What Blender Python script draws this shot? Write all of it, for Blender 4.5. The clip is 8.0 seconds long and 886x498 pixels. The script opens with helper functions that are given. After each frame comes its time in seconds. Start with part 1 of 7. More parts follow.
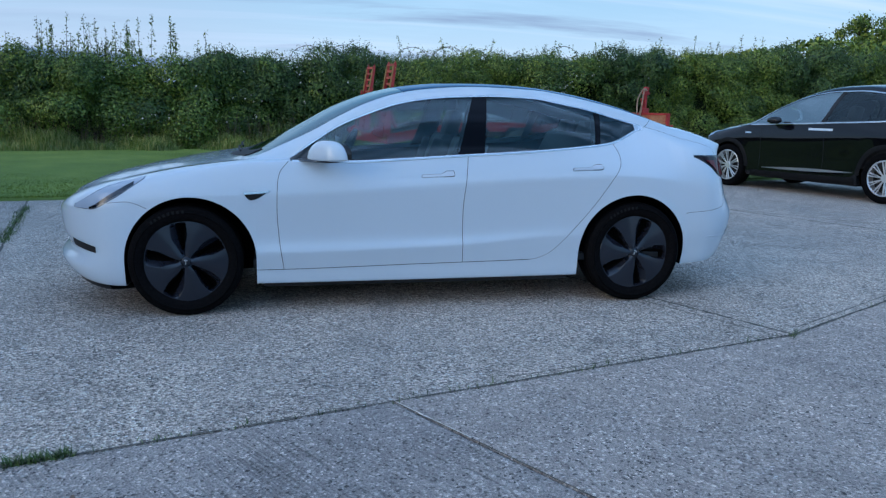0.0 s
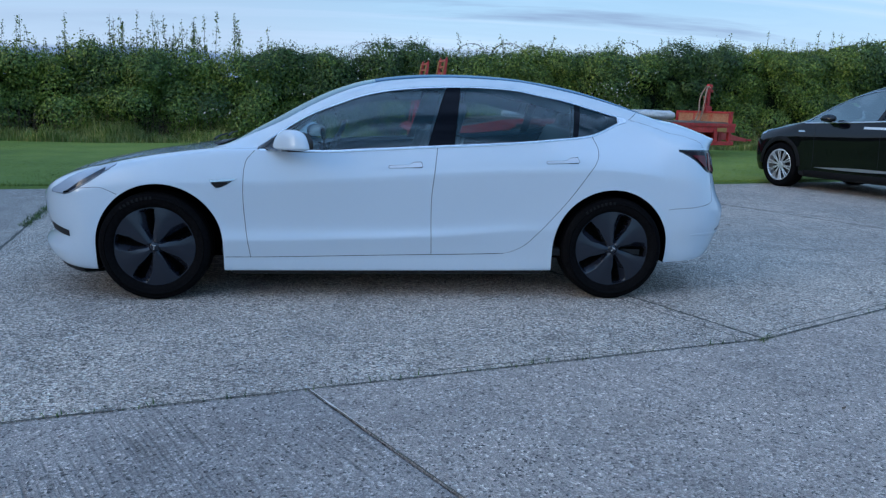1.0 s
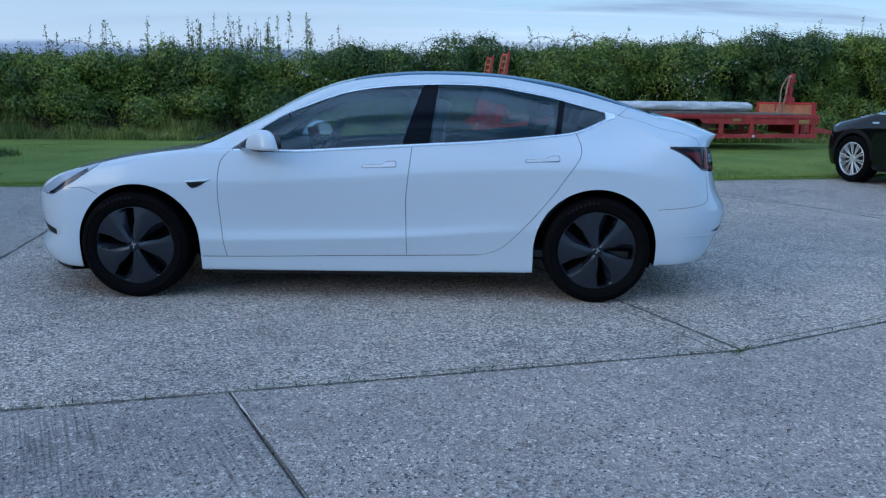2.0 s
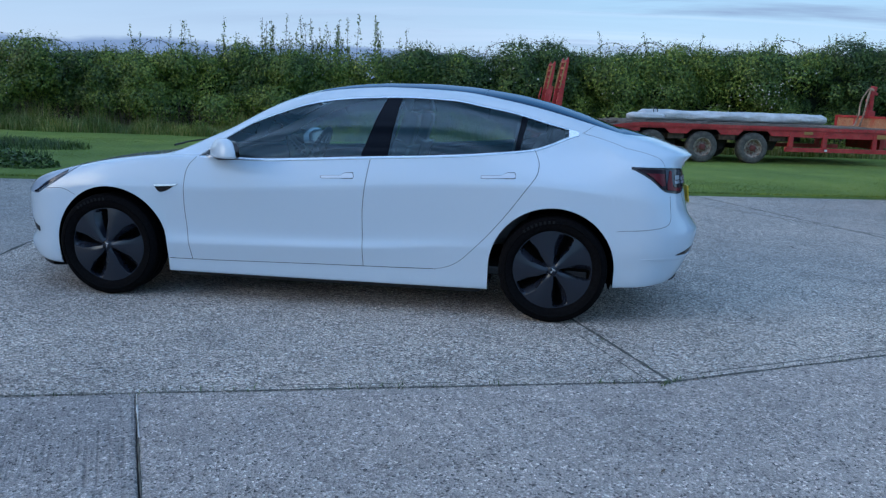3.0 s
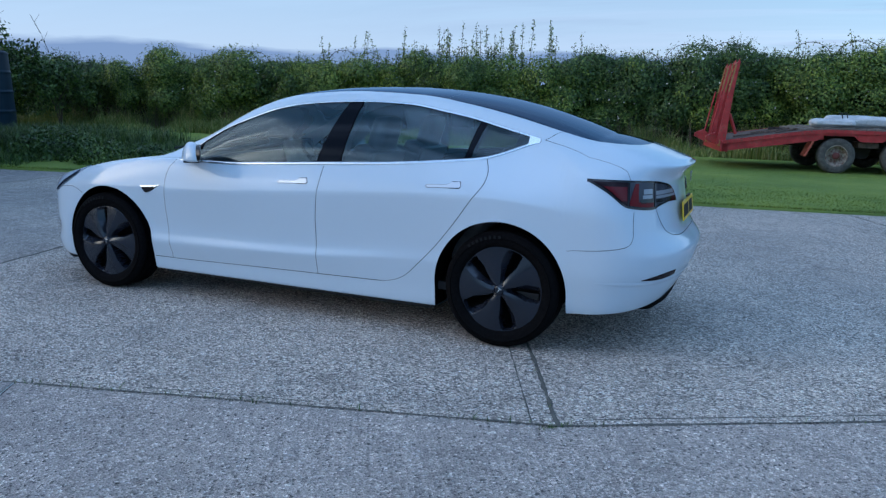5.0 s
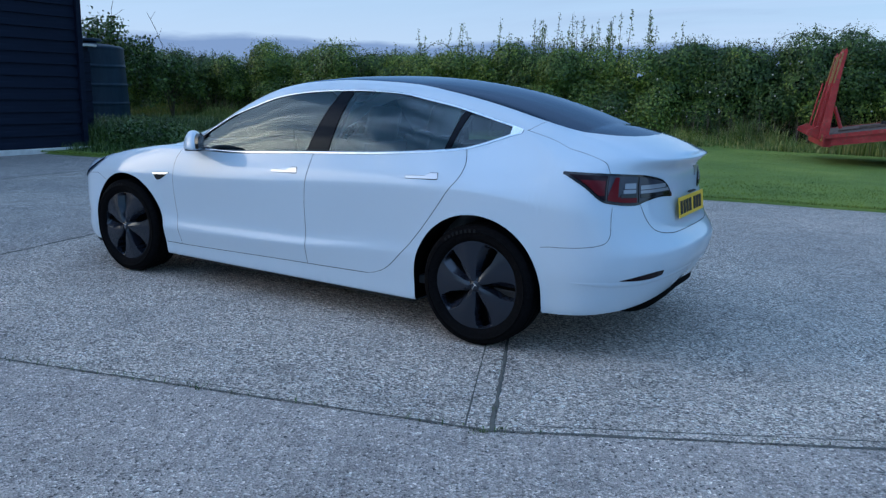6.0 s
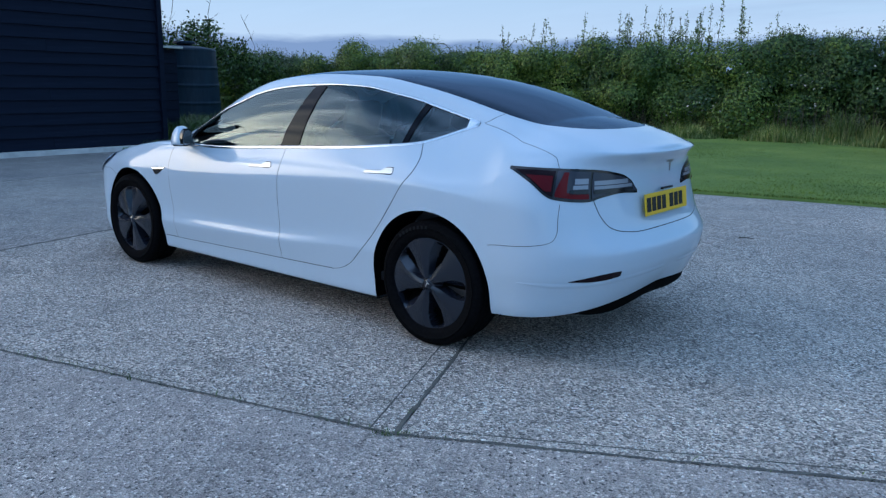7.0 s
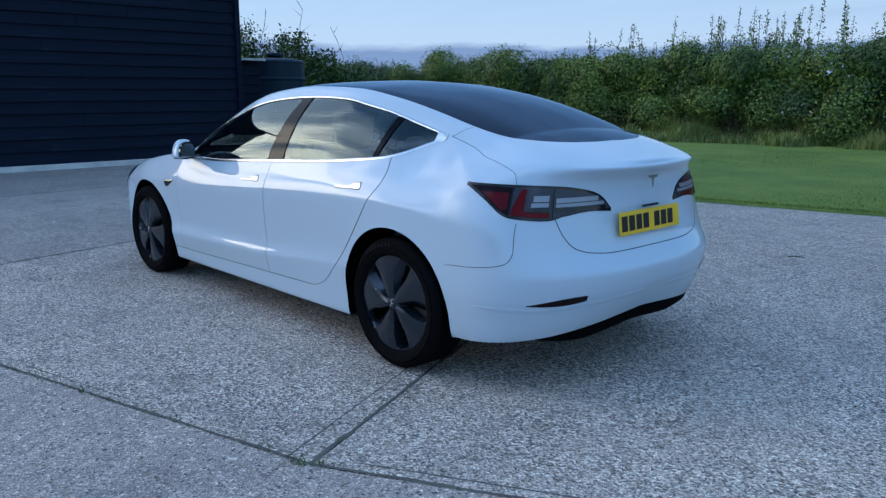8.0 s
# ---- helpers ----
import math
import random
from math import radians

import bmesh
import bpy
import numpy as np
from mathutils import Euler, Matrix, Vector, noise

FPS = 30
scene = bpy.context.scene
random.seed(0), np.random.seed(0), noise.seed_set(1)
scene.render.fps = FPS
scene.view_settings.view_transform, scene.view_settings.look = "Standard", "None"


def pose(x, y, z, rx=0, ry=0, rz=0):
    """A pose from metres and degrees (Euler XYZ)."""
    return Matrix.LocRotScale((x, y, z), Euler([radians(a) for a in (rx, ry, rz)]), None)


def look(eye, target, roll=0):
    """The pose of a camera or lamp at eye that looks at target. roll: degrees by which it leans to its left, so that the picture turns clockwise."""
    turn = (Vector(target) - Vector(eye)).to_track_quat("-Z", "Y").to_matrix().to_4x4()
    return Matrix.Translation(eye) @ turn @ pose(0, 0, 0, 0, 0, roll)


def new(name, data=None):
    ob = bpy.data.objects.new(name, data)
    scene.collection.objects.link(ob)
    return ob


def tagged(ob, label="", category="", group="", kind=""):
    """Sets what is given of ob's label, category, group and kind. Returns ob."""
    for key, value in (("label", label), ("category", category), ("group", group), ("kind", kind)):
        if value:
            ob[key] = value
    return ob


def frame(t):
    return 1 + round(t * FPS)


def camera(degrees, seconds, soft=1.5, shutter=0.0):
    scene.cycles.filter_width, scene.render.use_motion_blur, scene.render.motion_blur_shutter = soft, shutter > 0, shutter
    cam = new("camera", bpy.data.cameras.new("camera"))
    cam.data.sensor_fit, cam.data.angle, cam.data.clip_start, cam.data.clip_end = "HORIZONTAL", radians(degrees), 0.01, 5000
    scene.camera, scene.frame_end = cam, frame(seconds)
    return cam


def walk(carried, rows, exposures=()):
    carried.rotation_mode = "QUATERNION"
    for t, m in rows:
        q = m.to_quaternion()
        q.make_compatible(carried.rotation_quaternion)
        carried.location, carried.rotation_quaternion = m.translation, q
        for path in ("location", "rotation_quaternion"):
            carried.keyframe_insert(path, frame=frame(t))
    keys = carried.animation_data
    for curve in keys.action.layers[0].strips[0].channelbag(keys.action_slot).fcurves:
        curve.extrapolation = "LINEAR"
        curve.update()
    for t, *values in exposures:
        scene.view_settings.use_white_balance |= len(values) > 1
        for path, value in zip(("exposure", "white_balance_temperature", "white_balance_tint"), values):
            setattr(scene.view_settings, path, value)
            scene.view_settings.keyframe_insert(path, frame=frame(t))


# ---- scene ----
cam = camera(59.0, 8.0, soft=1.32)
PATH = [
    (0, (-0.923, -5.676, 1.258), (-0.502, -3.753, 0.905), 1.1),
    (0.5, (-0.585, -5.741, 1.233), (-0.251, -3.801, 0.878), 1.6),
    (1, (-0.241, -5.744, 1.227), (-0.011, -3.79, 0.865), 1.5),
    (1.5, (0.128, -5.664, 1.238), (0.247, -3.702, 0.868), 1.2),
    (1.7, (0.268, -5.67, 1.236), (0.341, -3.707, 0.862), 0.9),
    (2.8, (1.124, -5.647, 1.36), (0.937, -3.694, 0.97), 1.6),
    (3, (1.288, -5.62, 1.352), (1.07, -3.668, 0.971), 2.0),
    (3.5, (1.693, -5.511, 1.425), (1.365, -3.573, 1.055), 2.3),
    (4, (2.05, -5.331, 1.436), (1.589, -3.42, 1.071), 2.1),
    (4.5, (2.436, -5.162, 1.418), (1.828, -3.294, 1.046), 1.9),
    (5, (2.765, -4.939, 1.383), (2.014, -3.125, 1.001), 1.7),
    (6.5, (3.685, -4.226, 1.372), (2.566, -2.622, 0.958), 1.4),
    (7, (3.97, -3.933, 1.362), (2.746, -2.407, 0.946), 0.9),
    (7.5, (4.194, -3.648, 1.359), (2.87, -2.206, 0.947), 0.3),
    (8, (4.354, -3.325, 1.387), (2.934, -1.974, 0.987), 0.2),
]
walk(cam, [(t, look(eye, target, roll)) for t, eye, target, roll in PATH], [(0.0, -0.28, 5080, 10), (8.0, -0.28, 5020, 10)])

# ---- world and sun ----
world = bpy.data.worlds.new("sky")
scene.world = world
world.use_nodes = True
wn, wl = world.node_tree.nodes, world.node_tree.links
wn.clear()
SUN_DIR = Vector((-0.90, -0.36, 0.26)).normalized()


sky = wn.new("ShaderNodeTexSky")
sky.sky_type = "NISHITA"
sky.sun_disc = False
sky.sun_elevation = math.asin(SUN_DIR.z)
sky.sun_rotation = math.atan2(SUN_DIR.x, SUN_DIR.y)
sky.air_density, sky.dust_density, sky.ozone_density = 1.0, 0.4, 2.5
coord = wn.new("ShaderNodeTexCoord")


def wmath(op, a, b=None, clamp=False):
    n = wn.new("ShaderNodeMath")
    n.operation, n.use_clamp = op, clamp
    for k, v in enumerate((a, b)):
        if isinstance(v, (int, float)):
            n.inputs[k].default_value = v
        elif v is not None:
            wl.new(v, n.inputs[k])
    return n.outputs[0]


def wnoise(vector, scale, detail, rough, distort=0.0):
    n = wn.new("ShaderNodeTexNoise")
    for k, v in (("Scale", scale), ("Detail", detail), ("Roughness", rough), ("Distortion", distort)):
        n.inputs[k].default_value = v
    wl.new(vector, n.inputs["Vector"])
    return n.outputs["Fac"]


def wmap(vector, scale, turn=0.0, shift=(0, 0, 0)):
    n = wn.new("ShaderNodeMapping")
    n.inputs["Scale"].default_value = scale
    n.inputs["Rotation"].default_value = (0, 0, radians(turn))
    n.inputs["Location"].default_value = shift
    wl.new(vector, n.inputs[0])
    return n.outputs[0]


def wramp(fac, stops):
    r = wn.new("ShaderNodeValToRGB")
    els = r.color_ramp.elements
    while len(els) < len(stops):
        els.new(0.5)
    for e, (pos, col) in zip(els, stops):
        e.position, e.color = pos, (*col, 1)
    wl.new(fac, r.inputs[0])
    return r.outputs[0]


def wmix(fac, a, b, how="MIX"):
    n = wn.new("ShaderNodeMix")
    n.data_type, n.blend_type = "RGBA", how
    for k, v in ((0, fac), (6, a), (7, b)):
        if isinstance(v, tuple):
            n.inputs[k].default_value = (*v, 1)
        elif isinstance(v, float):
            n.inputs[k].default_value = v
        else:
            wl.new(v, n.inputs[k])
    return n.outputs[2]


direction = coord.outputs["Generated"]
sep = wn.new("ShaderNodeSeparateXYZ")
wl.new(direction, sep.inputs[0])
dx, dy, dz = sep.outputs
# nearness to the sun behind the cloud
dot = wn.new("ShaderNodeVectorMath")
dot.operation = "DOT_PRODUCT"
dot.inputs[1].default_value = Vector((-0.88, -0.40, 0.24)).normalized()
wl.new(direction, dot.inputs[0])
near_sun = wmath("POWER", wmath("MAXIMUM", dot.outputs["Value"], 0.0), 16.0)
# clear sky
base = wn.new("ShaderNodeVectorMath")
base.operation = "SCALE"
base.inputs["Scale"].default_value = 0.10
wl.new(sky.outputs[0], base.inputs[0])
# the flat layer in which the clouds lie, drawn out towards the horizon
layer = wn.new("ShaderNodeVectorMath")
layer.operation = "SCALE"
wl.new(direction, layer.inputs[0])
wl.new(wmath("DIVIDE", 1.0, wmath("ADD", wmath("MAXIMUM", dz, 0.0), 0.14)), layer.inputs["Scale"])
plane = layer.outputs[0]
# high broken sheet of cloud, streaked by the wind
sheet_fac = wmath("ADD", wnoise(wmap(plane, (0.42, 1.25, 0.0), 28, (0.4, 1.7, 0.2)), 2.3, 10.0, 0.60, 0.45), wmath("MULTIPLY", near_sun, 0.07))
sheet_cover = wramp(sheet_fac, [(0.47, (0, 0, 0)), (0.61, (0.9, 0.9, 0.9))])
sheet_tone = wramp(dz, [(0.0, (0.78, 0.85, 0.86)), (0.10, (0.78, 0.93, 0.95)), (0.55, (0.93, 1.13, 1.43))])
lit = wmix(near_sun, sheet_tone, (8.3, 6.1, 3.5))
haze = wramp(dz, [(0.0, (0.97, 0.97, 0.97)), (0.12, (0.85, 0.85, 0.85)), (0.45, (0.25, 0.25, 0.25))])
clear = wmix(haze, base.outputs[0], wramp(dz, [(0.0, (0.90, 0.92, 0.89)), (0.05, (0.84, 0.92, 0.91)), (0.12, (0.66, 0.85, 0.90)), (0.30, (0.41, 0.73, 0.92))]))
# the sheet thins out towards the north
thin = wmath("SUBTRACT", 1.0, wmath("MULTIPLY", wmath("MULTIPLY", dy, 2.0, True), 0.72))
col = wmix(wmath("MULTIPLY", sheet_cover, thin), clear, lit)
# warm veil round the sun
veil = wmix(1.0, (0.8, 0.65, 0.43), near_sun, "MULTIPLY")
col = wmix(1.0, col, veil, "ADD")
# the brighter south-western half of the sky
broad = wmath("POWER", wmath("MAXIMUM", dot.outputs["Value"], 0.0), 3.0)
col = wmix(1.0, col, wmix(1.0, (0.06, 0.08, 0.11), broad, "MULTIPLY"), "ADD")
# grey wisps low over the northern horizon
wisp_fac = wnoise(wmap(plane, (0.32, 1.0, 0.0), -8, (5.0, 2.0, 0.4)), 1.15, 8.0, 0.58, 0.2)
low_band = wramp(dz, [(0.02, (0.2, 0.2, 0.2)), (0.07, (1, 1, 1)), (0.20, (0.8, 0.8, 0.8)), (0.34, (0, 0, 0))])
north = wmath("MULTIPLY", low_band, wmath("MULTIPLY", dy, 3.0, True))
east = wmath("ADD", wmath("MULTIPLY", dx, 1.6), 0.85, True)
wisp = wmath("MULTIPLY", wramp(wisp_fac, [(0.53, (0, 0, 0)), (0.65, (0.85, 0.85, 0.85))]), wmath("MULTIPLY", north, east))
col = wmix(wisp, col, (0.40, 0.46, 0.56))
# thin bright trails
trail_fac = wnoise(wmap(plane, (0.10, 1.6, 0.0), -14, (1.0, 4.0, 0.9)), 1.5, 5.0, 0.5, 0.2)
trail = wmath("MULTIPLY", wramp(trail_fac, [(0.54, (0, 0, 0)), (0.70, (0.7, 0.7, 0.7))]), wmath("MULTIPLY", north, east))
col = wmix(trail, col, (0.98, 1.0, 1.02))
# blue-grey cloud bank standing on the north-west horizon
az = wmath("ADD", wmath("MULTIPLY", dx, -0.86), wmath("MULTIPLY", dy, 0.50))
west = wmath("MULTIPLY", wmath("SUBTRACT", az, 0.42), 5.0, True)
ragged = wnoise(wmap(direction, (1.0, 1.0, 5.0), 0, (0.3, 0.2, 0)), 4.0, 6.0, 0.5)
edge_z = wmath("ADD", 0.028, wmath("MULTIPLY", ragged, 0.060))
col = wmix(wmath("MULTIPLY", west, 0.40), col, (0.64, 0.67, 0.72))
bank = wmath("MULTIPLY", wmath("MULTIPLY", wmath("SUBTRACT", edge_z, dz), 110.0, True), west)
col = wmix(wmath("MULTIPLY", bank, 0.85), col, (0.25, 0.33, 0.48))
# thinner, brighter cloud overhead
col = wmix(1.0, col, wramp(dz, [(0.14, (0.66, 0.66, 0.66)), (0.65, (1.0, 1.0, 1.0))]), "MULTIPLY")
bgn = wn.new("ShaderNodeBackground")
bgn.inputs["Strength"].default_value = 1.58
wl.new(col, bgn.inputs["Color"])
wout = wn.new("ShaderNodeOutputWorld")
wl.new(bgn.outputs[0], wout.inputs[0])

sun_data = bpy.data.lights.new("sun", "SUN")
sun_data.energy = 0.6
sun_data.angle = radians(60)
sun_data.color = (1.0, 0.84, 0.64)
sun_ob = new("sun", sun_data)
sun_ob.matrix_world = look(SUN_DIR * 50, (0, 0, 0))

# ---- materials ----
def mat(name, color, rough=0.5, metal=0.0, **kw):
    """A principled material; returns (material, nodes, links, bsdf)."""
    m = bpy.data.materials.new(name)
    m.use_nodes = True
    b = m.node_tree.nodes["Principled BSDF"]
    b.inputs["Base Color"].default_value = (*color, 1)
    b.inputs["Roughness"].default_value = rough
    b.inputs["Metallic"].default_value = metal
    for k, v in kw.items():
        b.inputs[k.replace("_", " ")].default_value = v
    return m


def noise_node(m, scale, detail=4.0, rough=0.55, coords="Object", stretch=None):
    n, l = m.node_tree.nodes, m.node_tree.links
    tc = n.new("ShaderNodeTexCoord")
    out = tc.outputs[coords]
    if stretch:
        mp = n.new("ShaderNodeMapping")
        mp.inputs["Scale"].default_value = stretch[:3]
        if len(stretch) > 3:
            mp.inputs["Rotation"].default_value = (0, 0, radians(stretch[3]))
        l.new(out, mp.inputs[0])
        out = mp.outputs[0]
    t = n.new("ShaderNodeTexNoise")
    t.inputs["Scale"].default_value = scale
    t.inputs["Detail"].default_value = detail
    t.inputs["Roughness"].default_value = rough
    l.new(out, t.inputs["Vector"])
    return t.outputs["Fac"]


def ramp(m, fac, stops):
    n, l = m.node_tree.nodes, m.node_tree.links
    r = n.new("ShaderNodeValToRGB")
    els = r.color_ramp.elements
    while len(els) < len(stops):
        els.new(0.5)
    for e, (p, c) in zip(els, stops):
        e.position = p
        e.color = (*c, 1) if len(c) == 3 else c
    l.new(fac, r.inputs[0])
    return r.outputs[0]


def blend(m, fac, a, b, how="MIX"):
    """Mix of two colours (sockets or tuples)."""
    n, l = m.node_tree.nodes, m.node_tree.links
    x = n.new("ShaderNodeMix")
    x.data_type, x.blend_type = "RGBA", how
    for sock, v in ((0, fac), (6, a), (7, b)):
        if isinstance(v, tuple):
            x.inputs[sock].default_value = (*v, 1)
        elif isinstance(v, float):
            x.inputs[sock].default_value = v
        else:
            l.new(v, x.inputs[sock])
    return x.outputs[2]


def put(m, socket, value):
    b = m.node_tree.nodes["Principled BSDF"]
    m.node_tree.links.new(value, b.inputs[socket])


def bump(m, height, strength, distance=0.01, after=None):
    n, l = m.node_tree.nodes, m.node_tree.links
    k = n.new("ShaderNodeBump")
    k.inputs["Strength"].default_value = strength
    k.inputs["Distance"].default_value = distance
    l.new(height, k.inputs["Height"])
    if after is not None:
        l.new(after, k.inputs["Normal"])
    l.new(k.outputs[0], m.node_tree.nodes["Principled BSDF"].inputs["Normal"])
    return k.outputs[0]


def glass(name, tint, gloss=1.0, ior=1.5):
    """Thin automotive glass: tinted see-through with a clear reflection."""
    m = bpy.data.materials.new(name)
    m.use_nodes = True
    n, l = m.node_tree.nodes, m.node_tree.links
    n.clear()
    t, g, f, x, o = (n.new(k) for k in ("ShaderNodeBsdfTransparent", "ShaderNodeBsdfGlossy", "ShaderNodeFresnel", "ShaderNodeMixShader", "ShaderNodeOutputMaterial"))
    t.inputs["Color"].default_value = (*tint, 1)
    g.inputs["Roughness"].default_value = 0.0
    g.inputs["Color"].default_value = (*(gloss if isinstance(gloss, tuple) else (gloss,) * 3), 1)
    f.inputs["IOR"].default_value = ior
    l.new(f.outputs[0], x.inputs[0])
    l.new(t.outputs[0], x.inputs[1])
    l.new(g.outputs[0], x.inputs[2])
    l.new(x.outputs[0], o.inputs[0])
    return m


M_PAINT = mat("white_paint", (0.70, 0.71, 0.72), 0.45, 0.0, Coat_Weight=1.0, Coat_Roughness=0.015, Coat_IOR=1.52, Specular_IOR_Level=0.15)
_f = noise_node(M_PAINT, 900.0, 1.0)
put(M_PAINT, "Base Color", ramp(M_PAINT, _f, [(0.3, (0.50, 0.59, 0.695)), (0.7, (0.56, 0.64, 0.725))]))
M_BLACK_PAINT = mat("black_paint", (0.003, 0.003, 0.005), 0.5, 0.0, Coat_Weight=1.0, Coat_Roughness=0.015, Specular_IOR_Level=0.0)
M_RUBBER = mat("tyre_rubber", (0.006, 0.006, 0.007), 0.8, Specular_IOR_Level=0.03)
_f = noise_node(M_RUBBER, 60.0, 5.0)
put(M_RUBBER, "Base Color", ramp(M_RUBBER, _f, [(0.3, (0.003, 0.003, 0.0035)), (0.75, (0.007, 0.007, 0.008))]))
M_SIDEWALL = mat("worn_sidewall_mark", (0.014, 0.014, 0.015), 0.8, Specular_IOR_Level=0.06)
M_AERO = mat("satin_dark_grey_plastic", (0.013, 0.015, 0.023), 0.20, Specular_IOR_Level=0.55, Specular_Tint=(0.8, 0.9, 1.0, 1.0))
# black of liners and diffuser, darkened further to hold the shade of recesses
M_VOID = mat("black_plastic_and_shade", (0.002, 0.002, 0.002), 0.9, Specular_IOR_Level=0.05)
_f = noise_node(M_AERO, 25.0, 6.0)
put(M_AERO, "Roughness", ramp(M_AERO, _f, [(0.3, (0.16, 0.16, 0.16)), (0.8, (0.27, 0.27, 0.27))]))
M_BLACK = mat("matt_black_plastic", (0.008, 0.008, 0.009), 0.7)
M_GLOSSBLACK = mat("gloss_black_trim", (0.006, 0.006, 0.007), 0.08)
M_PILLAR = mat("black_pillar_film", (0.004, 0.004, 0.006), 0.08, Specular_IOR_Level=0.10, Specular_Tint=(0.7, 0.85, 1.0, 1.0))
M_GAP = mat("panel_gap", (0.010, 0.011, 0.014), 0.8)
M_CHROME = mat("satin_chrome", (0.62, 0.64, 0.67), 0.22, 1.0)
M_HANDLE = mat("satin_silver_handle", (0.62, 0.64, 0.68), 0.30, 0.55)
M_SILVER = mat("silver_alloy", (0.72, 0.73, 0.75), 0.34, 0.75)
M_INTERIOR = mat("black_interior_trim", (0.012, 0.012, 0.013), 0.65)
M_SEAT = mat("black_leatherette", (0.11, 0.113, 0.12), 0.40)
M_SEATGREY = mat("grey_seat_shell", (0.22, 0.22, 0.23), 0.5)
M_GLASS = glass("tinted_side_glass", (0.68, 0.80, 0.83), (0.78, 0.94, 1.0), ior=1.68)
M_GLASS_DARK = glass("privacy_glass", (0.30, 0.36, 0.38), (0.78, 0.93, 1.0), ior=1.60)
M_COATED = glass("coated_side_glass", (0.30, 0.37, 0.39), (0.80, 0.95, 1.0), ior=3.4)
M_SCREEN = glass("windscreen_glass", (0.50, 0.56, 0.60), (0.80, 0.93, 1.0), ior=2.5)
M_ROOFGLASS = glass("dark_roof_glass", (0.02, 0.025, 0.035), (0.42, 0.56, 0.78), ior=1.46)
M_LAMP_RED = mat("red_lamp_lens", (0.110, 0.003, 0.006), 0.12, 0.0, Specular_IOR_Level=0.15)
M_LAMP_DARK = mat("smoked_lamp_lens", (0.012, 0.005, 0.008), 0.08, Specular_IOR_Level=0.15)
M_LAMP_BAND = mat("dark_red_lamp_lens", (0.085, 0.004, 0.008), 0.10, 0.0, Specular_IOR_Level=0.2)
M_LAMP_CLEAR = mat("clear_lamp_lens", (0.045, 0.048, 0.062), 0.10, 0.1, Specular_IOR_Level=0.3)
M_LAMP_PALE = mat("pale_light_guide", (0.27, 0.29, 0.33), 0.2, 0.2)
M_HEADLAMP = mat("headlamp_reflector", (0.34, 0.40, 0.50), 0.25, 0.0, Coat_Weight=0.4)
M_HEADDARK = mat("headlamp_bezel", (0.020, 0.026, 0.040), 0.15, 0.0, Coat_Weight=0.3)
M_PLATE = mat("yellow_plate", (0.80, 0.52, 0.02), 0.4)
M_WHITE_FLAT = mat("white_marking", (0.75, 0.75, 0.75), 0.5)
M_REDPAINT = mat("weathered_red_paint", (0.42, 0.022, 0.022), 0.55)
_a = noise_node(M_REDPAINT, 3.0, 8.0, 0.65)
_b = noise_node(M_REDPAINT, 22.0, 6.0, 0.6)
put(M_REDPAINT, "Base Color", blend(M_REDPAINT, ramp(M_REDPAINT, _b, [(0.54, (0, 0, 0)), (0.68, (0.9, 0.9, 0.9))]), ramp(M_REDPAINT, _a, [(0.3, (0.25, 0.014, 0.018)), (0.5, (0.40, 0.026, 0.028)), (0.75, (0.52, 0.085, 0.070))]), (0.14, 0.055, 0.035)))
M_REDFADE = mat("faded_orange_red_paint", (0.42, 0.08, 0.045), 0.65)
_a = noise_node(M_REDFADE, 5.0, 8.0, 0.65)
put(M_REDFADE, "Base Color", ramp(M_REDFADE, _a, [(0.3, (0.30, 0.05, 0.03)), (0.55, (0.45, 0.10, 0.06)), (0.8, (0.30, 0.20, 0.13))]))
M_RUSTPANEL = mat("bare_rusty_panel", (0.36, 0.17, 0.09), 0.75)
_a = noise_node(M_RUSTPANEL, 4.0, 8.0, 0.65)
_b = noise_node(M_RUSTPANEL, 30.0, 6.0, 0.65)
put(M_RUSTPANEL, "Base Color", blend(M_RUSTPANEL, 1.0, ramp(M_RUSTPANEL, _a, [(0.32, (0.46, 0.085, 0.045)), (0.48, (0.44, 0.19, 0.095)), (0.72, (0.50, 0.30, 0.17))]), ramp(M_RUSTPANEL, _b, [(0.35, (0.70, 0.66, 0.62)), (0.6, (1.05, 1.05, 1.05))]), "MULTIPLY"))
M_HOSE = mat("dusty_brown_hose", (0.30, 0.20, 0.14), 0.8)
put(M_HOSE, "Base Color", ramp(M_HOSE, noise_node(M_HOSE, 8.0, 5.0), [(0.3, (0.20, 0.12, 0.08)), (0.7, (0.42, 0.31, 0.23))]))
M_YELLOW = mat("hazard_yellow_paint", (0.33, 0.19, 0.06), 0.7)
M_STEEL = mat("rusty_steel", (0.10, 0.075, 0.06), 0.7, 0.3)
_a = noise_node(M_STEEL, 12.0, 6.0)
put(M_STEEL, "Base Color", ramp(M_STEEL, _a, [(0.3, (0.05, 0.04, 0.035)), (0.7, (0.17, 0.11, 0.08))]))
M_OLDSTEEL = mat("grimy_dark_steel", (0.02, 0.017, 0.016), 0.8)
_a = noise_node(M_OLDSTEEL, 9.0, 6.0)
put(M_OLDSTEEL, "Base Color", ramp(M_OLDSTEEL, _a, [(0.3, (0.012, 0.010, 0.010)), (0.75, (0.040, 0.028, 0.024))]))
M_DECKWOOD = mat("weathered_deck_timber", (0.16, 0.14, 0.12), 0.85)
_a = noise_node(M_DECKWOOD, 6.0, 8.0, 0.6, stretch=(0.3, 6, 6))
put(M_DECKWOOD, "Base Color", ramp(M_DECKWOOD, _a, [(0.3, (0.09, 0.075, 0.06)), (0.7, (0.23, 0.20, 0.17))]))
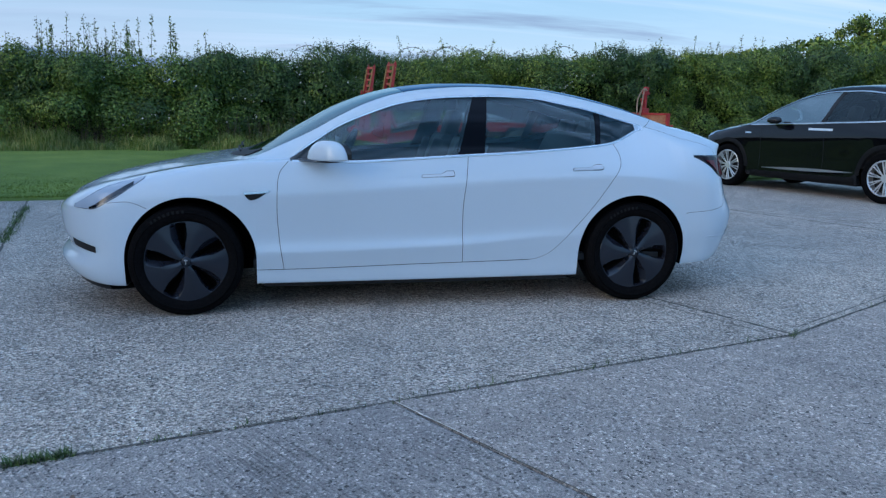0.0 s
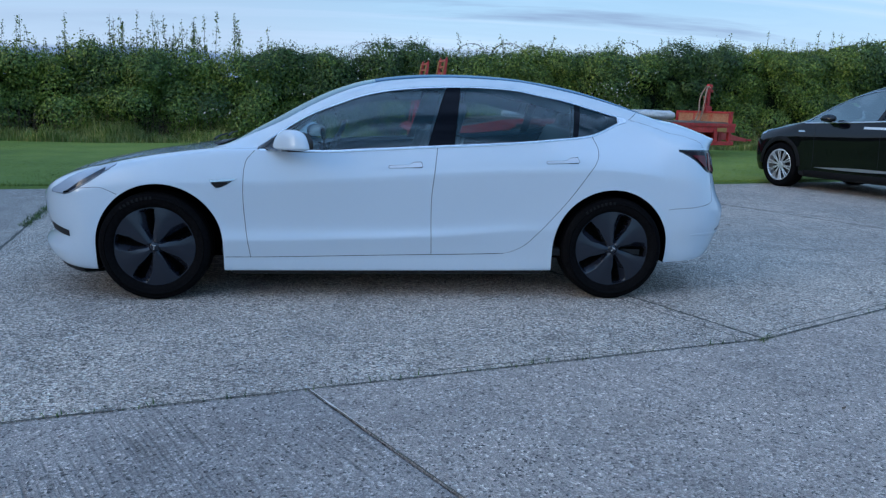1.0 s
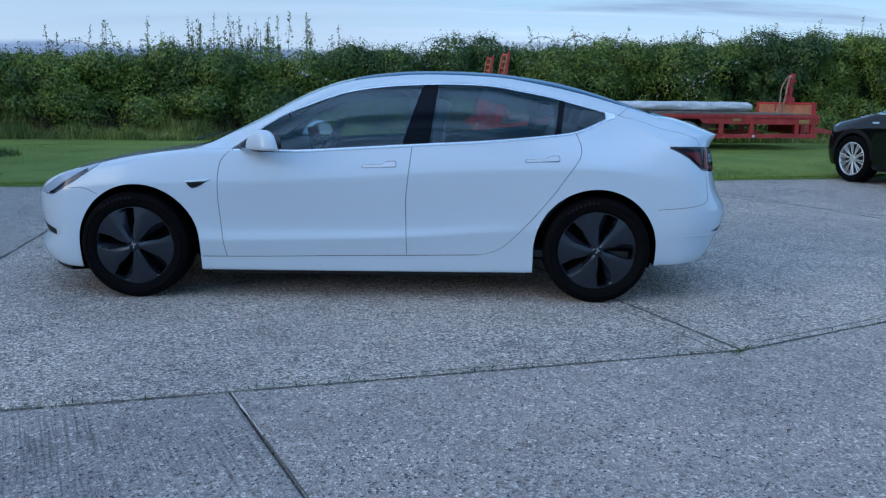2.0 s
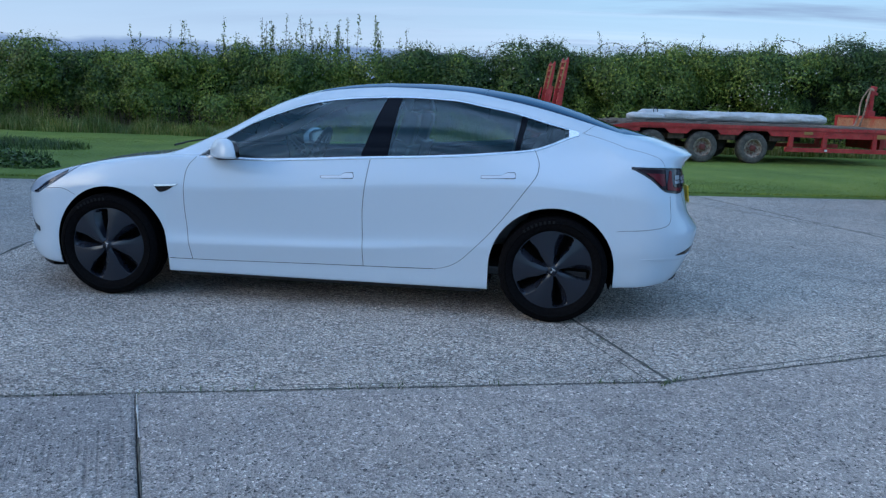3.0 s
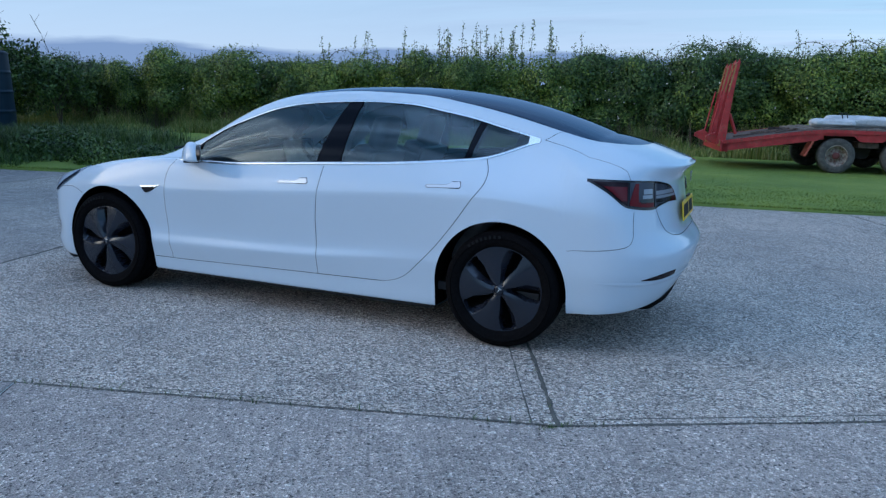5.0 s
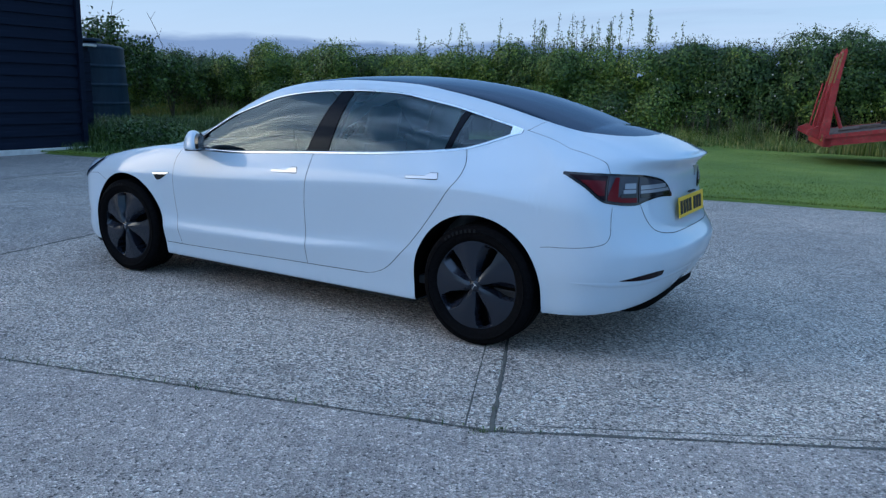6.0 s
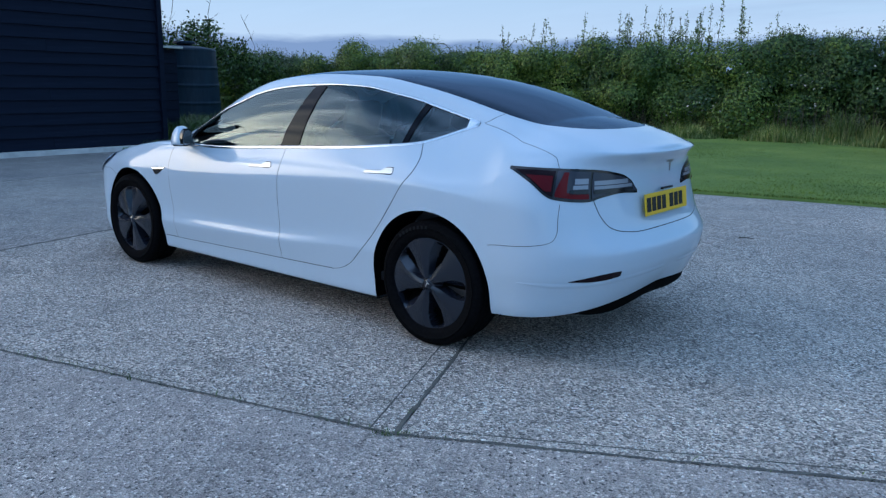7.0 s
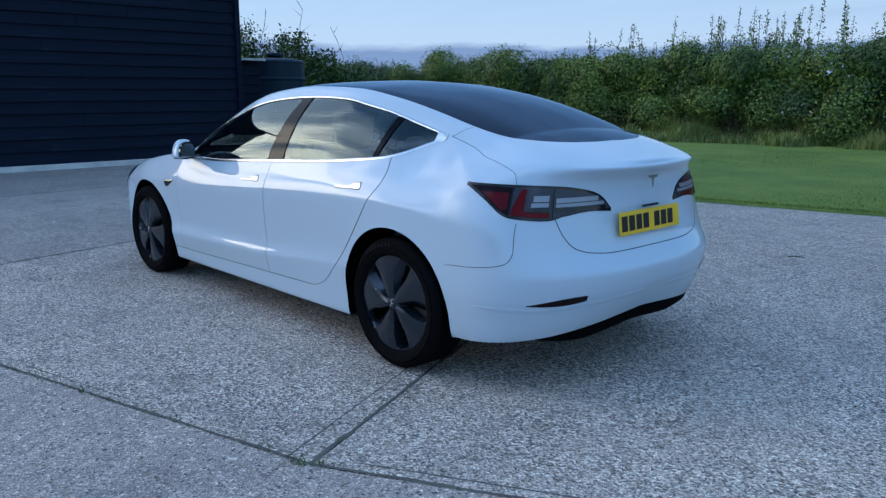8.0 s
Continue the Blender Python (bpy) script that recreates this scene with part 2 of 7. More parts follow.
M_TARP = mat("pale_grey_sheeting", (0.52, 0.54, 0.58), 0.5)
_a = noise_node(M_TARP, 4.0, 8.0, 0.6)
put(M_TARP, "Base Color", ramp(M_TARP, _a, [(0.3, (0.40, 0.41, 0.43)), (0.7, (0.66, 0.66, 0.67))]))
bump(M_TARP, noise_node(M_TARP, 9.0, 5.0), 0.8, 0.05)
M_OLDTYRE = mat("dusty_old_tyre", (0.05, 0.045, 0.04), 0.85)
_a = noise_node(M_OLDTYRE, 14.0, 6.0)
put(M_OLDTYRE, "Base Color", ramp(M_OLDTYRE, _a, [(0.3, (0.045, 0.042, 0.040)), (0.75, (0.14, 0.13, 0.115))]))
M_OLDRIM = mat("dirty_cream_wheel_paint", (0.30, 0.26, 0.20), 0.7)
_a = noise_node(M_OLDRIM, 18.0, 6.0)
put(M_OLDRIM, "Base Color", ramp(M_OLDRIM, _a, [(0.35, (0.12, 0.06, 0.04)), (0.65, (0.38, 0.34, 0.28))]))

# concrete: exposed aggregate, worn, and tamped with drag lines
def concrete(name, dark, light, stones, brushed=0.0):
    """Cement between stones of several greys; stones is how much of the aggregate shows."""
    m = mat(name, light, 0.85)
    n, l = m.node_tree.nodes, m.node_tree.links
    tc = n.new("ShaderNodeTexCoord")
    cells = []
    for size in (98.0, 155.0, 290.0):
        v = n.new("ShaderNodeTexVoronoi")
        v.inputs["Scale"].default_value = size
        l.new(tc.outputs["Object"], v.inputs["Vector"])
        sc = n.new("ShaderNodeSeparateColor")
        l.new(v.outputs["Color"], sc.inputs[0])
        cells.append((v, sc.outputs[0], sc.outputs[1]))
    up = lambda k: tuple(min(0.90, c * k) for c in light)
    down = lambda k: tuple(c * k for c in dark)
    stone = ramp(m, cells[0][1], [(0.0, down(0.15)), (0.17, down(0.55)), (0.36, down(1.1)), (0.66, light), (0.86, up(1.40)), (0.95, up(1.7)), (1.0, up(2.6))])
    if stones > 0.6:
        grit = ramp(m, cells[1][1], [(0.0, down(0.20)), (0.3, down(0.8)), (0.65, light), (0.88, up(1.4)), (1.0, up(2.2))])
    else:
        plain = tuple(0.35 * a + 0.65 * b for a, b in zip(dark, light))
        grit = ramp(m, cells[0][2], [(0.0, down(0.20)), (0.08, down(0.6)), (0.13, plain), (0.84, light), (0.90, up(1.45)), (1.0, up(2.1))])
    where = ramp(m, noise_node(m, 1.6, 6.0, 0.65), [(0.38, (0.7 * stones if stones > 0.6 else 0.0,) * 3), (0.66, (min(1.0, 1.3 * stones),) * 3)])
    c1 = blend(m, where, grit, stone)
    sand = ramp(m, cells[2][2], [(0.0, (0.62,) * 3), (0.5, (0.98,) * 3), (1.0, (1.32,) * 3)])
    c1 = blend(m, 1.0, c1, sand, "MULTIPLY")
    big = noise_node(m, 0.45, 6.0, 0.6)
    mid = noise_node(m, 2.6, 8.0, 0.7)
    fine = noise_node(m, 11.0, 8.0, 0.7)
    c2 = blend(m, 1.0, c1, ramp(m, big, [(0.30, (0.78, 0.79, 0.81)), (0.70, (1.12, 1.10, 1.07))]), "MULTIPLY")
    c3 = blend(m, 1.0, c2, ramp(m, mid, [(0.28, (0.76, 0.76, 0.76)), (0.5, (1.0, 1.0, 1.0)), (0.8, (1.12, 1.11, 1.09))]), "MULTIPLY")
    c4 = blend(m, 1.0, c3, ramp(m, fine, [(0.25, (0.80, 0.80, 0.80)), (0.6, (1.05, 1.05, 1.05))]), "MULTIPLY")
    k = bump(m, cells[0][0].outputs["Distance"], 0.5 + 0.5 * stones, 0.012)
    if brushed:
        w = n.new("ShaderNodeTexWave")
        w.inputs["Scale"].default_value = 7.5
        w.inputs["Distortion"].default_value = 1.1
        w.inputs["Detail"].default_value = 2.0
        w.inputs["Detail Scale"].default_value = 0.5
        mp = n.new("ShaderNodeMapping")
        mp.inputs["Rotation"].default_value = (0, 0, radians(-29))
        l.new(tc.outputs["Object"], mp.inputs[0])
        l.new(mp.outputs[0], w.inputs["Vector"])
        worn = ramp(m, noise_node(m, 1.1, 5.0, 0.6), [(0.43, (0, 0, 0)), (0.58, (1, 1, 1))])
        low_ = 1.0 - 0.32 * brushed
        drag = n.new("ShaderNodeMapping")
        drag.inputs["Scale"].default_value = (1.0, 0.035, 1.0)
        l.new(mp.outputs[0], drag.inputs[0])
        streak = n.new("ShaderNodeTexNoise")
        streak.inputs["Scale"].default_value = 58.0
        streak.inputs["Detail"].default_value = 3.0
        l.new(drag.outputs[0], streak.inputs["Vector"])
        fine_lines = ramp(m, streak.outputs["Fac"], [(0.36, (low_, low_, low_ + 0.01)), (0.47, (1.0, 1.0, 1.0)), (0.66, (1.12, 1.12, 1.12))])
        ridges = blend(m, 1.0, ramp(m, w.outputs["Fac"], [(0.03, (low_ + 0.10,) * 3), (0.12, (1.0, 1.0, 1.0))]), fine_lines, "MULTIPLY")
        lines = blend(m, worn, (1.0, 1.0, 1.0), ridges)
        c4 = blend(m, 1.0, c4, lines, "MULTIPLY")
        bump(m, lines, 0.75 * brushed, 0.012, k)
    put(m, "Base Color", c4)
    return m


M_AGG = concrete("exposed_aggregate_concrete", (0.322, 0.284, 0.254), (0.590, 0.514, 0.448), 0.8)
M_WORN = concrete("worn_concrete", (0.280, 0.250, 0.230), (0.458, 0.400, 0.360), 0.5, 0.5)
M_TAMP = concrete("tamped_concrete", (0.256, 0.232, 0.220), (0.386, 0.346, 0.320), 0.3, 1.0)
M_MID = concrete("mid_grey_concrete", (0.285, 0.255, 0.232), (0.490, 0.432, 0.384), 0.65)
M_DARKBAY = concrete("dark_smooth_concrete", (0.235, 0.217, 0.206), (0.375, 0.340, 0.315), 0.4)
M_SOIL = mat("soil_and_moss", (0.045, 0.045, 0.025), 0.95)
_a = noise_node(M_SOIL, 9.0, 8.0, 0.7)
put(M_SOIL, "Base Color", ramp(M_SOIL, _a, [(0.35, (0.070, 0.066, 0.060)), (0.60, (0.130, 0.122, 0.105)), (0.80, (0.090, 0.098, 0.060))]))
M_LAWN = mat("mown_grass", (0.06, 0.10, 0.02), 0.9)
_a = noise_node(M_LAWN, 0.5, 8.0, 0.65)
_b = noise_node(M_LAWN, 35.0, 6.0, 0.7)
put(M_LAWN, "Base Color", blend(M_LAWN, 1.0, ramp(M_LAWN, _a, [(0.3, (0.095, 0.150, 0.015)), (0.5, (0.145, 0.205, 0.022)), (0.7, (0.225, 0.278, 0.038))]), ramp(M_LAWN, _b, [(0.3, (0.72, 0.72, 0.72)), (0.7, (1.20, 1.20, 1.14))]), "MULTIPLY"))
bump(M_LAWN, _b, 0.6, 0.03)


def leafy(name, c0, c1, c2, trans=0.25):
    """Leaf material with a colour for each leaf."""
    m = mat(name, c1, 0.48)
    g = m.node_tree.nodes.new("ShaderNodeNewGeometry")
    col = ramp(m, g.outputs["Random Per Island"], [(0.0, c0), (0.5, c1), (1.0, c2)])
    big = noise_node(m, 0.8, 5.0, 0.6)
    put(m, "Base Color", blend(m, 1.0, col, ramp(m, big, [(0.3, (0.48, 0.58, 0.62)), (0.7, (1.38, 1.28, 1.02))]), "MULTIPLY"))
    b = m.node_tree.nodes["Principled BSDF"]
    b.inputs["Specular IOR Level"].default_value = 0.32
    return m


M_LEAF = leafy("hedge_leaves", (0.028, 0.056, 0.008), (0.105, 0.168, 0.022), (0.27, 0.32, 0.06))
M_LEAF_DARK = leafy("dark_hedge_leaves", (0.016, 0.036, 0.010), (0.058, 0.105, 0.024), (0.15, 0.21, 0.055))
M_STRAW = leafy("long_grass", (0.085, 0.140, 0.024), (0.190, 0.250, 0.058), (0.44, 0.39, 0.16))
M_STALK = leafy("dry_stalks", (0.07, 0.05, 0.035), (0.12, 0.085, 0.06), (0.17, 0.12, 0.10))
M_BLADE = leafy("lawn_blades", (0.105, 0.165, 0.017), (0.160, 0.220, 0.026), (0.225, 0.280, 0.046))
M_BLOSSOM = mat("pale_seed_heads", (0.50, 0.45, 0.41), 0.8)
M_TWIG = mat("bark", (0.06, 0.05, 0.04), 0.9)
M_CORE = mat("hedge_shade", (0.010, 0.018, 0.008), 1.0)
M_BARN = mat("black_stained_boards", (0.008, 0.009, 0.014), 0.65, Specular_IOR_Level=0.1)
_a = noise_node(M_BARN, 3.0, 8.0, 0.7, stretch=(3, 0.30, 7))
_r = M_BARN.node_tree.nodes.new("ShaderNodeObjectInfo").outputs["Random"]
put(M_BARN, "Base Color", blend(M_BARN, ramp(M_BARN, _r, [(0.0, (0, 0, 0)), (1.0, (0.6, 0.6, 0.6))]), ramp(M_BARN, _a, [(0.35, (0.0045, 0.007, 0.018)), (0.58, (0.009, 0.0135, 0.029)), (0.68, (0.021, 0.028, 0.048)), (0.78, (0.085, 0.095, 0.125))]), (0.0065, 0.010, 0.024)))
bump(M_BARN, _a, 0.5, 0.01)
M_PLINTH = mat("pale_concrete_plinth", (0.6, 0.6, 0.59), 0.85)
_a = noise_node(M_PLINTH, 4.0, 8.0, 0.65)
put(M_PLINTH, "Base Color", ramp(M_PLINTH, _a, [(0.3, (0.45, 0.45, 0.44)), (0.7, (0.70, 0.69, 0.67))]))
M_TANK = mat("dark_blue_moulded_plastic", (0.010, 0.024, 0.044), 0.5, Specular_IOR_Level=0.18)
_a = noise_node(M_TANK, 2.5, 7.0, 0.65, stretch=(2, 2, 0.4))
put(M_TANK, "Base Color", ramp(M_TANK, _a, [(0.35, (0.007, 0.017, 0.034)), (0.70, (0.016, 0.032, 0.054))]))
M_BARNROOF = mat("dark_corrugated_sheet", (0.05, 0.052, 0.058), 0.6)
_a = noise_node(M_BARNROOF, 2.0, 6.0)
put(M_BARNROOF, "Base Color", ramp(M_BARNROOF, _a, [(0.3, (0.035, 0.037, 0.042)), (0.7, (0.075, 0.076, 0.08))]))

# ---- builders ----
rng = np.random.default_rng(7)


def mesh_data(name, verts, faces, material, smooth=False):
    me = bpy.data.meshes.new(name)
    me.from_pydata([tuple(map(float, v)) for v in verts], [], [tuple(map(int, f)) for f in faces])
    for m in (material if isinstance(material, (list, tuple)) else [material]):
        me.materials.append(m)
    if smooth:
        me.polygons.foreach_set("use_smooth", [True] * len(me.polygons))
    me.update()
    return me


def solid(name, verts, faces, material, parent=None, label="", smooth=False):
    ob = new(name, mesh_data(name, verts, faces, material, smooth))
    if parent is not None:
        ob.parent = parent
    return tagged(ob, label) if label else ob


def part(name, bm, material, parent=None, label="", smooth=False):
    """Link a bmesh as one mesh object, under a thing or a part."""
    me = bpy.data.meshes.new(name)
    bmesh.ops.recalc_face_normals(bm, faces=bm.faces)
    if smooth:
        for f in bm.faces:
            f.smooth = True
    bm.to_mesh(me)
    bm.free()
    me.materials.append(material)
    ob = new(name, me)
    if parent is not None:
        ob.parent = parent
    return tagged(ob, label) if label else ob


def empty(name, m=None):
    ob = new(name)
    ob.empty_display_size = 0.2
    if m is not None:
        ob.matrix_world = m
    return ob


def box(bm, size, m, bevel=0.0):
    """A box of that size about the pose m, with bevelled edges, added to bm."""
    r = bmesh.ops.create_cube(bm, size=1.0, matrix=m @ Matrix.Diagonal((*size, 1)))
    if bevel:
        edges = list({e for v in r["verts"] for e in v.link_edges})
        bmesh.ops.bevel(bm, geom=edges, offset=bevel, segments=2, profile=0.6, affect="EDGES")
    return r


def boxes(name, material, parent, rows, bevel=0.004, label=""):
    """One part from boxes of (size, pose)."""
    bm = bmesh.new()
    for size, m in rows:
        box(bm, size, m, bevel)
    return part(name, bm, material, parent, label)


def rod(bm, a, b, r0, r1=None, sides=8):
    """A tapered round bar from a to b."""
    a, b = Vector(a), Vector(b)
    d = b - a
    m = Matrix.Translation((a + b) / 2) @ d.to_track_quat("Z", "Y").to_matrix().to_4x4()
    bmesh.ops.create_cone(bm, cap_ends=True, segments=sides, radius1=r0, radius2=r0 if r1 is None else r1, depth=d.length, matrix=m)


def lathe(bm, profile, axis_m, steps=40, closed=False):
    """Turn a profile of (radius, along) about the local z of axis_m."""
    rings = []
    for i in range(steps):
        a = 2 * math.pi * i / steps
        rings.append([bm.verts.new(axis_m @ Vector((r * math.cos(a), r * math.sin(a), h))) for r, h in profile])
    n = len(profile)
    for i in range(steps):
        p, q = rings[i], rings[(i + 1) % steps]
        for j in range(n if closed else n - 1):
            k = (j + 1) % n
            bm.faces.new((p[j], q[j], q[k], p[k]))


def prism(bm, outline, depth_vec):
    """Extrude a flat outline of 3D points along a vector."""
    lo = [bm.verts.new(p) for p in outline]
    d = Vector(depth_vec)
    hi = [bm.verts.new(Vector(p) + d) for p in outline]
    n = len(lo)
    bm.faces.new(lo)
    bm.faces.new(hi[::-1])
    for i in range(n):
        j = (i + 1) % n
        bm.faces.new((lo[i], lo[j], hi[j], hi[i]))


def pchip(knots, q):
    """Monotone cubic through (x, y) knots at the places q."""
    x, y = np.array([k[0] for k in knots], float), np.array([k[1] for k in knots], float)
    q = np.asarray(q, float)
    if len(x) == 1:
        return np.full(q.shape, y[0])
    h, d = np.diff(x), np.diff(y) / np.diff(x)
    s = np.zeros(len(x))
    for i in range(1, len(x) - 1):
        if d[i - 1] * d[i] > 0:
            w1, w2 = 2 * h[i] + h[i - 1], h[i] + 2 * h[i - 1]
            s[i] = (w1 + w2) / (w1 / d[i - 1] + w2 / d[i])
    s[0], s[-1] = d[0], d[-1]
    qq = np.clip(q, x[0], x[-1])
    i = np.clip(np.searchsorted(x, qq) - 1, 0, len(x) - 2)
    t = (qq - x[i]) / h[i]
    return (y[i] * (1 + 2 * t) * (1 - t) ** 2 + s[i] * h[i] * t * (1 - t) ** 2 + y[i + 1] * t * t * (3 - 2 * t) + s[i + 1] * h[i] * t * t * (t - 1))

# ---- ground ----
def joint_y(x):
    """The long joint in the yard: one slope before its corner, a steeper one after."""
    return -1.8 + (0.272 if x < 2.03 else 0.54) * (x - 2.03)


EDGE = [(-40, -1.5), (-14, 2.9), (-8, 4.3), (-4.3, 5.05), (-0.5, 5.72), (1.5, 6.2), (3.1, 6.48), (4.4, 6.75), (6.3, 7.2), (8, 7.7), (14, 9.6), (40, 18)]


def lawn_y(x):
    return float(np.interp(x, [e[0] for e in EDGE], [e[1] for e in EDGE]))


ground = solid("ground", [(-600, -600, -0.03), (600, -600, -0.03), (600, 600, -0.03), (-600, 600, -0.03)], [(0, 1, 2, 3)], M_SOIL)
tagged(ground, "dark soil and moss under the yard's concrete", "ground", kind="structure")

# lawn: one sheet from the yard's edge to the fields, a little above the concrete
vs, fs = [], []
xs = np.linspace(-40, 40, 161)
ts = np.array([0, 0.02, 0.06, 0.15, 0.3, 0.5, 0.75, 1.0, 1.6, 3, 8, 30])
for i, x in enumerate(xs):
    y0 = lawn_y(x) + 0.05 * noise.noise((x * 1.7, 0, 3)) + 0.03 * noise.noise((x * 6, 0, 9))
    for j, t in enumerate(ts):
        z = (-0.02, 0.045)[j > 0] + (0.03 * noise.noise((x * 0.3, t * 4, 1)) if j > 1 else 0) + 0.0 * t
        vs.append((x * (1 + 0.15 * t), y0 + 12 * t - 0.02 * (j == 0), z))
    if i:
        b = i * len(ts)
        fs += [(b - len(ts) + j, b + j, b + j + 1, b - len(ts) + j + 1) for j in range(len(ts) - 1)]
lawn = tagged(solid("lawn", vs, fs, M_LAWN, smooth=True), "mown green lawn beside the concrete yard", "lawn", kind="structure")

# far field and low hill beyond the hedge
vs, fs = [], []
xs = np.linspace(-320, 320, 81)
for i, x in enumerate(xs):
    for j, (y, h) in enumerate(((60, 0), (110, 0.25), (160, 0.7), (230, 1.0))):
        hill = 4.0 + 9.0 * math.exp(-((x - 150) / 60) ** 2) + 1.2 * noise.noise((x * 0.02, 2, 0))
        vs.append((x, y, hill * h))
    if i:
        b = i * 4
        fs += [(b - 4 + j, b + j, b + j + 1, b - 4 + j + 1) for j in range(3)]
tagged(solid("backdrop", vs, fs, M_LAWN, smooth=True), "low green fields far behind the hedge", "field", kind="structure")

# concrete bays, each a slab of its own with a worn edge
yard = tagged(empty("yard_pavement"), "grey concrete yard cast in large bays with mossy joints", "pavement", kind="structure")


def slab(outline, material, label):
    """A bay from its outline; the edge is rounded over and a little uneven."""
    c = Vector((sum(p[0] for p in outline) / len(outline), sum(p[1] for p in outline) / len(outline)))
    pts = []
    n = len(outline)
    for i in range(n):
        a, b = Vector(outline[i]), Vector(outline[(i + 1) % n])
        k = max(2, min(60, int((b - a).length / 0.15)))
        pts += [a.lerp(b, t / k) for t in range(k)]
    rows = []
    m = len(pts)
    for inset, z in ((0.004, -0.03), (0.005, -0.008), (0.010, -0.002), (0.020, 0.0)):
        ring = []
        for i, p in enumerate(pts):
            tan = (pts[(i + 1) % m] - pts[i - 1]).normalized()
            nrm = Vector((-tan.y, tan.x))
            if inset > 0.004:
                wob = 0.004 * noise.noise((p.x * 4, p.y * 4, 0)) + 0.004 * noise.noise((p.x * 19, p.y * 19, 5))
            else:
                wob = 0
            q = p + nrm * (inset + wob)
            ring.append((q.x, q.y, z))
        rows.append(ring)
    verts = [v for r in rows for v in r]
    faces = [(j * m + i, j * m + (i + 1) % m, (j + 1) * m + (i + 1) % m, (j + 1) * m + i) for j in range(3) for i in range(m)]
    faces.append([3 * m + i for i in range(m)])
    return solid("slab", verts, faces, material, yard, label)


def far_x(k, y):
    """Cross joints of the far bays, by number from the west."""
    x0, y0, s = ((-16.0, -5.0, -0.15), (-11.6, -4.2, -0.15), (-6.75, -1.5, -0.12), (-2.52, -1.68, -0.215), (2.03, -1.8, -0.43), (6.9, -0.8, -0.42), (12.2, 3.7, -0.4), (30, 13.3, -0.4))[k]
    return x0 + s * (y - y0)


def meet(k, edge):
    """Where cross joint k meets the long joint or the lawn's edge."""
    y = 0.0
    for _ in range(30):
        y = edge(far_x(k, y))
    return (far_x(k, y), y)


for k in range(7):
    a, b, c, d = meet(k, joint_y), meet(k + 1, joint_y), meet(k + 1, lambda x: lawn_y(x) + 0.12), meet(k, lambda x: lawn_y(x) + 0.12)
    mid = [(x, lawn_y(x) + 0.12) for x in np.linspace(c[0], d[0], 6)[1:-1]]
    # bays get darker and smoother towards the west
    m_, label = ((M_DARKBAY, "dark smooth concrete bay"), (M_MID, "mid-grey concrete bay"), (M_AGG, "pale exposed-aggregate concrete bay"))[min(2, max(0, k - 1))]
    slab([a, b, c, *mid, d], m_, label)
near = [(-14.0, joint_y(-14)), (-5.0, joint_y(-5)), (-0.43, joint_y(-0.43)), (5.2, joint_y(5.2)), (30, joint_y(30))]
near_foot = [(-8, -30), (0, -30), (14.5, -30), (24, -30), (50, -30)]
for k, (label, m_) in enumerate((("tamped concrete bay", M_TAMP), ("tamped concrete bay with fine drag lines", M_TAMP), ("pale concrete bay with worn aggregate", M_WORN), ("pale concrete bay", M_WORN))):
    corner = [(2.03, -1.8)] if k == 2 else []
    slab([near_foot[k], near_foot[k + 1], near[k + 1], *corner, near[k]], m_, label)


def dirt_strip(a, b, width, seed):
    """Soil and moss washed along a joint, ragged at both sides."""
    a, b = Vector(a), Vector(b)
    n = max(8, int((b - a).length / 0.035))
    d = (b - a).normalized()
    side = Vector((-d.y, d.x))
    vs, fs = [], []
    for i in range(n + 1):
        p = a.lerp(b, i / n)
        w0 = width * (0.5 + 0.55 * noise.noise((i * 0.11, seed, 0)) + 0.5 * noise.noise((i * 0.45, seed, 3)))
        w1 = width * (0.5 + 0.55 * noise.noise((i * 0.12, seed, 7)) + 0.5 * noise.noise((i * 0.5, seed, 9)))
        for w, z in ((-max(w0, 0.0), 0.0003), (0, 0.0022), (max(w1, 0.0), 0.0003)):
            q = p + side * w
            vs.append((q.x, q.y, z))
        if i:
            k = 3 * i
            fs += [(k - 3, k, k + 1, k - 2), (k - 2, k + 1, k + 2, k - 1)]
    return solid("joint_dirt", vs, fs, M_SOIL, yard, "dark soil and moss in the joint")


JUNC = (2.03, -1.8)
dirt_strip((-13, joint_y(-13)), JUNC, 0.014, 1.0)
dirt_strip(JUNC, (14, joint_y(14)), 0.017, 2.0)
dirt_strip((-0.43, joint_y(-0.43)), (-0.43 + 0.55 * 1.9, joint_y(-0.43) - 1.9), 0.007, 3.0)
for k_, w_ in ((2, 0.022), (3, 0.028), (4, 0.020), (5, 0.032), (6, 0.03)):
    dirt_strip(meet(k_, joint_y), meet(k_, lawn_y), w_, 4.0 + k_)
# pale strip painting the highlight on one lip of the near cross joint
g_lip = Vector((0.55, -1.0)).normalized()
a_ = Vector((-0.43, joint_y(-0.43) - 0.02)) + Vector((-g_lip.y, g_lip.x)) * 0.012
vs, fs = [], []
for i in range(17):
    p = a_ + g_lip * (0.030 * i)
    w = 0.0030 + 0.003 * noise.noise((i * 0.23, 4.0, 1.0)) + 0.003 * noise.noise((i * 0.9, 2.0, 6.0))
    side = Vector((-g_lip.y, g_lip.x)) * max(w, 0.0004)
    vs += [(p.x - side.x, p.y - side.y, 0.001), (p.x, p.y, 0.004), (p.x + side.x, p.y + side.y, 0.001)]
    if i:
        k = 3 * i
        fs += [(k - 3, k, k + 1, k - 2), (k - 2, k + 1, k + 2, k - 1)]
solid("joint_sealant", vs, fs, M_PLINTH, yard, "pale strip along the joint, painting the slab edge's highlight")
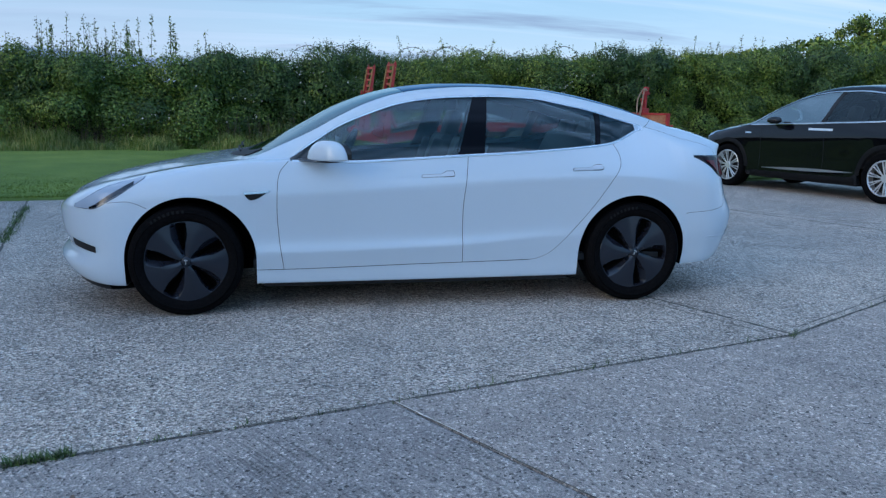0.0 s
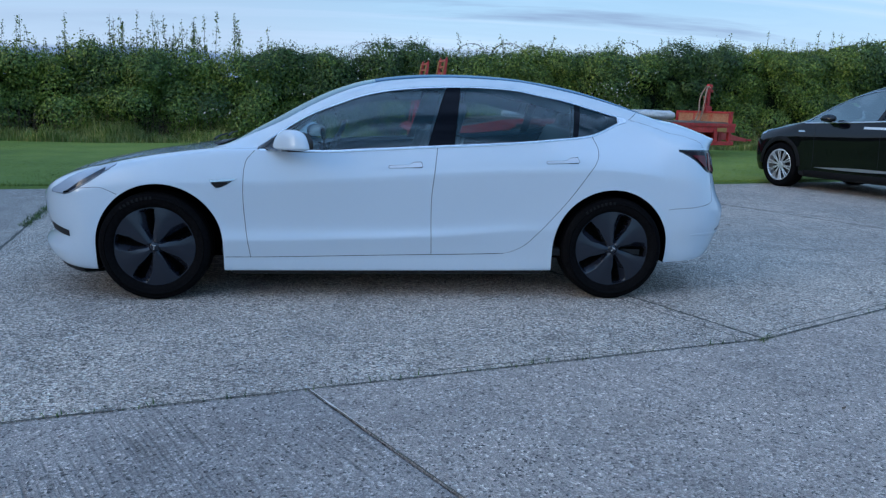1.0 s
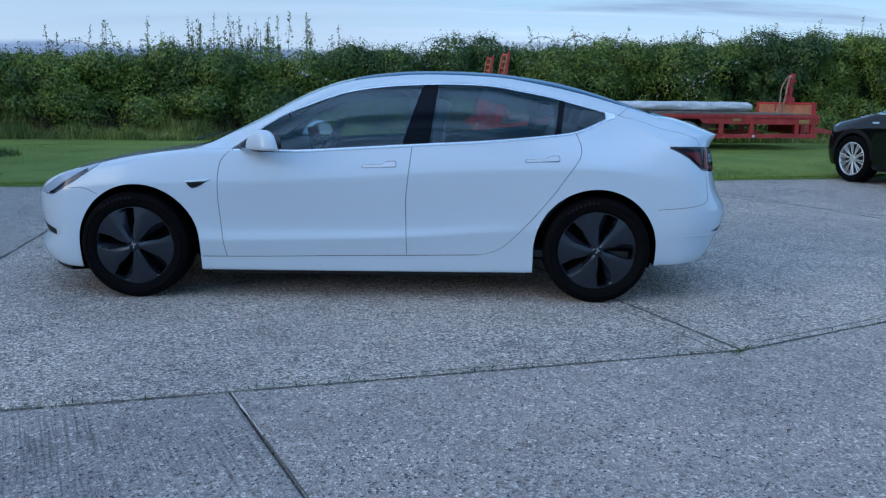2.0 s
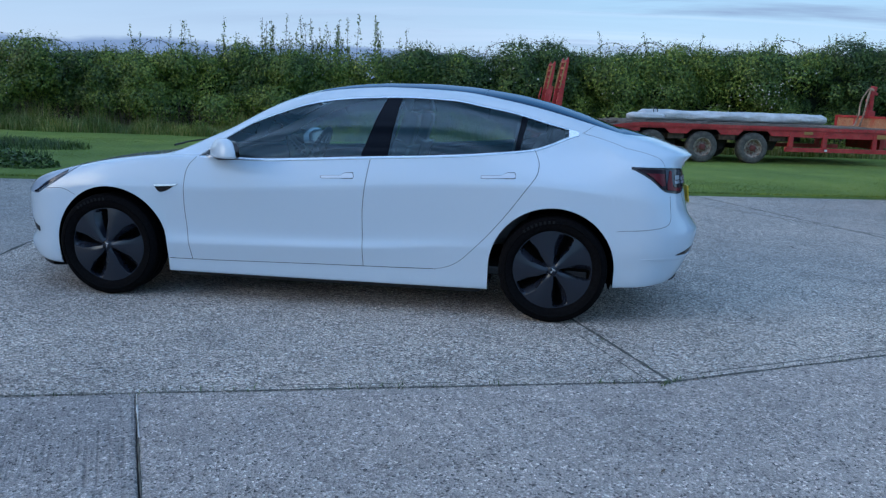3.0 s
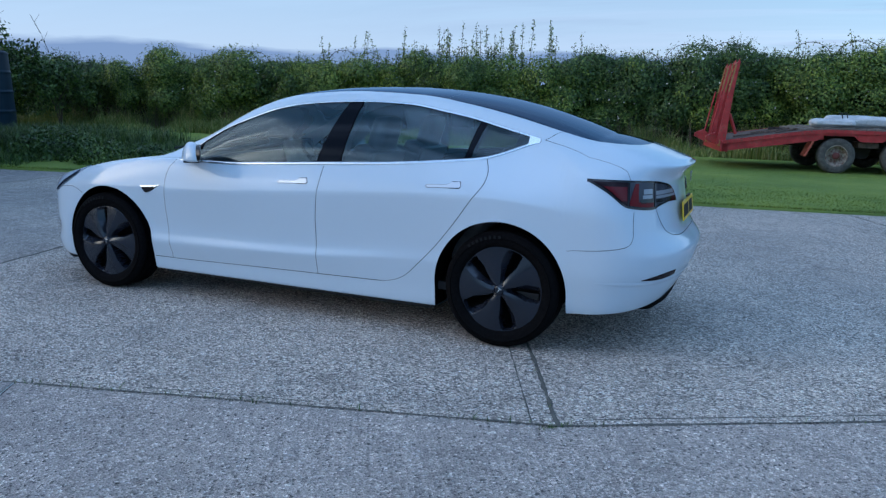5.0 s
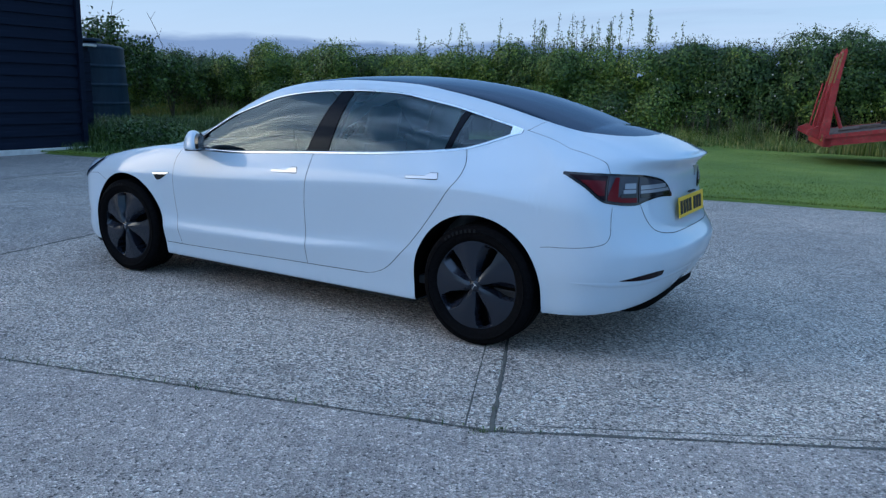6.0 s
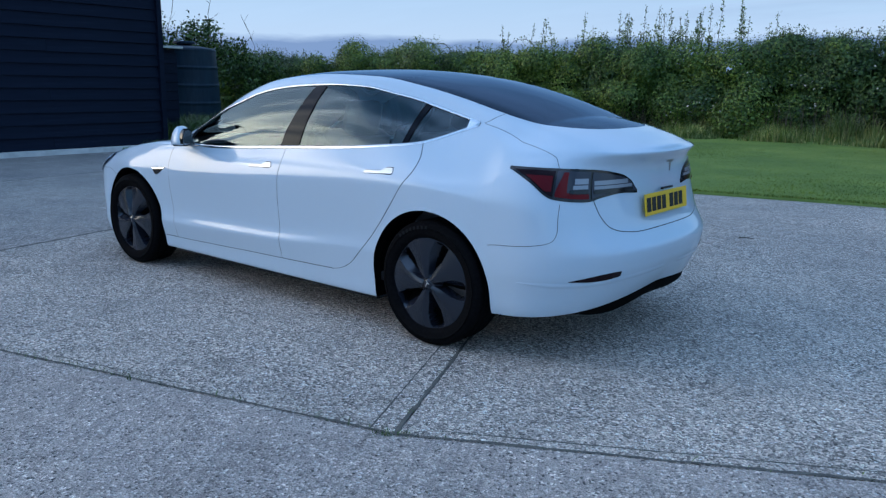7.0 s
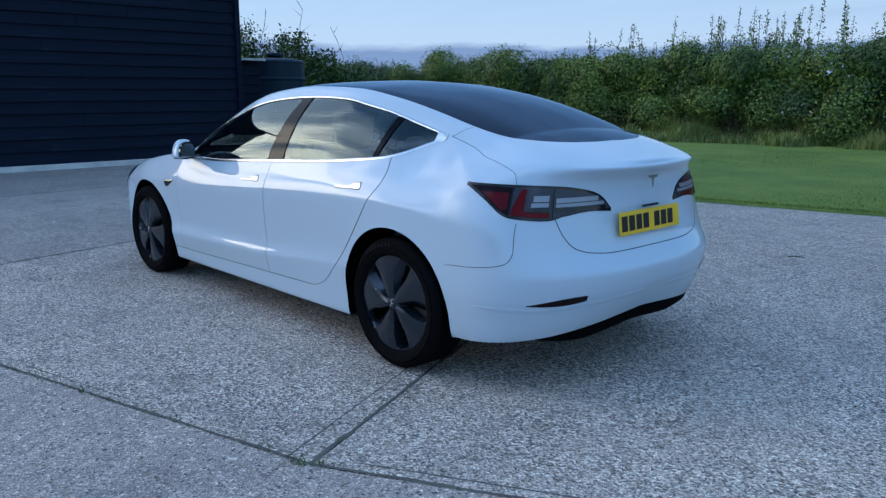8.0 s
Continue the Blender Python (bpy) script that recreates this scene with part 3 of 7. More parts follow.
# hairline crack beside the joint under the car's tail
dirt_strip((1.92, -1.83), (1.50, -0.86), 0.007, 12.0)
dirt_strip((3.4, 5.9), (6.2, 2.2), 0.012, 14.0)
dirt_strip((2.15, joint_y(2.15) + 0.07), (6.5, joint_y(6.5) + 0.10), 0.009, 15.0)
dirt_strip((0.15, joint_y(0.15) + 0.06), (0.95, joint_y(0.95) + 0.05), 0.006, 16.0)

# ---- hedge, grasses, trees ----
def leaf_mesh(name, centres, sizes, normals, material, aspect=0.6):
    """Many small folded leaves as one mesh; each is a quad bent along its rib."""
    n = len(centres)
    nrm = normals / np.maximum(np.linalg.norm(normals, axis=1, keepdims=True), 1e-9)
    spin = rng.normal(size=(n, 3))
    t = np.cross(nrm, spin)
    t /= np.maximum(np.linalg.norm(t, axis=1, keepdims=True), 1e-9)
    b = np.cross(nrm, t)
    s = sizes[:, None]
    v = np.empty((n, 4, 3))
    v[:, 0] = centres - t * s * 0.5
    v[:, 1] = centres + b * s * 0.5 * aspect + nrm * s * 0.10
    v[:, 2] = centres + t * s * 0.5
    v[:, 3] = centres - b * s * 0.5 * aspect + nrm * s * 0.10
    me = bpy.data.meshes.new(name)
    me.vertices.add(4 * n)
    me.vertices.foreach_set("co", v.reshape(-1))
    me.loops.add(4 * n)
    me.loops.foreach_set("vertex_index", np.arange(4 * n, dtype=np.int32))
    me.polygons.add(n)
    me.polygons.foreach_set("loop_start", np.arange(0, 4 * n, 4, dtype=np.int32))
    me.materials.append(material)
    me.update(calc_edges=True)
    return me


def blade_mesh(name, foot, height, width, lean, material):
    """Grass blades: bent tapering strips of three points and a tip."""
    n = len(foot)
    a = rng.uniform(0, 2 * math.pi, n)
    side = np.stack([np.cos(a), np.sin(a), 0 * a], 1) * (width / 2)[:, None]
    d = np.stack([-np.sin(a), np.cos(a), 0 * a], 1) * (lean * height)[:, None]
    up = np.zeros((n, 3))
    up[:, 2] = height
    v = np.empty((n, 5, 3))
    v[:, 0], v[:, 1] = foot - side, foot + side
    v[:, 2], v[:, 3] = foot + 0.6 * up + 0.35 * d + side * 0.7, foot + 0.6 * up + 0.35 * d - side * 0.7
    v[:, 4] = foot + up * 0.97 + d
    me = bpy.data.meshes.new(name)
    me.vertices.add(5 * n)
    me.vertices.foreach_set("co", v.reshape(-1))
    base = np.arange(n)[:, None] * 5
    loops = np.concatenate([base + np.array([[0, 1, 2, 3]]), base + np.array([[3, 2, 4]])], 1)
    me.loops.add(7 * n)
    me.loops.foreach_set("vertex_index", loops.reshape(-1).astype(np.int32))
    me.polygons.add(2 * n)
    st = np.stack([np.arange(n) * 7, np.arange(n) * 7 + 4], 1).reshape(-1)
    me.polygons.foreach_set("loop_start", st.astype(np.int32))
    me.materials.append(material)
    me.update(calc_edges=True)
    return me


def hedge_mid(x):
    return 18.55 + 0.13 * (x + 4)


def hedge_top(x):
    return np.interp(x, [-45, -18, -8, -2, 5, 12, 20, 40], [2.2, 2.15, 2.35, 2.52, 2.80, 3.18, 3.50, 3.8])


def wobble(x, s, seed):
    return np.array([noise.noise((float(q) * s, seed, 0.3)) for q in np.atleast_1d(x)])


# hedge: clumps of leaves bulging from a dark core, ragged at the top
def ragged_top(x):
    even = np.interp(x, [-4, 4], [1.0, 0.5])
    return hedge_top(x) + even * (0.30 * wobble(x, 0.42, 1.0) + 0.26 * wobble(x, 1.3, 2.0))


gh = np.random.default_rng(17)
cols, tops, ends = 92, 270, 110
n = cols * 5 + tops + ends
row = np.repeat(np.arange(5), cols)
x = np.concatenate([np.tile(np.linspace(-26, 24, cols), 5) + gh.uniform(-0.45, 0.45, cols * 5), np.linspace(-26, 24, tops) + gh.uniform(-0.25, 0.25, tops), gh.uniform(-48, 45, ends)])
top, mid = ragged_top(x), hedge_mid(x)
over = np.concatenate([np.zeros(cols * 5, bool), np.ones(tops, bool), gh.random(ends) < 0.4])
h = np.concatenate([(row + gh.random(cols * 5)) / 5, np.ones(tops), gh.random(ends)])
rad = np.where(over, gh.uniform(0.24, 0.48, n), gh.uniform(0.30, 0.70, n)) * np.where(np.abs(x + 1) < 25, 1.0, 1.3)
z = np.where(over, top - rad * gh.uniform(0.75, 1.25, n), 0.25 + h * (top - 0.45))
bulge = 0.60 * np.array([noise.noise((a * 0.55, b * 0.6, 4.0)) for a, b in zip(x, z)]) + 0.60 * np.array([noise.noise((a * 1.5, b * 0.9, 9.0)) for a, b in zip(x, z)])
y = np.where(over, mid + gh.uniform(-0.95, 0.6, n), mid - 0.68 - 0.36 * np.sin(np.clip(h, 0, 1) ** 1.2 * 2.6) - bulge + 0.5 * rad)
shade = np.array([noise.noise((a * 0.30, 7.0, b * 0.25)) for a, b in zip(x, z)]) + 0.16 * gh.normal(size=n)
shade += 0.15 * np.clip((x - 6) / 4, 0, 1) - 0.25 * np.clip((-8 - x) / 2, 0, 1)
# brambles spilling forward at the foot
low = (h < 0.35) & (gh.random(n) < np.where((x > 3) & (x < 16), 0.55, 0.15))
z = np.where(low, gh.uniform(0.15, 0.95, n), z)
y = np.where(low, mid - gh.uniform(0.95, 1.55, n), y)
shade = np.where(low, shade - 0.35, shade)
count = (2900 * rad ** 1.8).astype(int) + 20
owner = np.repeat(np.arange(n), count)
m = len(owner)
d = gh.normal(0, 1, (m, 3))
d[:, 1] -= 0.55
d[:, 2] += 0.50
d /= np.linalg.norm(d, axis=1, keepdims=True)
spread_r = rad[owner] * (1.0 - np.minimum(gh.exponential(0.09, m), 0.6) + 0.45 * (gh.random(m) < 0.14) * gh.random(m))
centres = np.stack([x, y, z], 1)[owner] + d * spread_r[:, None] * np.array([1.15, 1.0, 0.95])
centres[:, 2] = np.maximum(centres[:, 2], 0.08)
nr = d + gh.normal(0, 0.32, (m, 3)) + np.array([0, 0, 0.15])
sz = gh.uniform(0.046, 0.098, m)
# leafy sprays standing out of the clumps
k = gh.choice(n, 7500, p=rad ** 2 / np.sum(rad ** 2))
out = gh.normal(0, 0.55, (7500, 3)) + np.array([0, -0.45, 0.9])
out /= np.linalg.norm(out, axis=1, keepdims=True)
root = np.stack([x, y, z], 1)[k] + out * (rad[k] * 0.75)[:, None]
reach = gh.uniform(0.14, 0.48, 7500)
f = np.tile(np.linspace(0.1, 1.0, 15), (7500, 1))
tips = root[:, None, :] + out[:, None, :] * (f * reach[:, None])[..., None] + gh.normal(0, 0.028, (7500, 15, 3)) - np.array([0, 0, 0.10]) * (f ** 2 * reach[:, None])[..., None]
centres = np.vstack([centres, tips.reshape(-1, 3)])
nr = np.vstack([nr, gh.normal(0, 0.8, (7500 * 15, 3)) + np.array([0, -0.3, 0.6])])
sz = np.concatenate([sz, np.repeat(0.075 - 0.035 * f[0], 7500).reshape(15, 7500).T.reshape(-1) * gh.uniform(0.7, 1.1, 7500 * 15)])
owner = np.concatenate([owner, np.repeat(k, 15)])
m = len(owner)
dark = shade[owner] + 0.05 * gh.normal(size=m) > 0.10
tagged(new("hedge", leaf_mesh("hedge", centres[~dark], sz[~dark], nr[~dark], M_LEAF)), "overgrown green hawthorn and bramble hedge", "hedge", kind="stuff")
tagged(new("hedge", leaf_mesh("hedge", centres[dark], sz[dark], nr[dark], M_LEAF_DARK)), "dark green bramble growth in the hedge", "hedge", kind="stuff")
# near-black sheet inside the hedge: shade of the gaps put into its colour
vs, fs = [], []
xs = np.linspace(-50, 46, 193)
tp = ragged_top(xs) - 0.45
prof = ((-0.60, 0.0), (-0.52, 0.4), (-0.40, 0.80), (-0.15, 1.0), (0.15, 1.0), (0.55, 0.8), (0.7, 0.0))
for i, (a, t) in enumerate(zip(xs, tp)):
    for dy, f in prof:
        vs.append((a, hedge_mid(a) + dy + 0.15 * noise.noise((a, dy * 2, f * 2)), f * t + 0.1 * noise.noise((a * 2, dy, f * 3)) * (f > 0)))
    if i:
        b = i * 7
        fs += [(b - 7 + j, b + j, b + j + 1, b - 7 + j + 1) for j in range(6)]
tagged(solid("hedge_gap_shade", vs, fs, M_CORE, smooth=True), "near-black sheet inside the hedge, painting in the shade between leaves", "hedge", kind="stuff")

# upright shoots and arching brambles above the hedge
bm = bmesh.new()
lc, ls, ln = [], [], []
spots = [(-6.4, 1.1, 34), (-5.0, 0.7, 26), (-8.6, 1.3, 20), (-2.8, 0.4, 5), (8.6, 0.6, 5), (10.4, 0.35, 5), (14.6, 0.3, 4), (12.4, 1.2, 6), (17.0, 1.0, 6), (-11.5, 1.2, 8), (2.5, 2.0, 6), (5.5, 1.0, 5), (-18, 3, 6)]
for cx, spread, count in spots:
    for _ in range(count):
        a = cx + rng.normal(0, spread)
        b0 = float(hedge_mid(a) + rng.uniform(-0.5, 0.5))
        t0 = float(hedge_top(a)) - 0.15
        hgt = (0.25 + 0.85 * rng.random() ** 1.6) * (1.15 if cx < -4 and cx > -10 else 0.8)
        p = Vector((a, b0, t0))
        d = Vector((rng.normal(0, 0.08), rng.normal(0, 0.08), hgt + 0.15))
        rod(bm, p, p + d, 0.008, 0.004, 4)
        for k in range(int(26 + 62 * hgt)):
            f = rng.uniform(0.0, 1.0) ** 1.7
            lc.append(p + d * f + Vector(rng.normal(0, 0.090 - 0.065 * f, 3)))
            ls.append(rng.uniform(0.040, 0.085))
            ln.append(rng.normal(0, 1, 3))
# short sprigs all along the top
for a in rng.uniform(-26, 24, 900):
    p = Vector((a, float(hedge_mid(a) + rng.uniform(-0.7, 0.5)), float(ragged_top(a)[0]) - 0.12))
    d = Vector((rng.normal(0, 0.10), rng.normal(0, 0.08), rng.uniform(0.12, 0.42)))
    rod(bm, p, p + d, 0.006, 0.003, 3)
    for f in rng.random(12):
        lc.append(p + d * f + Vector(rng.normal(0, 0.040, 3)))
        ls.append(rng.uniform(0.028, 0.060))
        ln.append(rng.normal(0, 1, 3))
for cx in (-1.2, -0.4, 1.2, 1.9, 2.9, 4.1, 5.1, -9.8, -12.8, -13.6, -10.8, 8.2):
    b0 = float(hedge_mid(cx))
    r = rng.uniform(0.35, 0.6)
    s = 1 if rng.random() < 0.5 else -1
    prev = None
    for k in range(12):
        a = math.pi * k / 11 * 0.95
        p = Vector((cx + s * r * (1 - math.cos(a)), b0 - 0.1, float(hedge_top(cx)) + r * 0.95 * math.sin(a) - 0.10))
        if prev is not None:
            rod(bm, prev, p, 0.009, 0.008, 4)
            for _ in range(4):
                lc.append(p + Vector(rng.normal(0, 0.05, 3)))
                ls.append(rng.uniform(0.05, 0.09))
                ln.append(rng.normal(0, 1, 3))
        prev = p
part("hedge_shoots", bm, M_TWIG, None, "thin upright shoots and arching brambles above the hedge")
tagged(bpy.data.objects["hedge_shoots"], category="hedge", kind="stuff")
tagged(new("shoot_leaves", leaf_mesh("shoot_leaves", np.array(lc), np.array(ls), np.array(ln), M_LEAF)), "sparse leaves on the hedge's upright shoots", "leaves", kind="stuff")

# pale blossom and seed heads in patches
bc = []
for cx, cz, spread, count in ((7.6, 1.65, 0.40, 60), (6.5, 1.35, 0.25, 30), (8.9, 2.0, 0.4, 34), (-1.6, 1.3, 0.5, 26), (0.4, 1.8, 0.6, 24), (-14.5, 1.5, 0.5, 45), (4.0, 2.1, 0.7, 16), (-3.6, 1.1, 0.7, 20), (11.5, 1.8, 0.6, 12), (2.2, 1.5, 0.6, 20)):
    near_it = np.where((np.abs(centres[:, 0] - cx) < 1.8 * spread) & (np.abs(centres[:, 2] - cz) < 1.1 * spread))[0]
    front = near_it[np.argsort(centres[near_it, 1])][:max(count * 4, len(near_it) // 4)]
    pick = front[gh.permutation(len(front))[:count]]
    bc += [centres[q] + np.array([0, -0.03, 0.01]) for q in pick]
# downy seed heads of tall weeds at the hedge foot
for _ in range(70):
    a = -4.1 + 0.55 * gh.normal()
    bc.append(np.array([a, hedge_mid(a) - 1.45 + 0.15 * gh.normal(), 0.70 + 0.14 * gh.normal()]))
bc = np.array(bc)
tagged(new("blossom", leaf_mesh("blossom", bc, rng.uniform(0.03, 0.070, len(bc)), rng.normal(0, 1, (len(bc), 3)) + np.array([0, -1.5, 0.5]), M_BLOSSOM, 1.0)), "pale blossom and seed heads scattered over the hedge", "blossom", kind="stuff")

# long grass and dead stems along the hedge foot
n = 60000
x = np.concatenate([rng.uniform(-24, 14, int(n * 0.85)), rng.uniform(-42, 40, n - int(n * 0.85))])
u = rng.random(n) ** 0.8
tuft = np.array([noise.noise((a * 1.1, b * 3, 5.5)) for a, b in zip(x, u)])
y = hedge_mid(x) - 0.95 - 1.75 * u + 0.3 * wobble(x, 0.7, 6.0)
hh = (0.66 - 0.46 * u) * (0.62 + 1.25 * np.clip(tuft + 0.2, -0.4, 1)) * rng.uniform(0.6, 1.15, n)
ok = hh > 0.08
tagged(new("long_grass", blade_mesh("long_grass", np.stack([x, y, np.full(n, 0.03)], 1)[ok], hh[ok], rng.uniform(0.012, 0.028, n)[ok], rng.uniform(0.1, 0.55, n)[ok], M_STRAW)), "long straw-green grass along the hedge foot", "grass", kind="stuff")
# leafy nettles and docks among the grass
lc, ls, ln = [], [], []
for a in np.concatenate([rng.uniform(-13, 13, 620), rng.uniform(-24, -13, 130)]):
    if noise.noise((a * 0.8, 3.3, 1.0)) < -0.12:
        continue
    u = rng.random()
    p = Vector((a, float(hedge_mid(a)) - 0.95 - 1.0 * u, 0.03))
    tall = (0.85 - 0.40 * u) * rng.uniform(0.55, 1.1)
    d = Vector((rng.normal(0, 0.07), rng.normal(0, 0.07), 1.0)) * tall
    for f in np.linspace(0.18, 1.0, 17):
        lc.append(p + d * f + Vector(rng.normal(0, 0.075 * (1.15 - f), 3)))
        ls.append(rng.uniform(0.035, 0.075) * (1.15 - 0.5 * f))
        ln.append(rng.normal(0, 0.7, 3) + np.array([0, -0.4, 0.8]))
tagged(new("nettles", leaf_mesh("nettles", np.array(lc), np.array(ls), np.array(ln), M_LEAF, 0.45)), "leafy green nettles along the hedge foot", "weeds", kind="stuff")
n = 2600
x = rng.uniform(-20, 14, n)
y = hedge_mid(x) - rng.uniform(0.9, 1.6, n)
tagged(new("dead_stems", blade_mesh("dead_stems", np.stack([x, y, np.full(n, 0.03)], 1), rng.uniform(0.5, 1.15, n), rng.uniform(0.010, 0.02, n), rng.uniform(0.05, 0.3, n), M_STALK)), "dry brown weed stalks against the hedge", "weeds", kind="stuff")

# mown blades over the lawn's nearer part
n = 170000
x = rng.uniform(-15, 15, n)
u = rng.random(n) ** 1.7
y = np.array([lawn_y(a) for a in x]) + 0.01 + 9.5 * u
hh = rng.uniform(0.006, 0.020, n) + 0.03 * (u < 0.01) * rng.random(n)
tagged(new("lawn_blades", blade_mesh("lawn_blades", np.stack([x, y, np.full(n, 0.038)], 1), hh, rng.uniform(0.006, 0.014, n), rng.uniform(0.2, 0.9, n), M_BLADE)), "short blades of mown lawn grass", "grass", kind="stuff")
# rough grass by the barn's end
n = 34000
x, y = rng.uniform(-15.5, -4.6, n), rng.uniform(4.3, 11.0, n)
keep = np.array([noise.noise((a * 0.5, b * 0.5, 2.2)) for a, b in zip(x, y)]) + 0.25 * (-8.2 - x) > 0.0
tagged(new("rough_grass", blade_mesh("rough_grass", np.stack([x, np.maximum(y, [lawn_y(a) + 0.1 for a in x]), np.full(n, 0.03)], 1)[keep], rng.uniform(0.06, 0.30, n)[keep] * (0.7 + 0.9 * (x[keep] < -10.6)), rng.uniform(0.010, 0.020, n)[keep], rng.uniform(0.2, 0.9, n)[keep], M_LEAF_DARK)), "rough dark grass beside the barn", "grass", kind="stuff")

# weeds in the yard's joints
foot = []
for (x0, y0), (x1, y1), count in (((-3.30, 1.9), (-3.82, 4.5), 420), ((-1.86, joint_y(-1.86)), (-1.66, joint_y(-1.66)), 420), ((-6, joint_y(-6)), (2.0, joint_y(2.0)), 380), ((2.03, -1.8), (5, joint_y(5)), 60), ((2.03, -1.8), (1.62, -0.85), 6), ((1.97, -1.86), (2.07, -1.78), 46)):
    t = rng.random(count)
    foot.append(np.stack([x0 + (x1 - x0) * t + rng.normal(0, 0.014, count), y0 + (y1 - y0) * t + rng.normal(0, 0.014, count), np.full(count, -0.015)], 1))
foot = np.vstack(foot)
t = rng.random(900)
foot = np.vstack([foot, np.stack([-3.30 - 0.52 * t + rng.normal(0, 0.036, 900), 1.9 + 2.6 * t + rng.normal(0, 0.01, 900), np.full(900, -0.01)], 1)])
tagged(new("joint_weeds", blade_mesh("joint_weeds", foot, rng.uniform(0.015, 0.05, len(foot)), rng.uniform(0.004, 0.008, len(foot)), rng.uniform(0.3, 1.2, len(foot)), M_LEAF_DARK)), "sparse grass and moss growing in the concrete joints", "weeds", kind="stuff")


def tree(name, base, height, spread, leaves, leaf, label, bare=0, seed=1, foliage=None):
    """Tapered trunk, forking limbs and a ragged crown of small leaves."""
    g = np.random.default_rng(seed)
    t = tagged(empty(name, pose(*base)), label, "tree" if name == "far_tree" else "bush", group="far trees on the rise" if name == "far_tree" else "bushes behind the barn")
    bm = bmesh.new()
    tips = []

    def grow(p, d, r, depth):
        q = p + d
        rod(bm, p, q, r, r * 0.7, 6)
        tips.append((q, d.length))
        if depth:
            for _ in range(3):
                e = (d.normalized() + Vector(g.normal(0, 0.55, 3))).normalized() * d.length * g.uniform(0.6, 0.85)
                grow(q, e, r * 0.62, depth - 1)

    for _ in range(4):
        grow(Vector((0, 0, 0)), Vector((g.normal(0, 0.25), g.normal(0, 0.25), 1)) * height * 0.34, 0.04 * height / 3, 3)
    for _ in range(bare):
        p = tips[int(g.integers(0, len(tips)))][0].copy()
        for k in range(3):
            e = Vector((g.normal(0, 0.18), g.normal(0, 0.18), 0.55))
            rod(bm, p, p + e, 0.012, 0.006, 4)
            rod(bm, p + e * 0.6, p + e * 0.6 + Vector((g.normal(0, 0.22), g.normal(0, 0.2), 0.28)), 0.007, 0.003, 4)
            p = p + e
    part("trunk", bm, M_TWIG, t, "bare brown trunk and limbs")
    k = g.integers(0, len(tips), leaves)
    c = np.array([tips[i][0] for i in k]) + g.normal(0, 0.16 * spread / 1.5, (leaves, 3))
    c[:, 2] = np.maximum(c[:, 2], 0.2)
    ob = new("crown", leaf_mesh("crown", c, g.uniform(leaf * 0.6, leaf * 1.2, leaves), g.normal(0, 1, (leaves, 3)), foliage or M_LEAF_DARK))
    ob.parent = t
    return t


tree("bush", (-20.2, 12.6, 0), 3.2, 1.7, 9000, 0.13, "tall ragged bush with bare upper twigs behind the tank", 7, 3)
tree("bush", (-22.5, 10.6, 0), 3.8, 1.8, 8000, 0.13, "tall ragged bush behind the barn", 4, 5)
tree("bush", (-18.6, 14.0, 0), 2.1, 1.2, 5000, 0.12, "low leafy bush beside the tank", 0, 9)
tree("far_tree", (62, 70, 2.5), 10.2, 3.7, 18000, 0.34, "rounded far tree on the rise behind the hedge", 0, 11, M_LEAF)
tree("far_tree", (75, 66, 2.5), 7.6, 4.2, 14000, 0.34, "spreading far tree on the rise behind the hedge", 0, 12, M_LEAF)
tree("far_tree", (48, 76, 2.0), 4.6, 4.0, 14000, 0.32, "low far tree on the rise behind the hedge", 0, 13, M_LEAF)
# far hedgerow on the rise
n = 26000
x = rng.uniform(14, 95, n)
y = 58 + 0.12 * x + rng.normal(0, 1.3, n)
tt = np.interp(x, [14, 30, 50, 95], [3.2, 5.2, 8.4, 10.2]) + 0.7 * wobble(x, 0.25, 3.0)
z = tt * rng.random(n) ** 0.5
tagged(new("far_woods", leaf_mesh("far_woods", np.stack([x, y, z], 1), rng.uniform(0.25, 0.6, n), rng.normal(0, 1, (n, 3)) + np.array([0, -0.8, 0.5]), M_LEAF)), "far green hedgerow climbing the rise", "hedgerow", kind="stuff")

# low line of trees beyond the yard, to the south and west
n = 22000
a = rng.uniform(radians(170), radians(300), n)
r = 62 + 5 * rng.normal(size=n)
tt = 5.0 + 2.0 * np.array([noise.noise((float(q) * 6, 1.0, 0)) for q in a]) + 1.2 * np.array([noise.noise((float(q) * 25, 3.0, 0)) for q in a])
z = tt * rng.random(n) ** 0.6
tagged(new("far_woods", leaf_mesh("far_woods", np.stack([r * np.cos(a), r * np.sin(a), z], 1), rng.uniform(0.5, 1.1, n), rng.normal(0, 1, (n, 3)), M_LEAF_DARK)), "far dark line of trees beyond the yard", "trees", kind="stuff")

# windblown twigs and crumbs of leaf on the concrete
g = np.random.default_rng(21)
for x, y, turn, size in ((1.72, 3.32, 20, 0.13), (3.9, 2.4, 70, 0.09)):
    bm = bmesh.new()
    rod(bm, (-size / 2, 0, 0.006), (0.0, 0.012, 0.008), 0.0045, 0.004, 6)
    rod(bm, (0.0, 0.012, 0.008), (size / 2, 0.004, 0.006), 0.004, 0.0025, 6)
    rod(bm, (0.0, 0.012, 0.008), (size * 0.22, 0.04, 0.006), 0.003, 0.002, 5)
    tw = part("twig", bm, M_TWIG, None, "small dark fallen twig on the concrete")
    tagged(tw, category="twig", group="twigs on the yard")
    tw.matrix_world = pose(x, y, 0, 0, 0, turn)
n = 170
lit_c = np.stack([g.uniform(-7, 9, n), g.uniform(-3.5, 5.2, n), np.full(n, 0.006)], 1)
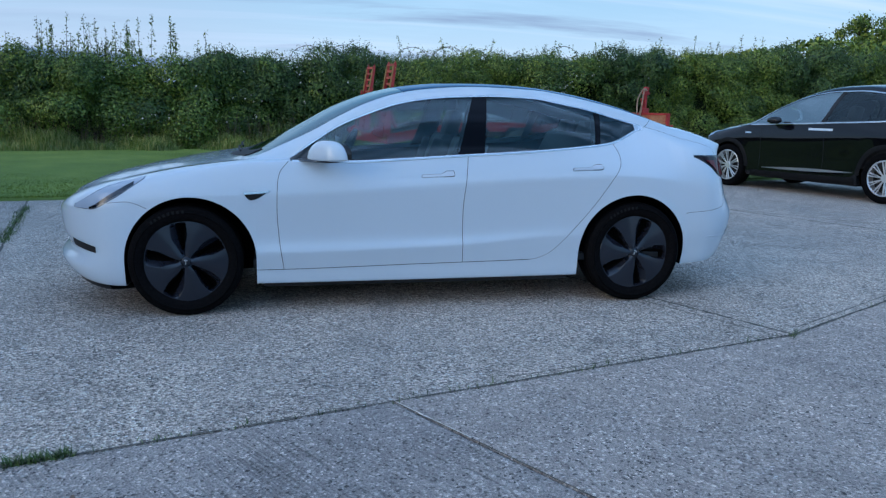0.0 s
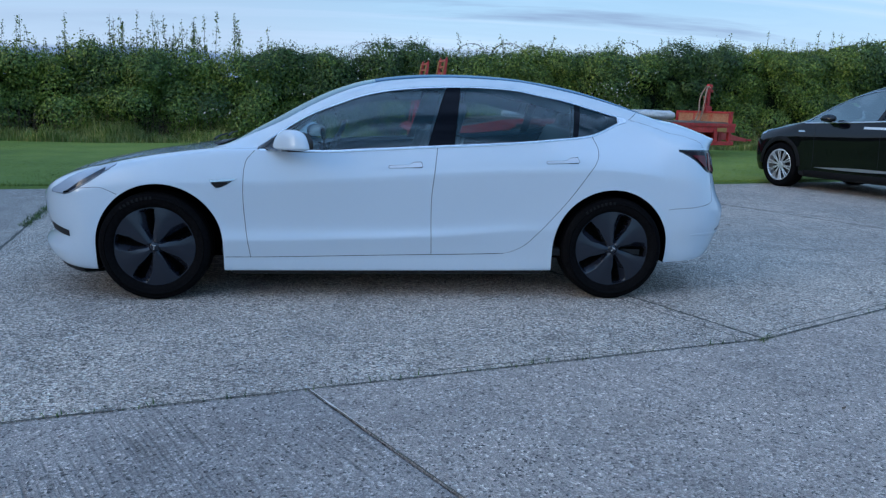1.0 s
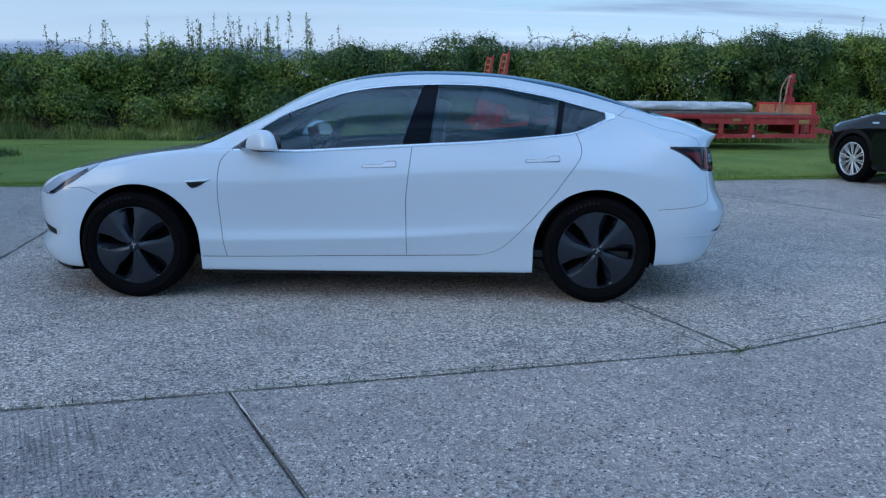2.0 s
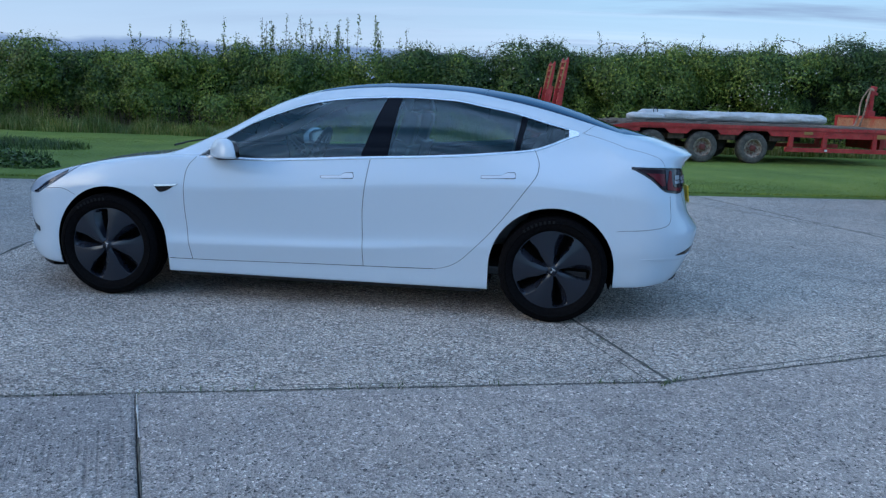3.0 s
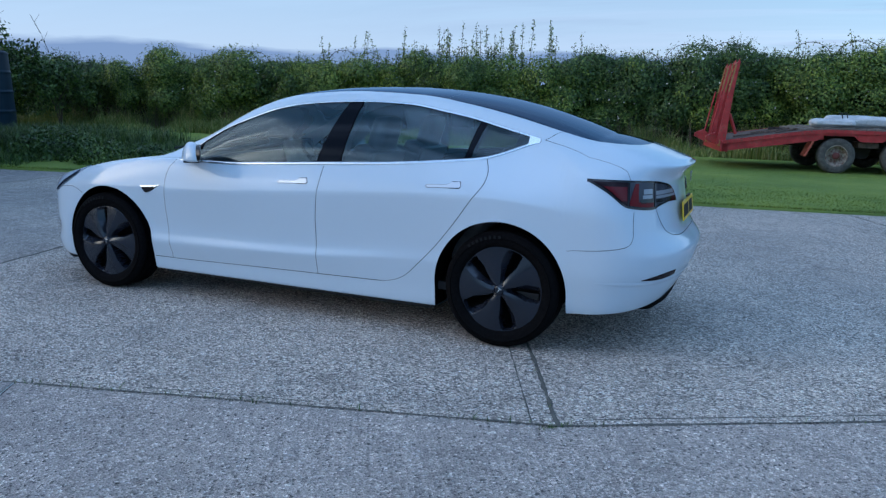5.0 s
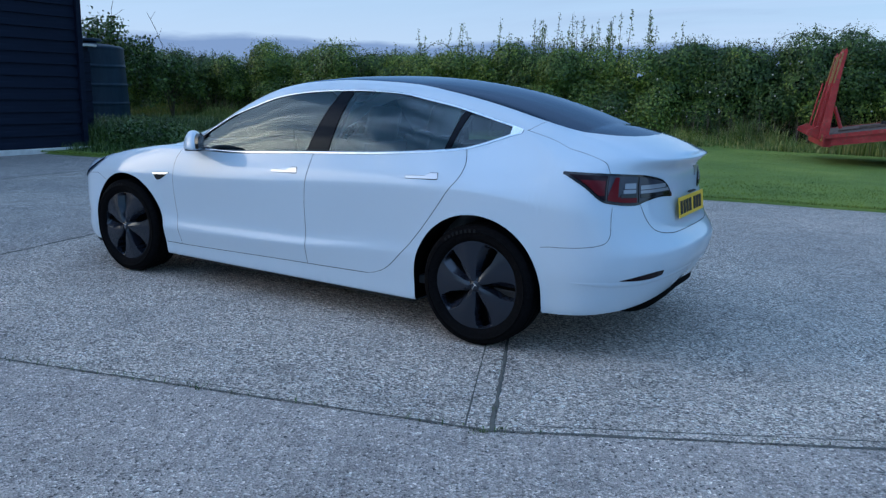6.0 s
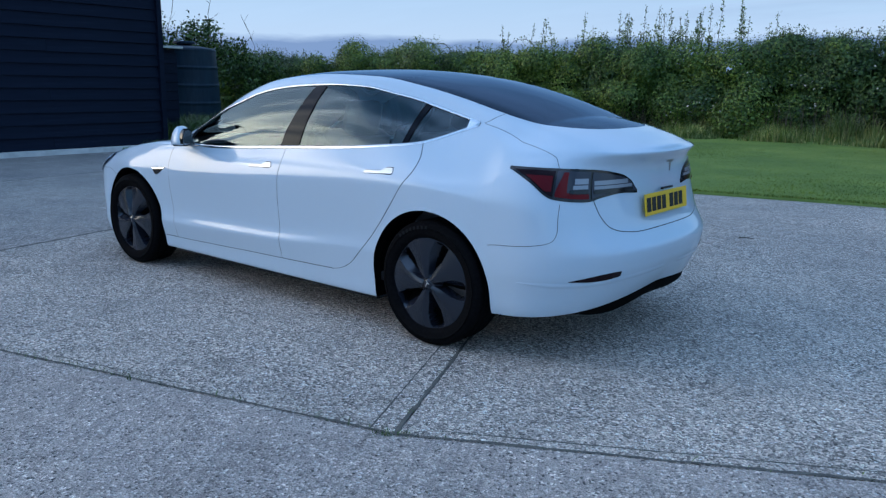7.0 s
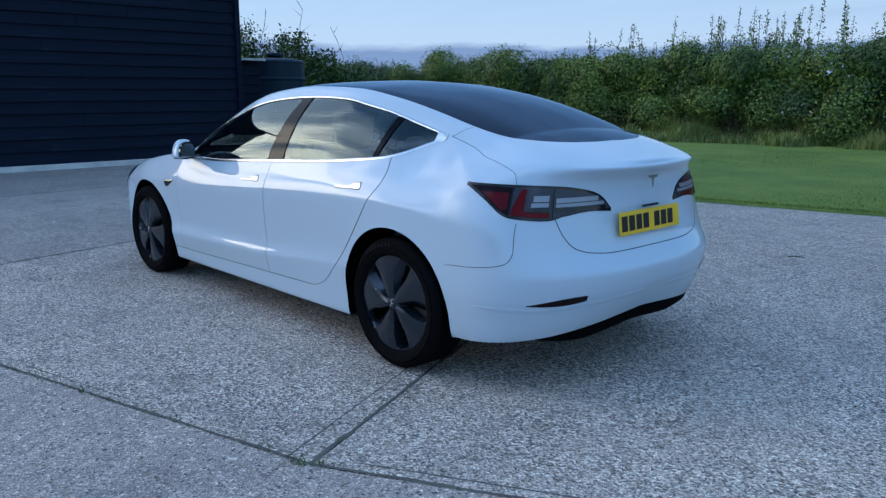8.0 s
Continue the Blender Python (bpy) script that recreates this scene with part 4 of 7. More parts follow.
lit_n = g.normal(0, 0.25, (n, 3)) + np.array([0, 0, 1.0])
tagged(new("leaf_litter", leaf_mesh("leaf_litter", lit_c, g.uniform(0.008, 0.03, n), lit_n, M_STALK)), "crumbs of dry leaf scattered on the concrete", "litter", kind="stuff")

# leafy weeds at the lawn's corner by the barn
g = np.random.default_rng(33)
n = 9000
blob = g.integers(0, 9, n)
bx = np.array([-9.4, -8.7, -8.0, -9.9, -9.0, -7.3, -8.3, -10.2, -6.6])[blob]
by = np.array([5.2, 5.6, 5.4, 5.9, 6.4, 6.3, 6.9, 6.8, 5.9])[blob]
hz = np.array([0.55, 0.50, 0.32, 0.60, 0.42, 0.25, 0.28, 0.50, 0.20])[blob]
d = g.normal(0, 1, (n, 3))
d /= np.linalg.norm(d, axis=1, keepdims=True)
rad = g.uniform(0.55, 1.0, n) ** 0.5
wc = np.stack([bx + 0.48 * d[:, 0] * rad, by + 0.42 * d[:, 1] * rad, 0.03 + hz * np.abs(d[:, 2]) * rad * g.uniform(0.7, 1.15, n)], 1)
tagged(new("weeds", leaf_mesh("weeds", wc, g.uniform(0.035, 0.09, n), d + g.normal(0, 0.6, (n, 3)), M_LEAF_DARK)), "low dark leafy weeds on the grass beside the barn", "weeds", kind="stuff")

# ---- white saloon car ----
# The skin is one surface skin(c, v): c runs from nose to tail, v from the sill (0) over the shoulder (5), belt (6),
# window top (7) and roof rail (8) to the centre line (10).
NOSE_M, TAIL_M, C0, C1 = -1.80, 1.85, -2.30, 2.42
NF, NR = 2.1, 2.6
CTR = [(-2.3, 0.655), (-2.12, 0.72), (-1.94, 0.79), (-1.72, 0.853), (-1.52, 0.882), (-1.33, 0.905), (-1.1, 0.946), (-0.89, 1.055), (-0.70, 1.158), (-0.52, 1.256), (-0.33, 1.336), (-0.15, 1.388), (0.04, 1.42), (0.25, 1.438), (0.53, 1.443), (0.8, 1.432), (1.0, 1.412), (1.2, 1.383), (1.4, 1.338), (1.6, 1.28), (1.815, 1.205), (2.03, 1.13), (2.2, 1.08), (2.42, 1.06)]
LINES = [
    # front reach, rear reach, heights, half widths
    (-2.05, 2.15, [(-2.3, 0.25), (-2.1, 0.215), (-1.85, 0.165)], [(-2.3, 0.55)]),
    (-2.235, 2.30, [(-2.3, 0.275), (-2.12, 0.245), (-1.95, 0.20), (-1.8, 0.182), (-1.0, 0.182), (1.05, 0.186), (1.8, 0.235), (2.1, 0.27), (2.42, 0.335)], [(-2.3, 0.80), (-1.75, 0.835), (-1.0, 0.862), (1.05, 0.865), (1.8, 0.84), (2.42, 0.80)]),
    (-2.285, 2.36, [(-2.3, 0.335), (-2.05, 0.30), (-1.8, 0.27), (-1.0, 0.268), (0, 0.284), (0.75, 0.297), (1.3, 0.32), (1.8, 0.36), (2.42, 0.43)], [(-2.3, 0.84), (-1.75, 0.868), (-1.4, 0.90), (-0.95, 0.880), (0, 0.879), (1, 0.882), (1.4, 0.90), (1.85, 0.865), (2.42, 0.84)]),
    (-2.222, 2.39, [(-2.3, 0.405), (-1.9, 0.38), (-1, 0.375), (-0.2, 0.392), (0.25, 0.407), (0.86, 0.45), (1.8, 0.47), (2.42, 0.50)], [(-2.3, 0.85), (-1.75, 0.878), (-1.4, 0.912), (-0.95, 0.904), (0, 0.904), (0.9, 0.90), (1.4, 0.917), (1.85, 0.882), (2.42, 0.86)]),
    (-2.262, 2.40, [(-2.3, 0.48), (-1, 0.47), (0, 0.475), (0.9, 0.53), (1.8, 0.56), (2.42, 0.565)], [(-2.3, 0.85), (-1.75, 0.88), (-1.4, 0.917), (-0.95, 0.892), (0, 0.889), (0.9, 0.894), (1.4, 0.922), (1.85, 0.885), (2.42, 0.86)]),
    (-2.275, 2.325, [(-2.3, 0.57), (-2.0, 0.62), (-1.75, 0.68), (-1.4, 0.725), (-0.87, 0.731), (-0.2, 0.765), (0.73, 0.825), (1.3, 0.845), (1.8, 0.80), (2.1, 0.72), (2.42, 0.665)], [(-2.3, 0.84), (-1.75, 0.875), (-1.4, 0.915), (-0.87, 0.915), (0, 0.913), (0.73, 0.912), (1.3, 0.915), (1.8, 0.885), (2.42, 0.84)]),
    (-2.25, 2.275, [(-2.3, 0.615), (-2.1, 0.665), (-1.8, 0.780), (-1.4, 0.877), (-1.0, 0.926), (-0.82, 0.931), (-0.46, 0.929), (-0.15, 0.945), (0.285, 0.972), (0.73, 0.998), (1.09, 1.03), (1.276, 1.052), (1.385, 1.085), (1.47, 1.12), (1.56, 1.148), (1.7, 1.10), (1.87, 1.0), (2.1, 0.96), (2.42, 0.94)],
     [(-2.3, 0.78), (-1.75, 0.82), (-1.4, 0.845), (-1.0, 0.855), (-0.5, 0.855), (0.3, 0.85), (0.8, 0.838), (1.1, 0.81), (1.3, 0.77), (1.45, 0.69), (1.56, 0.642), (1.7, 0.68), (1.87, 0.79), (2.1, 0.79), (2.42, 0.74)]),
    (-2.22, 2.338, [(-2.3, 0.625), (-2.1, 0.69), (-1.8, 0.802), (-1.4, 0.890), (-1.0, 0.935), (-0.82, 0.939), (-0.777, 0.974), (-0.673, 1.045), (-0.5, 1.149), (-0.33, 1.218), (-0.152, 1.279), (0.027, 1.313), (0.243, 1.333), (0.5, 1.342), (0.756, 1.334), (0.982, 1.298), (1.134, 1.271), (1.328, 1.221), (1.56, 1.163), (1.75, 1.12), (1.96, 1.065), (2.2, 1.04), (2.42, 1.035)],
     [(-2.3, 0.70), (-1.75, 0.72), (-1.4, 0.74), (-1.0, 0.79), (-0.82, 0.80), (-0.5, 0.735), (-0.15, 0.685), (0.3, 0.655), (0.9, 0.645), (1.56, 0.630), (1.75, 0.635), (1.96, 0.67), (2.2, 0.70), (2.42, 0.70)]),
    (-2.21, 2.325, [(-2.3, 0.635), (-2.1, 0.703), (-1.8, 0.810), (-1.4, 0.890), (-1.05, 0.942), (-0.866, 1.02), (-0.688, 1.10), (-0.509, 1.20), (-0.331, 1.285), (-0.152, 1.345), (0.029, 1.377), (0.4, 1.402), (0.8, 1.39), (1.1, 1.345), (1.4, 1.28), (1.7, 1.195), (1.95, 1.115), (2.2, 1.06), (2.42, 1.045)],
     [(-2.3, 0.56), (-1.75, 0.58), (-1.05, 0.70), (-0.7, 0.655), (-0.15, 0.61), (0.4, 0.585), (1.0, 0.57), (1.5, 0.56), (1.9, 0.54), (2.42, 0.50)]),
]
CS = np.linspace(C0, C1, 945)


def soften(a, s):
    """Round off the knots of a sampled line."""
    k = np.exp(-0.5 * (np.arange(-30, 31) / s) ** 2)
    k /= k.sum()
    pad = np.concatenate([2 * a[0] - a[30:0:-1], a, 2 * a[-1] - a[-2:-32:-1]])
    return np.convolve(pad, k, "valid")


def wrap(c, reach_f, reach_r):
    """The plan's rounded ends: x and the width's share along c."""
    x, g = c.copy(), np.ones_like(c)
    f = c < NOSE_M
    p = np.clip((c[f] - C0) / (NOSE_M - C0), 0, 1) * math.pi / 2
    x[f], g[f] = NOSE_M - (NOSE_M - reach_f) * np.cos(p) ** (2 / NF), np.sin(p) ** (2 / NF)
    r = c > TAIL_M
    p = np.clip((C1 - c[r]) / (C1 - TAIL_M), 0, 1) * math.pi / 2
    x[r], g[r] = TAIL_M + (reach_r - TAIL_M) * np.cos(p) ** (2 / NR), np.sin(p) ** (2 / NR)
    return x, g


CREASES = ((3, 0.72), (5, 0.6))
SMOOTHS = [8, 8, 8, 8, 8, 8, 5, 5, 8]
TAB = np.zeros((12, len(CS), 3))
for i, (rf, rr, zk, wk) in enumerate(LINES):
    x, g = wrap(CS, rf, rr)
    TAB[i] = np.stack([x, -soften(pchip(wk, CS), SMOOTHS[i]) * g, soften(pchip(zk, CS), SMOOTHS[i])], 1)
zc = soften(pchip(CTR, CS), 8)
x9, g9 = wrap(CS, -2.205, 2.32)
w8 = soften(pchip(LINES[8][3], CS), 8)
TAB[9] = np.stack([x9, -0.5 * w8 * g9, zc - 0.22 * (zc - TAB[8][:, 2])], 1)
x10, _ = wrap(CS, -2.20, 2.315)
TAB[10] = np.stack([x10, 0 * CS, zc], 1)
TAB[11] = TAB[9] * np.array([1, -1, 1])


def skin(c, v):
    """Points of the near-side skin at the arrays c and v."""
    c, v = np.broadcast_arrays(np.asarray(c, float), np.asarray(v, float))
    shape = c.shape
    c, v = np.clip(c.ravel(), C0, C1), np.clip(v.ravel(), 0, 10)
    q = (c - C0) / (C1 - C0) * (len(CS) - 1)
    k = np.clip(q.astype(int), 0, len(CS) - 2)
    t = (q - k)[None, :, None]
    col = TAB[:, k] * (1 - t) + TAB[:, k + 1] * t
    d = np.diff(col, axis=0)
    s = np.zeros_like(col)
    same_way = d[:-1] * d[1:] > 0
    with np.errstate(divide="ignore", invalid="ignore"):
        s[1:-1] = np.where(same_way, 2 * d[:-1] * d[1:] / (d[:-1] + d[1:]), 0)
    s[0], s[-1] = d[0], d[-1]
    s_in, s_out = s.copy(), s.copy()
    on_side = (np.clip((c + 1.75) / 0.5, 0, 1) * np.clip((1.95 - c) / 0.5, 0, 1))[:, None]
    for knot, sharp in CREASES:
        s_in[knot] += (d[knot - 1] - s[knot]) * sharp * on_side
        s_out[knot] += (d[knot] - s[knot]) * sharp * on_side
    # the boot lid's lip
    lip = 0.85 * np.clip((c - 2.02) / 0.12, 0, 1)[:, None]
    s_in[7] += (d[6] - s[7]) * lip
    s_out[7] += (d[7] - s[7]) * lip
    j = np.clip(v.astype(int), 0, 10)
    u = (v - j)[:, None]
    n = np.arange(len(v))
    p = col[j, n] * (1 + 2 * u) * (1 - u) ** 2 + s_out[j, n] * u * (1 - u) ** 2 + col[j + 1, n] * u * u * (3 - 2 * u) + s_in[j + 1, n] * u * u * (u - 1)
    return p.reshape(*shape, 3)


def skin_normal(c, v):
    e = 0.004
    a = skin(np.clip(c + e, C0, C1), v) - skin(np.clip(c - e, C0, C1), v)
    b = skin(c, np.clip(v + 0.02, 0, 10)) - skin(c, np.clip(v - 0.02, 0, 10))
    n = np.cross(a, b)
    return n / np.maximum(np.linalg.norm(n, axis=-1, keepdims=True), 1e-9)


def at_height(c, z, v0=0.8, v1=9.99):
    """The v at which the column c has the height z."""
    c, z = np.broadcast_arrays(np.asarray(c, float), np.asarray(z, float))
    lo, hi = np.full(c.shape, v0, float), np.full(c.shape, v1, float)
    for _ in range(30):
        m = (lo + hi) / 2
        up = skin(c, m)[..., 2] < z
        lo, hi = np.where(up, m, lo), np.where(up, hi, m)
    return (lo + hi) / 2


def at_xz(x, z, v0=0.8, v1=9.99):
    c = np.array(x, float)
    for _ in range(12):
        v = at_height(c, z, v0, v1)
        c = np.clip(c + 0.8 * (x - skin(c, v)[..., 0]), C0, C1)
    return c, at_height(c, z, v0, v1)


def at_yz(y, z, v0=0.8, v1=9.99):
    """On the tail, by the distance from the centre line and the height."""
    y, z = np.broadcast_arrays(np.asarray(y, float), np.asarray(z, float))
    lo, hi = np.full(y.shape, TAIL_M), np.full(y.shape, C1)
    for _ in range(30):
        m = (lo + hi) / 2
        out = -skin(m, at_height(m, z, v0, v1))[..., 1] > y
        lo, hi = np.where(out, m, lo), np.where(out, hi, m)
    c = (lo + hi) / 2
    return c, at_height(c, z, v0, v1)


def sheet(c, v, off=0.0, thick=0.0, flip=False):
    """Vertices and faces of a patch of the skin over the grids c, v, moved out by off; thick gives it an edge."""
    p, n = skin(c, v), skin_normal(c, v)
    p = p + n * off
    h, w = c.shape
    verts = p.reshape(-1, 3)
    idx = np.arange(h * w).reshape(h, w)
    faces = [(idx[i, j], idx[i, j + 1], idx[i + 1, j + 1], idx[i + 1, j]) for i in range(h - 1) for j in range(w - 1)]
    if thick:
        rim = list(idx[0, :]) + list(idx[1:, -1]) + list(idx[-1, -2::-1]) + list(idx[-2:0:-1, 0])
        inner = (p - n * thick).reshape(-1, 3)[rim]
        base = len(verts)
        m = len(rim)
        verts = np.vstack([verts, verts[rim], inner])
        faces += [(base + k, base + m + k, base + m + (k + 1) % m, base + (k + 1) % m) for k in range(m)]
    if flip:
        verts = verts * np.array([1, -1, 1])
        faces = [f[::-1] for f in faces]
    return verts, faces


def join(*pieces):
    vs, fs, b = [], [], 0
    for v, f in pieces:
        vs.append(v)
        fs += [tuple(i + b for i in q) for q in f]
        b += len(v)
    return np.vstack(vs), fs


def patch(name, material, parent, c, v, off=0.0, thick=0.0, label="", far=False, both=False):
    pieces = [sheet(c, v, off, thick, far)] + ([sheet(c, v, off, thick, True)] if both else [])
    return solid(name, *join(*pieces), material, parent, label, smooth=True)


def line_on(cv, width, off, far=False, both=False):
    """A thin ribbon of that width along a line on the skin."""
    c, v = (np.asarray(a, float) for a in cv)
    p, n = skin(c, v), skin_normal(c, v)
    t = np.gradient(p, axis=0)
    t /= np.maximum(np.linalg.norm(t, axis=1, keepdims=True), 1e-9)
    side = np.cross(n, t)
    half = (np.asarray(width, float) / 2)[..., None] if np.ndim(width) else width / 2
    rows = [p - side * half + n * off * 0.3, p + n * off, p + side * half + n * off * 0.3]
    verts = np.concatenate(rows)
    m = len(c)
    faces = [(r * m + i, r * m + i + 1, (r + 1) * m + i + 1, (r + 1) * m + i) for r in range(2) for i in range(m - 1)]
    out = (verts, faces)
    mir = (verts * np.array([1, -1, 1]), [f[::-1] for f in faces])
    return join(out, mir) if both else (mir if far else out)


car = tagged(empty("car"), "white electric saloon car with dark wheels parked on concrete", "car")

# body shell
ARCH = ((-1.408, 0.340, 0.379), (1.424, 0.335, 0.384))
cols = set(np.round(np.concatenate([C0 + (NOSE_M - C0) * np.linspace(0, 1, 30) ** 1.5, np.linspace(NOSE_M, TAIL_M, 110), C1 - (C1 - TAIL_M) * np.linspace(0, 1, 34) ** 1.5, [-1.12, -0.82, 1.56, 2.0]]), 5))
for xc, _, r in ARCH:
    cols -= {c for c in cols if abs(abs(c - xc) - r) < 0.012}
    cols |= set(np.round(xc + r * np.cos(np.linspace(0, math.pi, 33)), 5))
COLS = np.array(sorted(cols))


def low_v(c, inner):
    """The v at which the skin begins: the sill, or a wheel arch."""
    v = np.zeros_like(c)
    for xc, zc_, r in ARCH:
        m = np.abs(c - xc) < r + (1e-6 if inner else -1e-6)
        z = zc_ + np.sqrt(np.maximum(r * r - (c[m] - xc) ** 2, 0))
        v[m] = at_height(c[m], z)
    return v


def rail_v(c):
    """Where the roof's glass begins."""
    r = np.clip((c - 1.45) / 0.55, 0, 1)
    f = np.clip((-0.98 - c) / 0.14, 0, 1)
    out = 8 + 2 * (1 - (1 - r ** 3) ** (1 / 3)) + 2 * (1 - (1 - f ** 3) ** (1 / 3))
    return np.minimum(out, 10)


def strip(c, lo, hi, rows, keep=None):
    s = np.linspace(0, 1, rows)
    vg = lo[None, :] + (hi - lo)[None, :] * s[:, None]
    cg = np.broadcast_to(c[None, :], vg.shape)
    v, f = sheet(cg, vg)
    if keep is not None:
        w = len(c)
        f = [q for q in f if keep(c[min(i % w for i in q)], c[max(i % w for i in q)])]
    return v, f


def arch_lip(c, lo):
    """The arch's return flange, from the skin's edge inwards, with its straight lower ends."""
    p = skin(c, lo)
    foot = skin(c[[0, -1]], np.array([1.0, 1.0]))
    p = np.vstack([[[p[0, 0], foot[0, 1], foot[0, 2]]], p, [[p[-1, 0], foot[1, 1], foot[1, 2]]]])
    rows = [p + np.array([0, d, 0]) for d in (0.001, 0.012, 0.16)]
    m = len(p)
    return np.vstack(rows), [(r * m + i, (r + 1) * m + i, (r + 1) * m + i + 1, r * m + i + 1) for r in range(2) for i in range(m - 1)]


pieces, lips = [], []
edges = sorted([C0, C1] + [xc + s * r for xc, _, r in ARCH for s in (-1, 1)])
for a, b in zip(edges[:-1], edges[1:]):
    c = COLS[(COLS >= a - 1e-4) & (COLS <= b + 1e-4)]
    inside = any(abs((a + b) / 2 - xc) < r for xc, _, r in ARCH)
    lo = low_v(c, inside) if inside else (np.full_like(c, 1.0) if a > 1.5 else np.zeros_like(c))
    pieces.append(strip(c, lo, np.full_like(c, 6.0), 49))
    if inside:
        lips.append(arch_lip(c, lo))
pieces.append(strip(COLS, np.full_like(COLS, 6.0), np.full_like(COLS, 7.0), 9, lambda a, b: b <= -0.8199 or a >= 1.5599))
pieces.append(strip(COLS, np.full_like(COLS, 7.0), rail_v(COLS), 13))
pieces.append(strip(COLS, rail_v(COLS), np.full_like(COLS, 10.0), 15, lambda a, b: b <= -1.1199 or a >= 1.9999))
near_v, near_f = join(*pieces)


def welded(name, nv, nf, material, parent, label):
    """Both halves of a shell, welded into one skin."""
    bm = bmesh.new()
    vv = [bm.verts.new(v) for v in np.vstack([nv, nv * np.array([1, -1, 1])])]
    n = len(nv)
    for f in nf:
        for q in (f, [n + i for i in f[::-1]]):
            try:
                bm.faces.new([vv[i] for i in q])
            except ValueError:
                pass
    bmesh.ops.remove_doubles(bm, verts=bm.verts, dist=2e-4)
    bmesh.ops.dissolve_degenerate(bm, edges=bm.edges, dist=1e-5)
    return part(name, bm, material, parent, label, smooth=True)


for v_, f_ in lips:
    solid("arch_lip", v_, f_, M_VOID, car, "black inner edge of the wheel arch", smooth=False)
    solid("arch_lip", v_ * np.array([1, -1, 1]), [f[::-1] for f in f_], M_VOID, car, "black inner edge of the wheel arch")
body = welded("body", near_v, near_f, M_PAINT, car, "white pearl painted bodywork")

# glass roof with windscreen and rear window
s = np.linspace(0, 1, 20)[:, None]
for name, m_, a, b, k, lab in (("windscreen", M_SCREEN, -1.12, -0.10, 70, "curved windscreen glass"), ("glass_roof", M_ROOFGLASS, -0.098, 0.958, 60, "dark tinted glass roof"), ("rear_window", M_ROOFGLASS, 0.960, 2.0, 110, "dark tinted rear window")):
    gc = np.linspace(a, b, k)
    gv = rail_v(gc)[None, :] + (10 - rail_v(gc))[None, :] * s
    patch(name, m_, car, np.broadcast_to(gc, gv.shape), gv, -0.002, 0.0, lab, both=True)

# side windows: slanted edges as straight lines in the window band
def band(c_lo0, c_hi0, c_lo1, c_hi1, v0=6.0, v1=7.0, rows=10, n=40):
    s = np.linspace(0, 1, rows)[:, None]
    t = np.linspace(0, 1, n)[None, :]
    a, b = c_lo0 + (c_lo1 - c_lo0) * s, c_hi0 + (c_hi1 - c_hi0) * s
    return a + (b - a) * t, v0 + (v1 - v0) * s + 0 * t


def pane(name, material, c, v, off=0.0, thick=0.0, label="", far=False, bow=0.028):
    """Curved side glass over the grids c, v: an arc from belt to window top in each column."""
    lo, hi = skin(c, np.full_like(c, 6.0)), skin(c, np.full_like(c, 7.0))
    chord = hi - lo
    size = np.linalg.norm(chord, axis=-1, keepdims=True)
    along = skin(np.clip(c + 0.01, C0, C1), np.full_like(c, 6.5)) - skin(np.clip(c - 0.01, C0, C1), np.full_like(c, 6.5))
    n = np.cross(along, chord)
    n /= np.maximum(np.linalg.norm(n, axis=-1, keepdims=True), 1e-9)
    t = (v - 6.0)[..., None]
    p = lo + chord * t + n * (off + bow * (size / 0.42) ** 2 * 4 * t * (1 - t))
    h, w = c.shape
    idx = np.arange(h * w).reshape(h, w)
    verts = p.reshape(-1, 3)
    faces = [(idx[a, b], idx[a, b + 1], idx[a + 1, b + 1], idx[a + 1, b]) for a in range(h - 1) for b in range(w - 1)]
    if thick:
        rim = list(idx[0, :]) + list(idx[1:, -1]) + list(idx[-1, -2::-1]) + list(idx[-2:0:-1, 0])
        m = len(rim)
        base_i = len(verts)
        verts = np.vstack([verts, verts[rim], (p - n * thick).reshape(-1, 3)[rim]])
        faces += [(base_i + k, base_i + m + k, base_i + m + (k + 1) % m, base_i + (k + 1) % m) for k in range(m)]
    if far:
        verts = verts * np.array([1, -1, 1])
        faces = [f[::-1] for f in faces]
    return solid(name, verts, faces, material, car, label, smooth=True)


for far in (False, True):
    pane("window", M_GLASS, *band(-0.82, 0.225, -0.82, 0.355, rows=24), -0.004, far=far)
    pane("window", M_GLASS, *band(0.387, 1.165, 0.442, 1.205, rows=24), -0.004, far=far)
    pane("window", M_GLASS_DARK, *band(1.195, 1.56, 1.240, 1.56, rows=24), -0.004, far=far, label="small fixed quarter window")
    pane("pillar_trim", M_PILLAR, *band(0.222, 0.390, 0.352, 0.445, rows=16, n=8), 0.0005, 0.01, "gloss black door pillar trim", far=far)
    pane("pillar_trim", M_PILLAR, *band(1.163, 1.197, 1.203, 1.242, rows=16, n=4), 0.0005, 0.01, "gloss black window divider", far=far)
    patch("trim_tip", M_CHROME, car, *band(1.495, 1.558, 1.495, 1.558, rows=12, n=8), 0.0045, 0.004, "satin chrome tip of the window surround", far=far)
    ct = np.linspace(-0.81, 1.555, 120)
    solid("window_trim", *join(line_on((ct, np.full_like(ct, 5.985)), 0.017, 0.005, far), line_on((ct, np.full_like(ct, 7.01)), 0.014, 0.005, far)), M_CHROME, car, "satin chrome window surround", smooth=True)

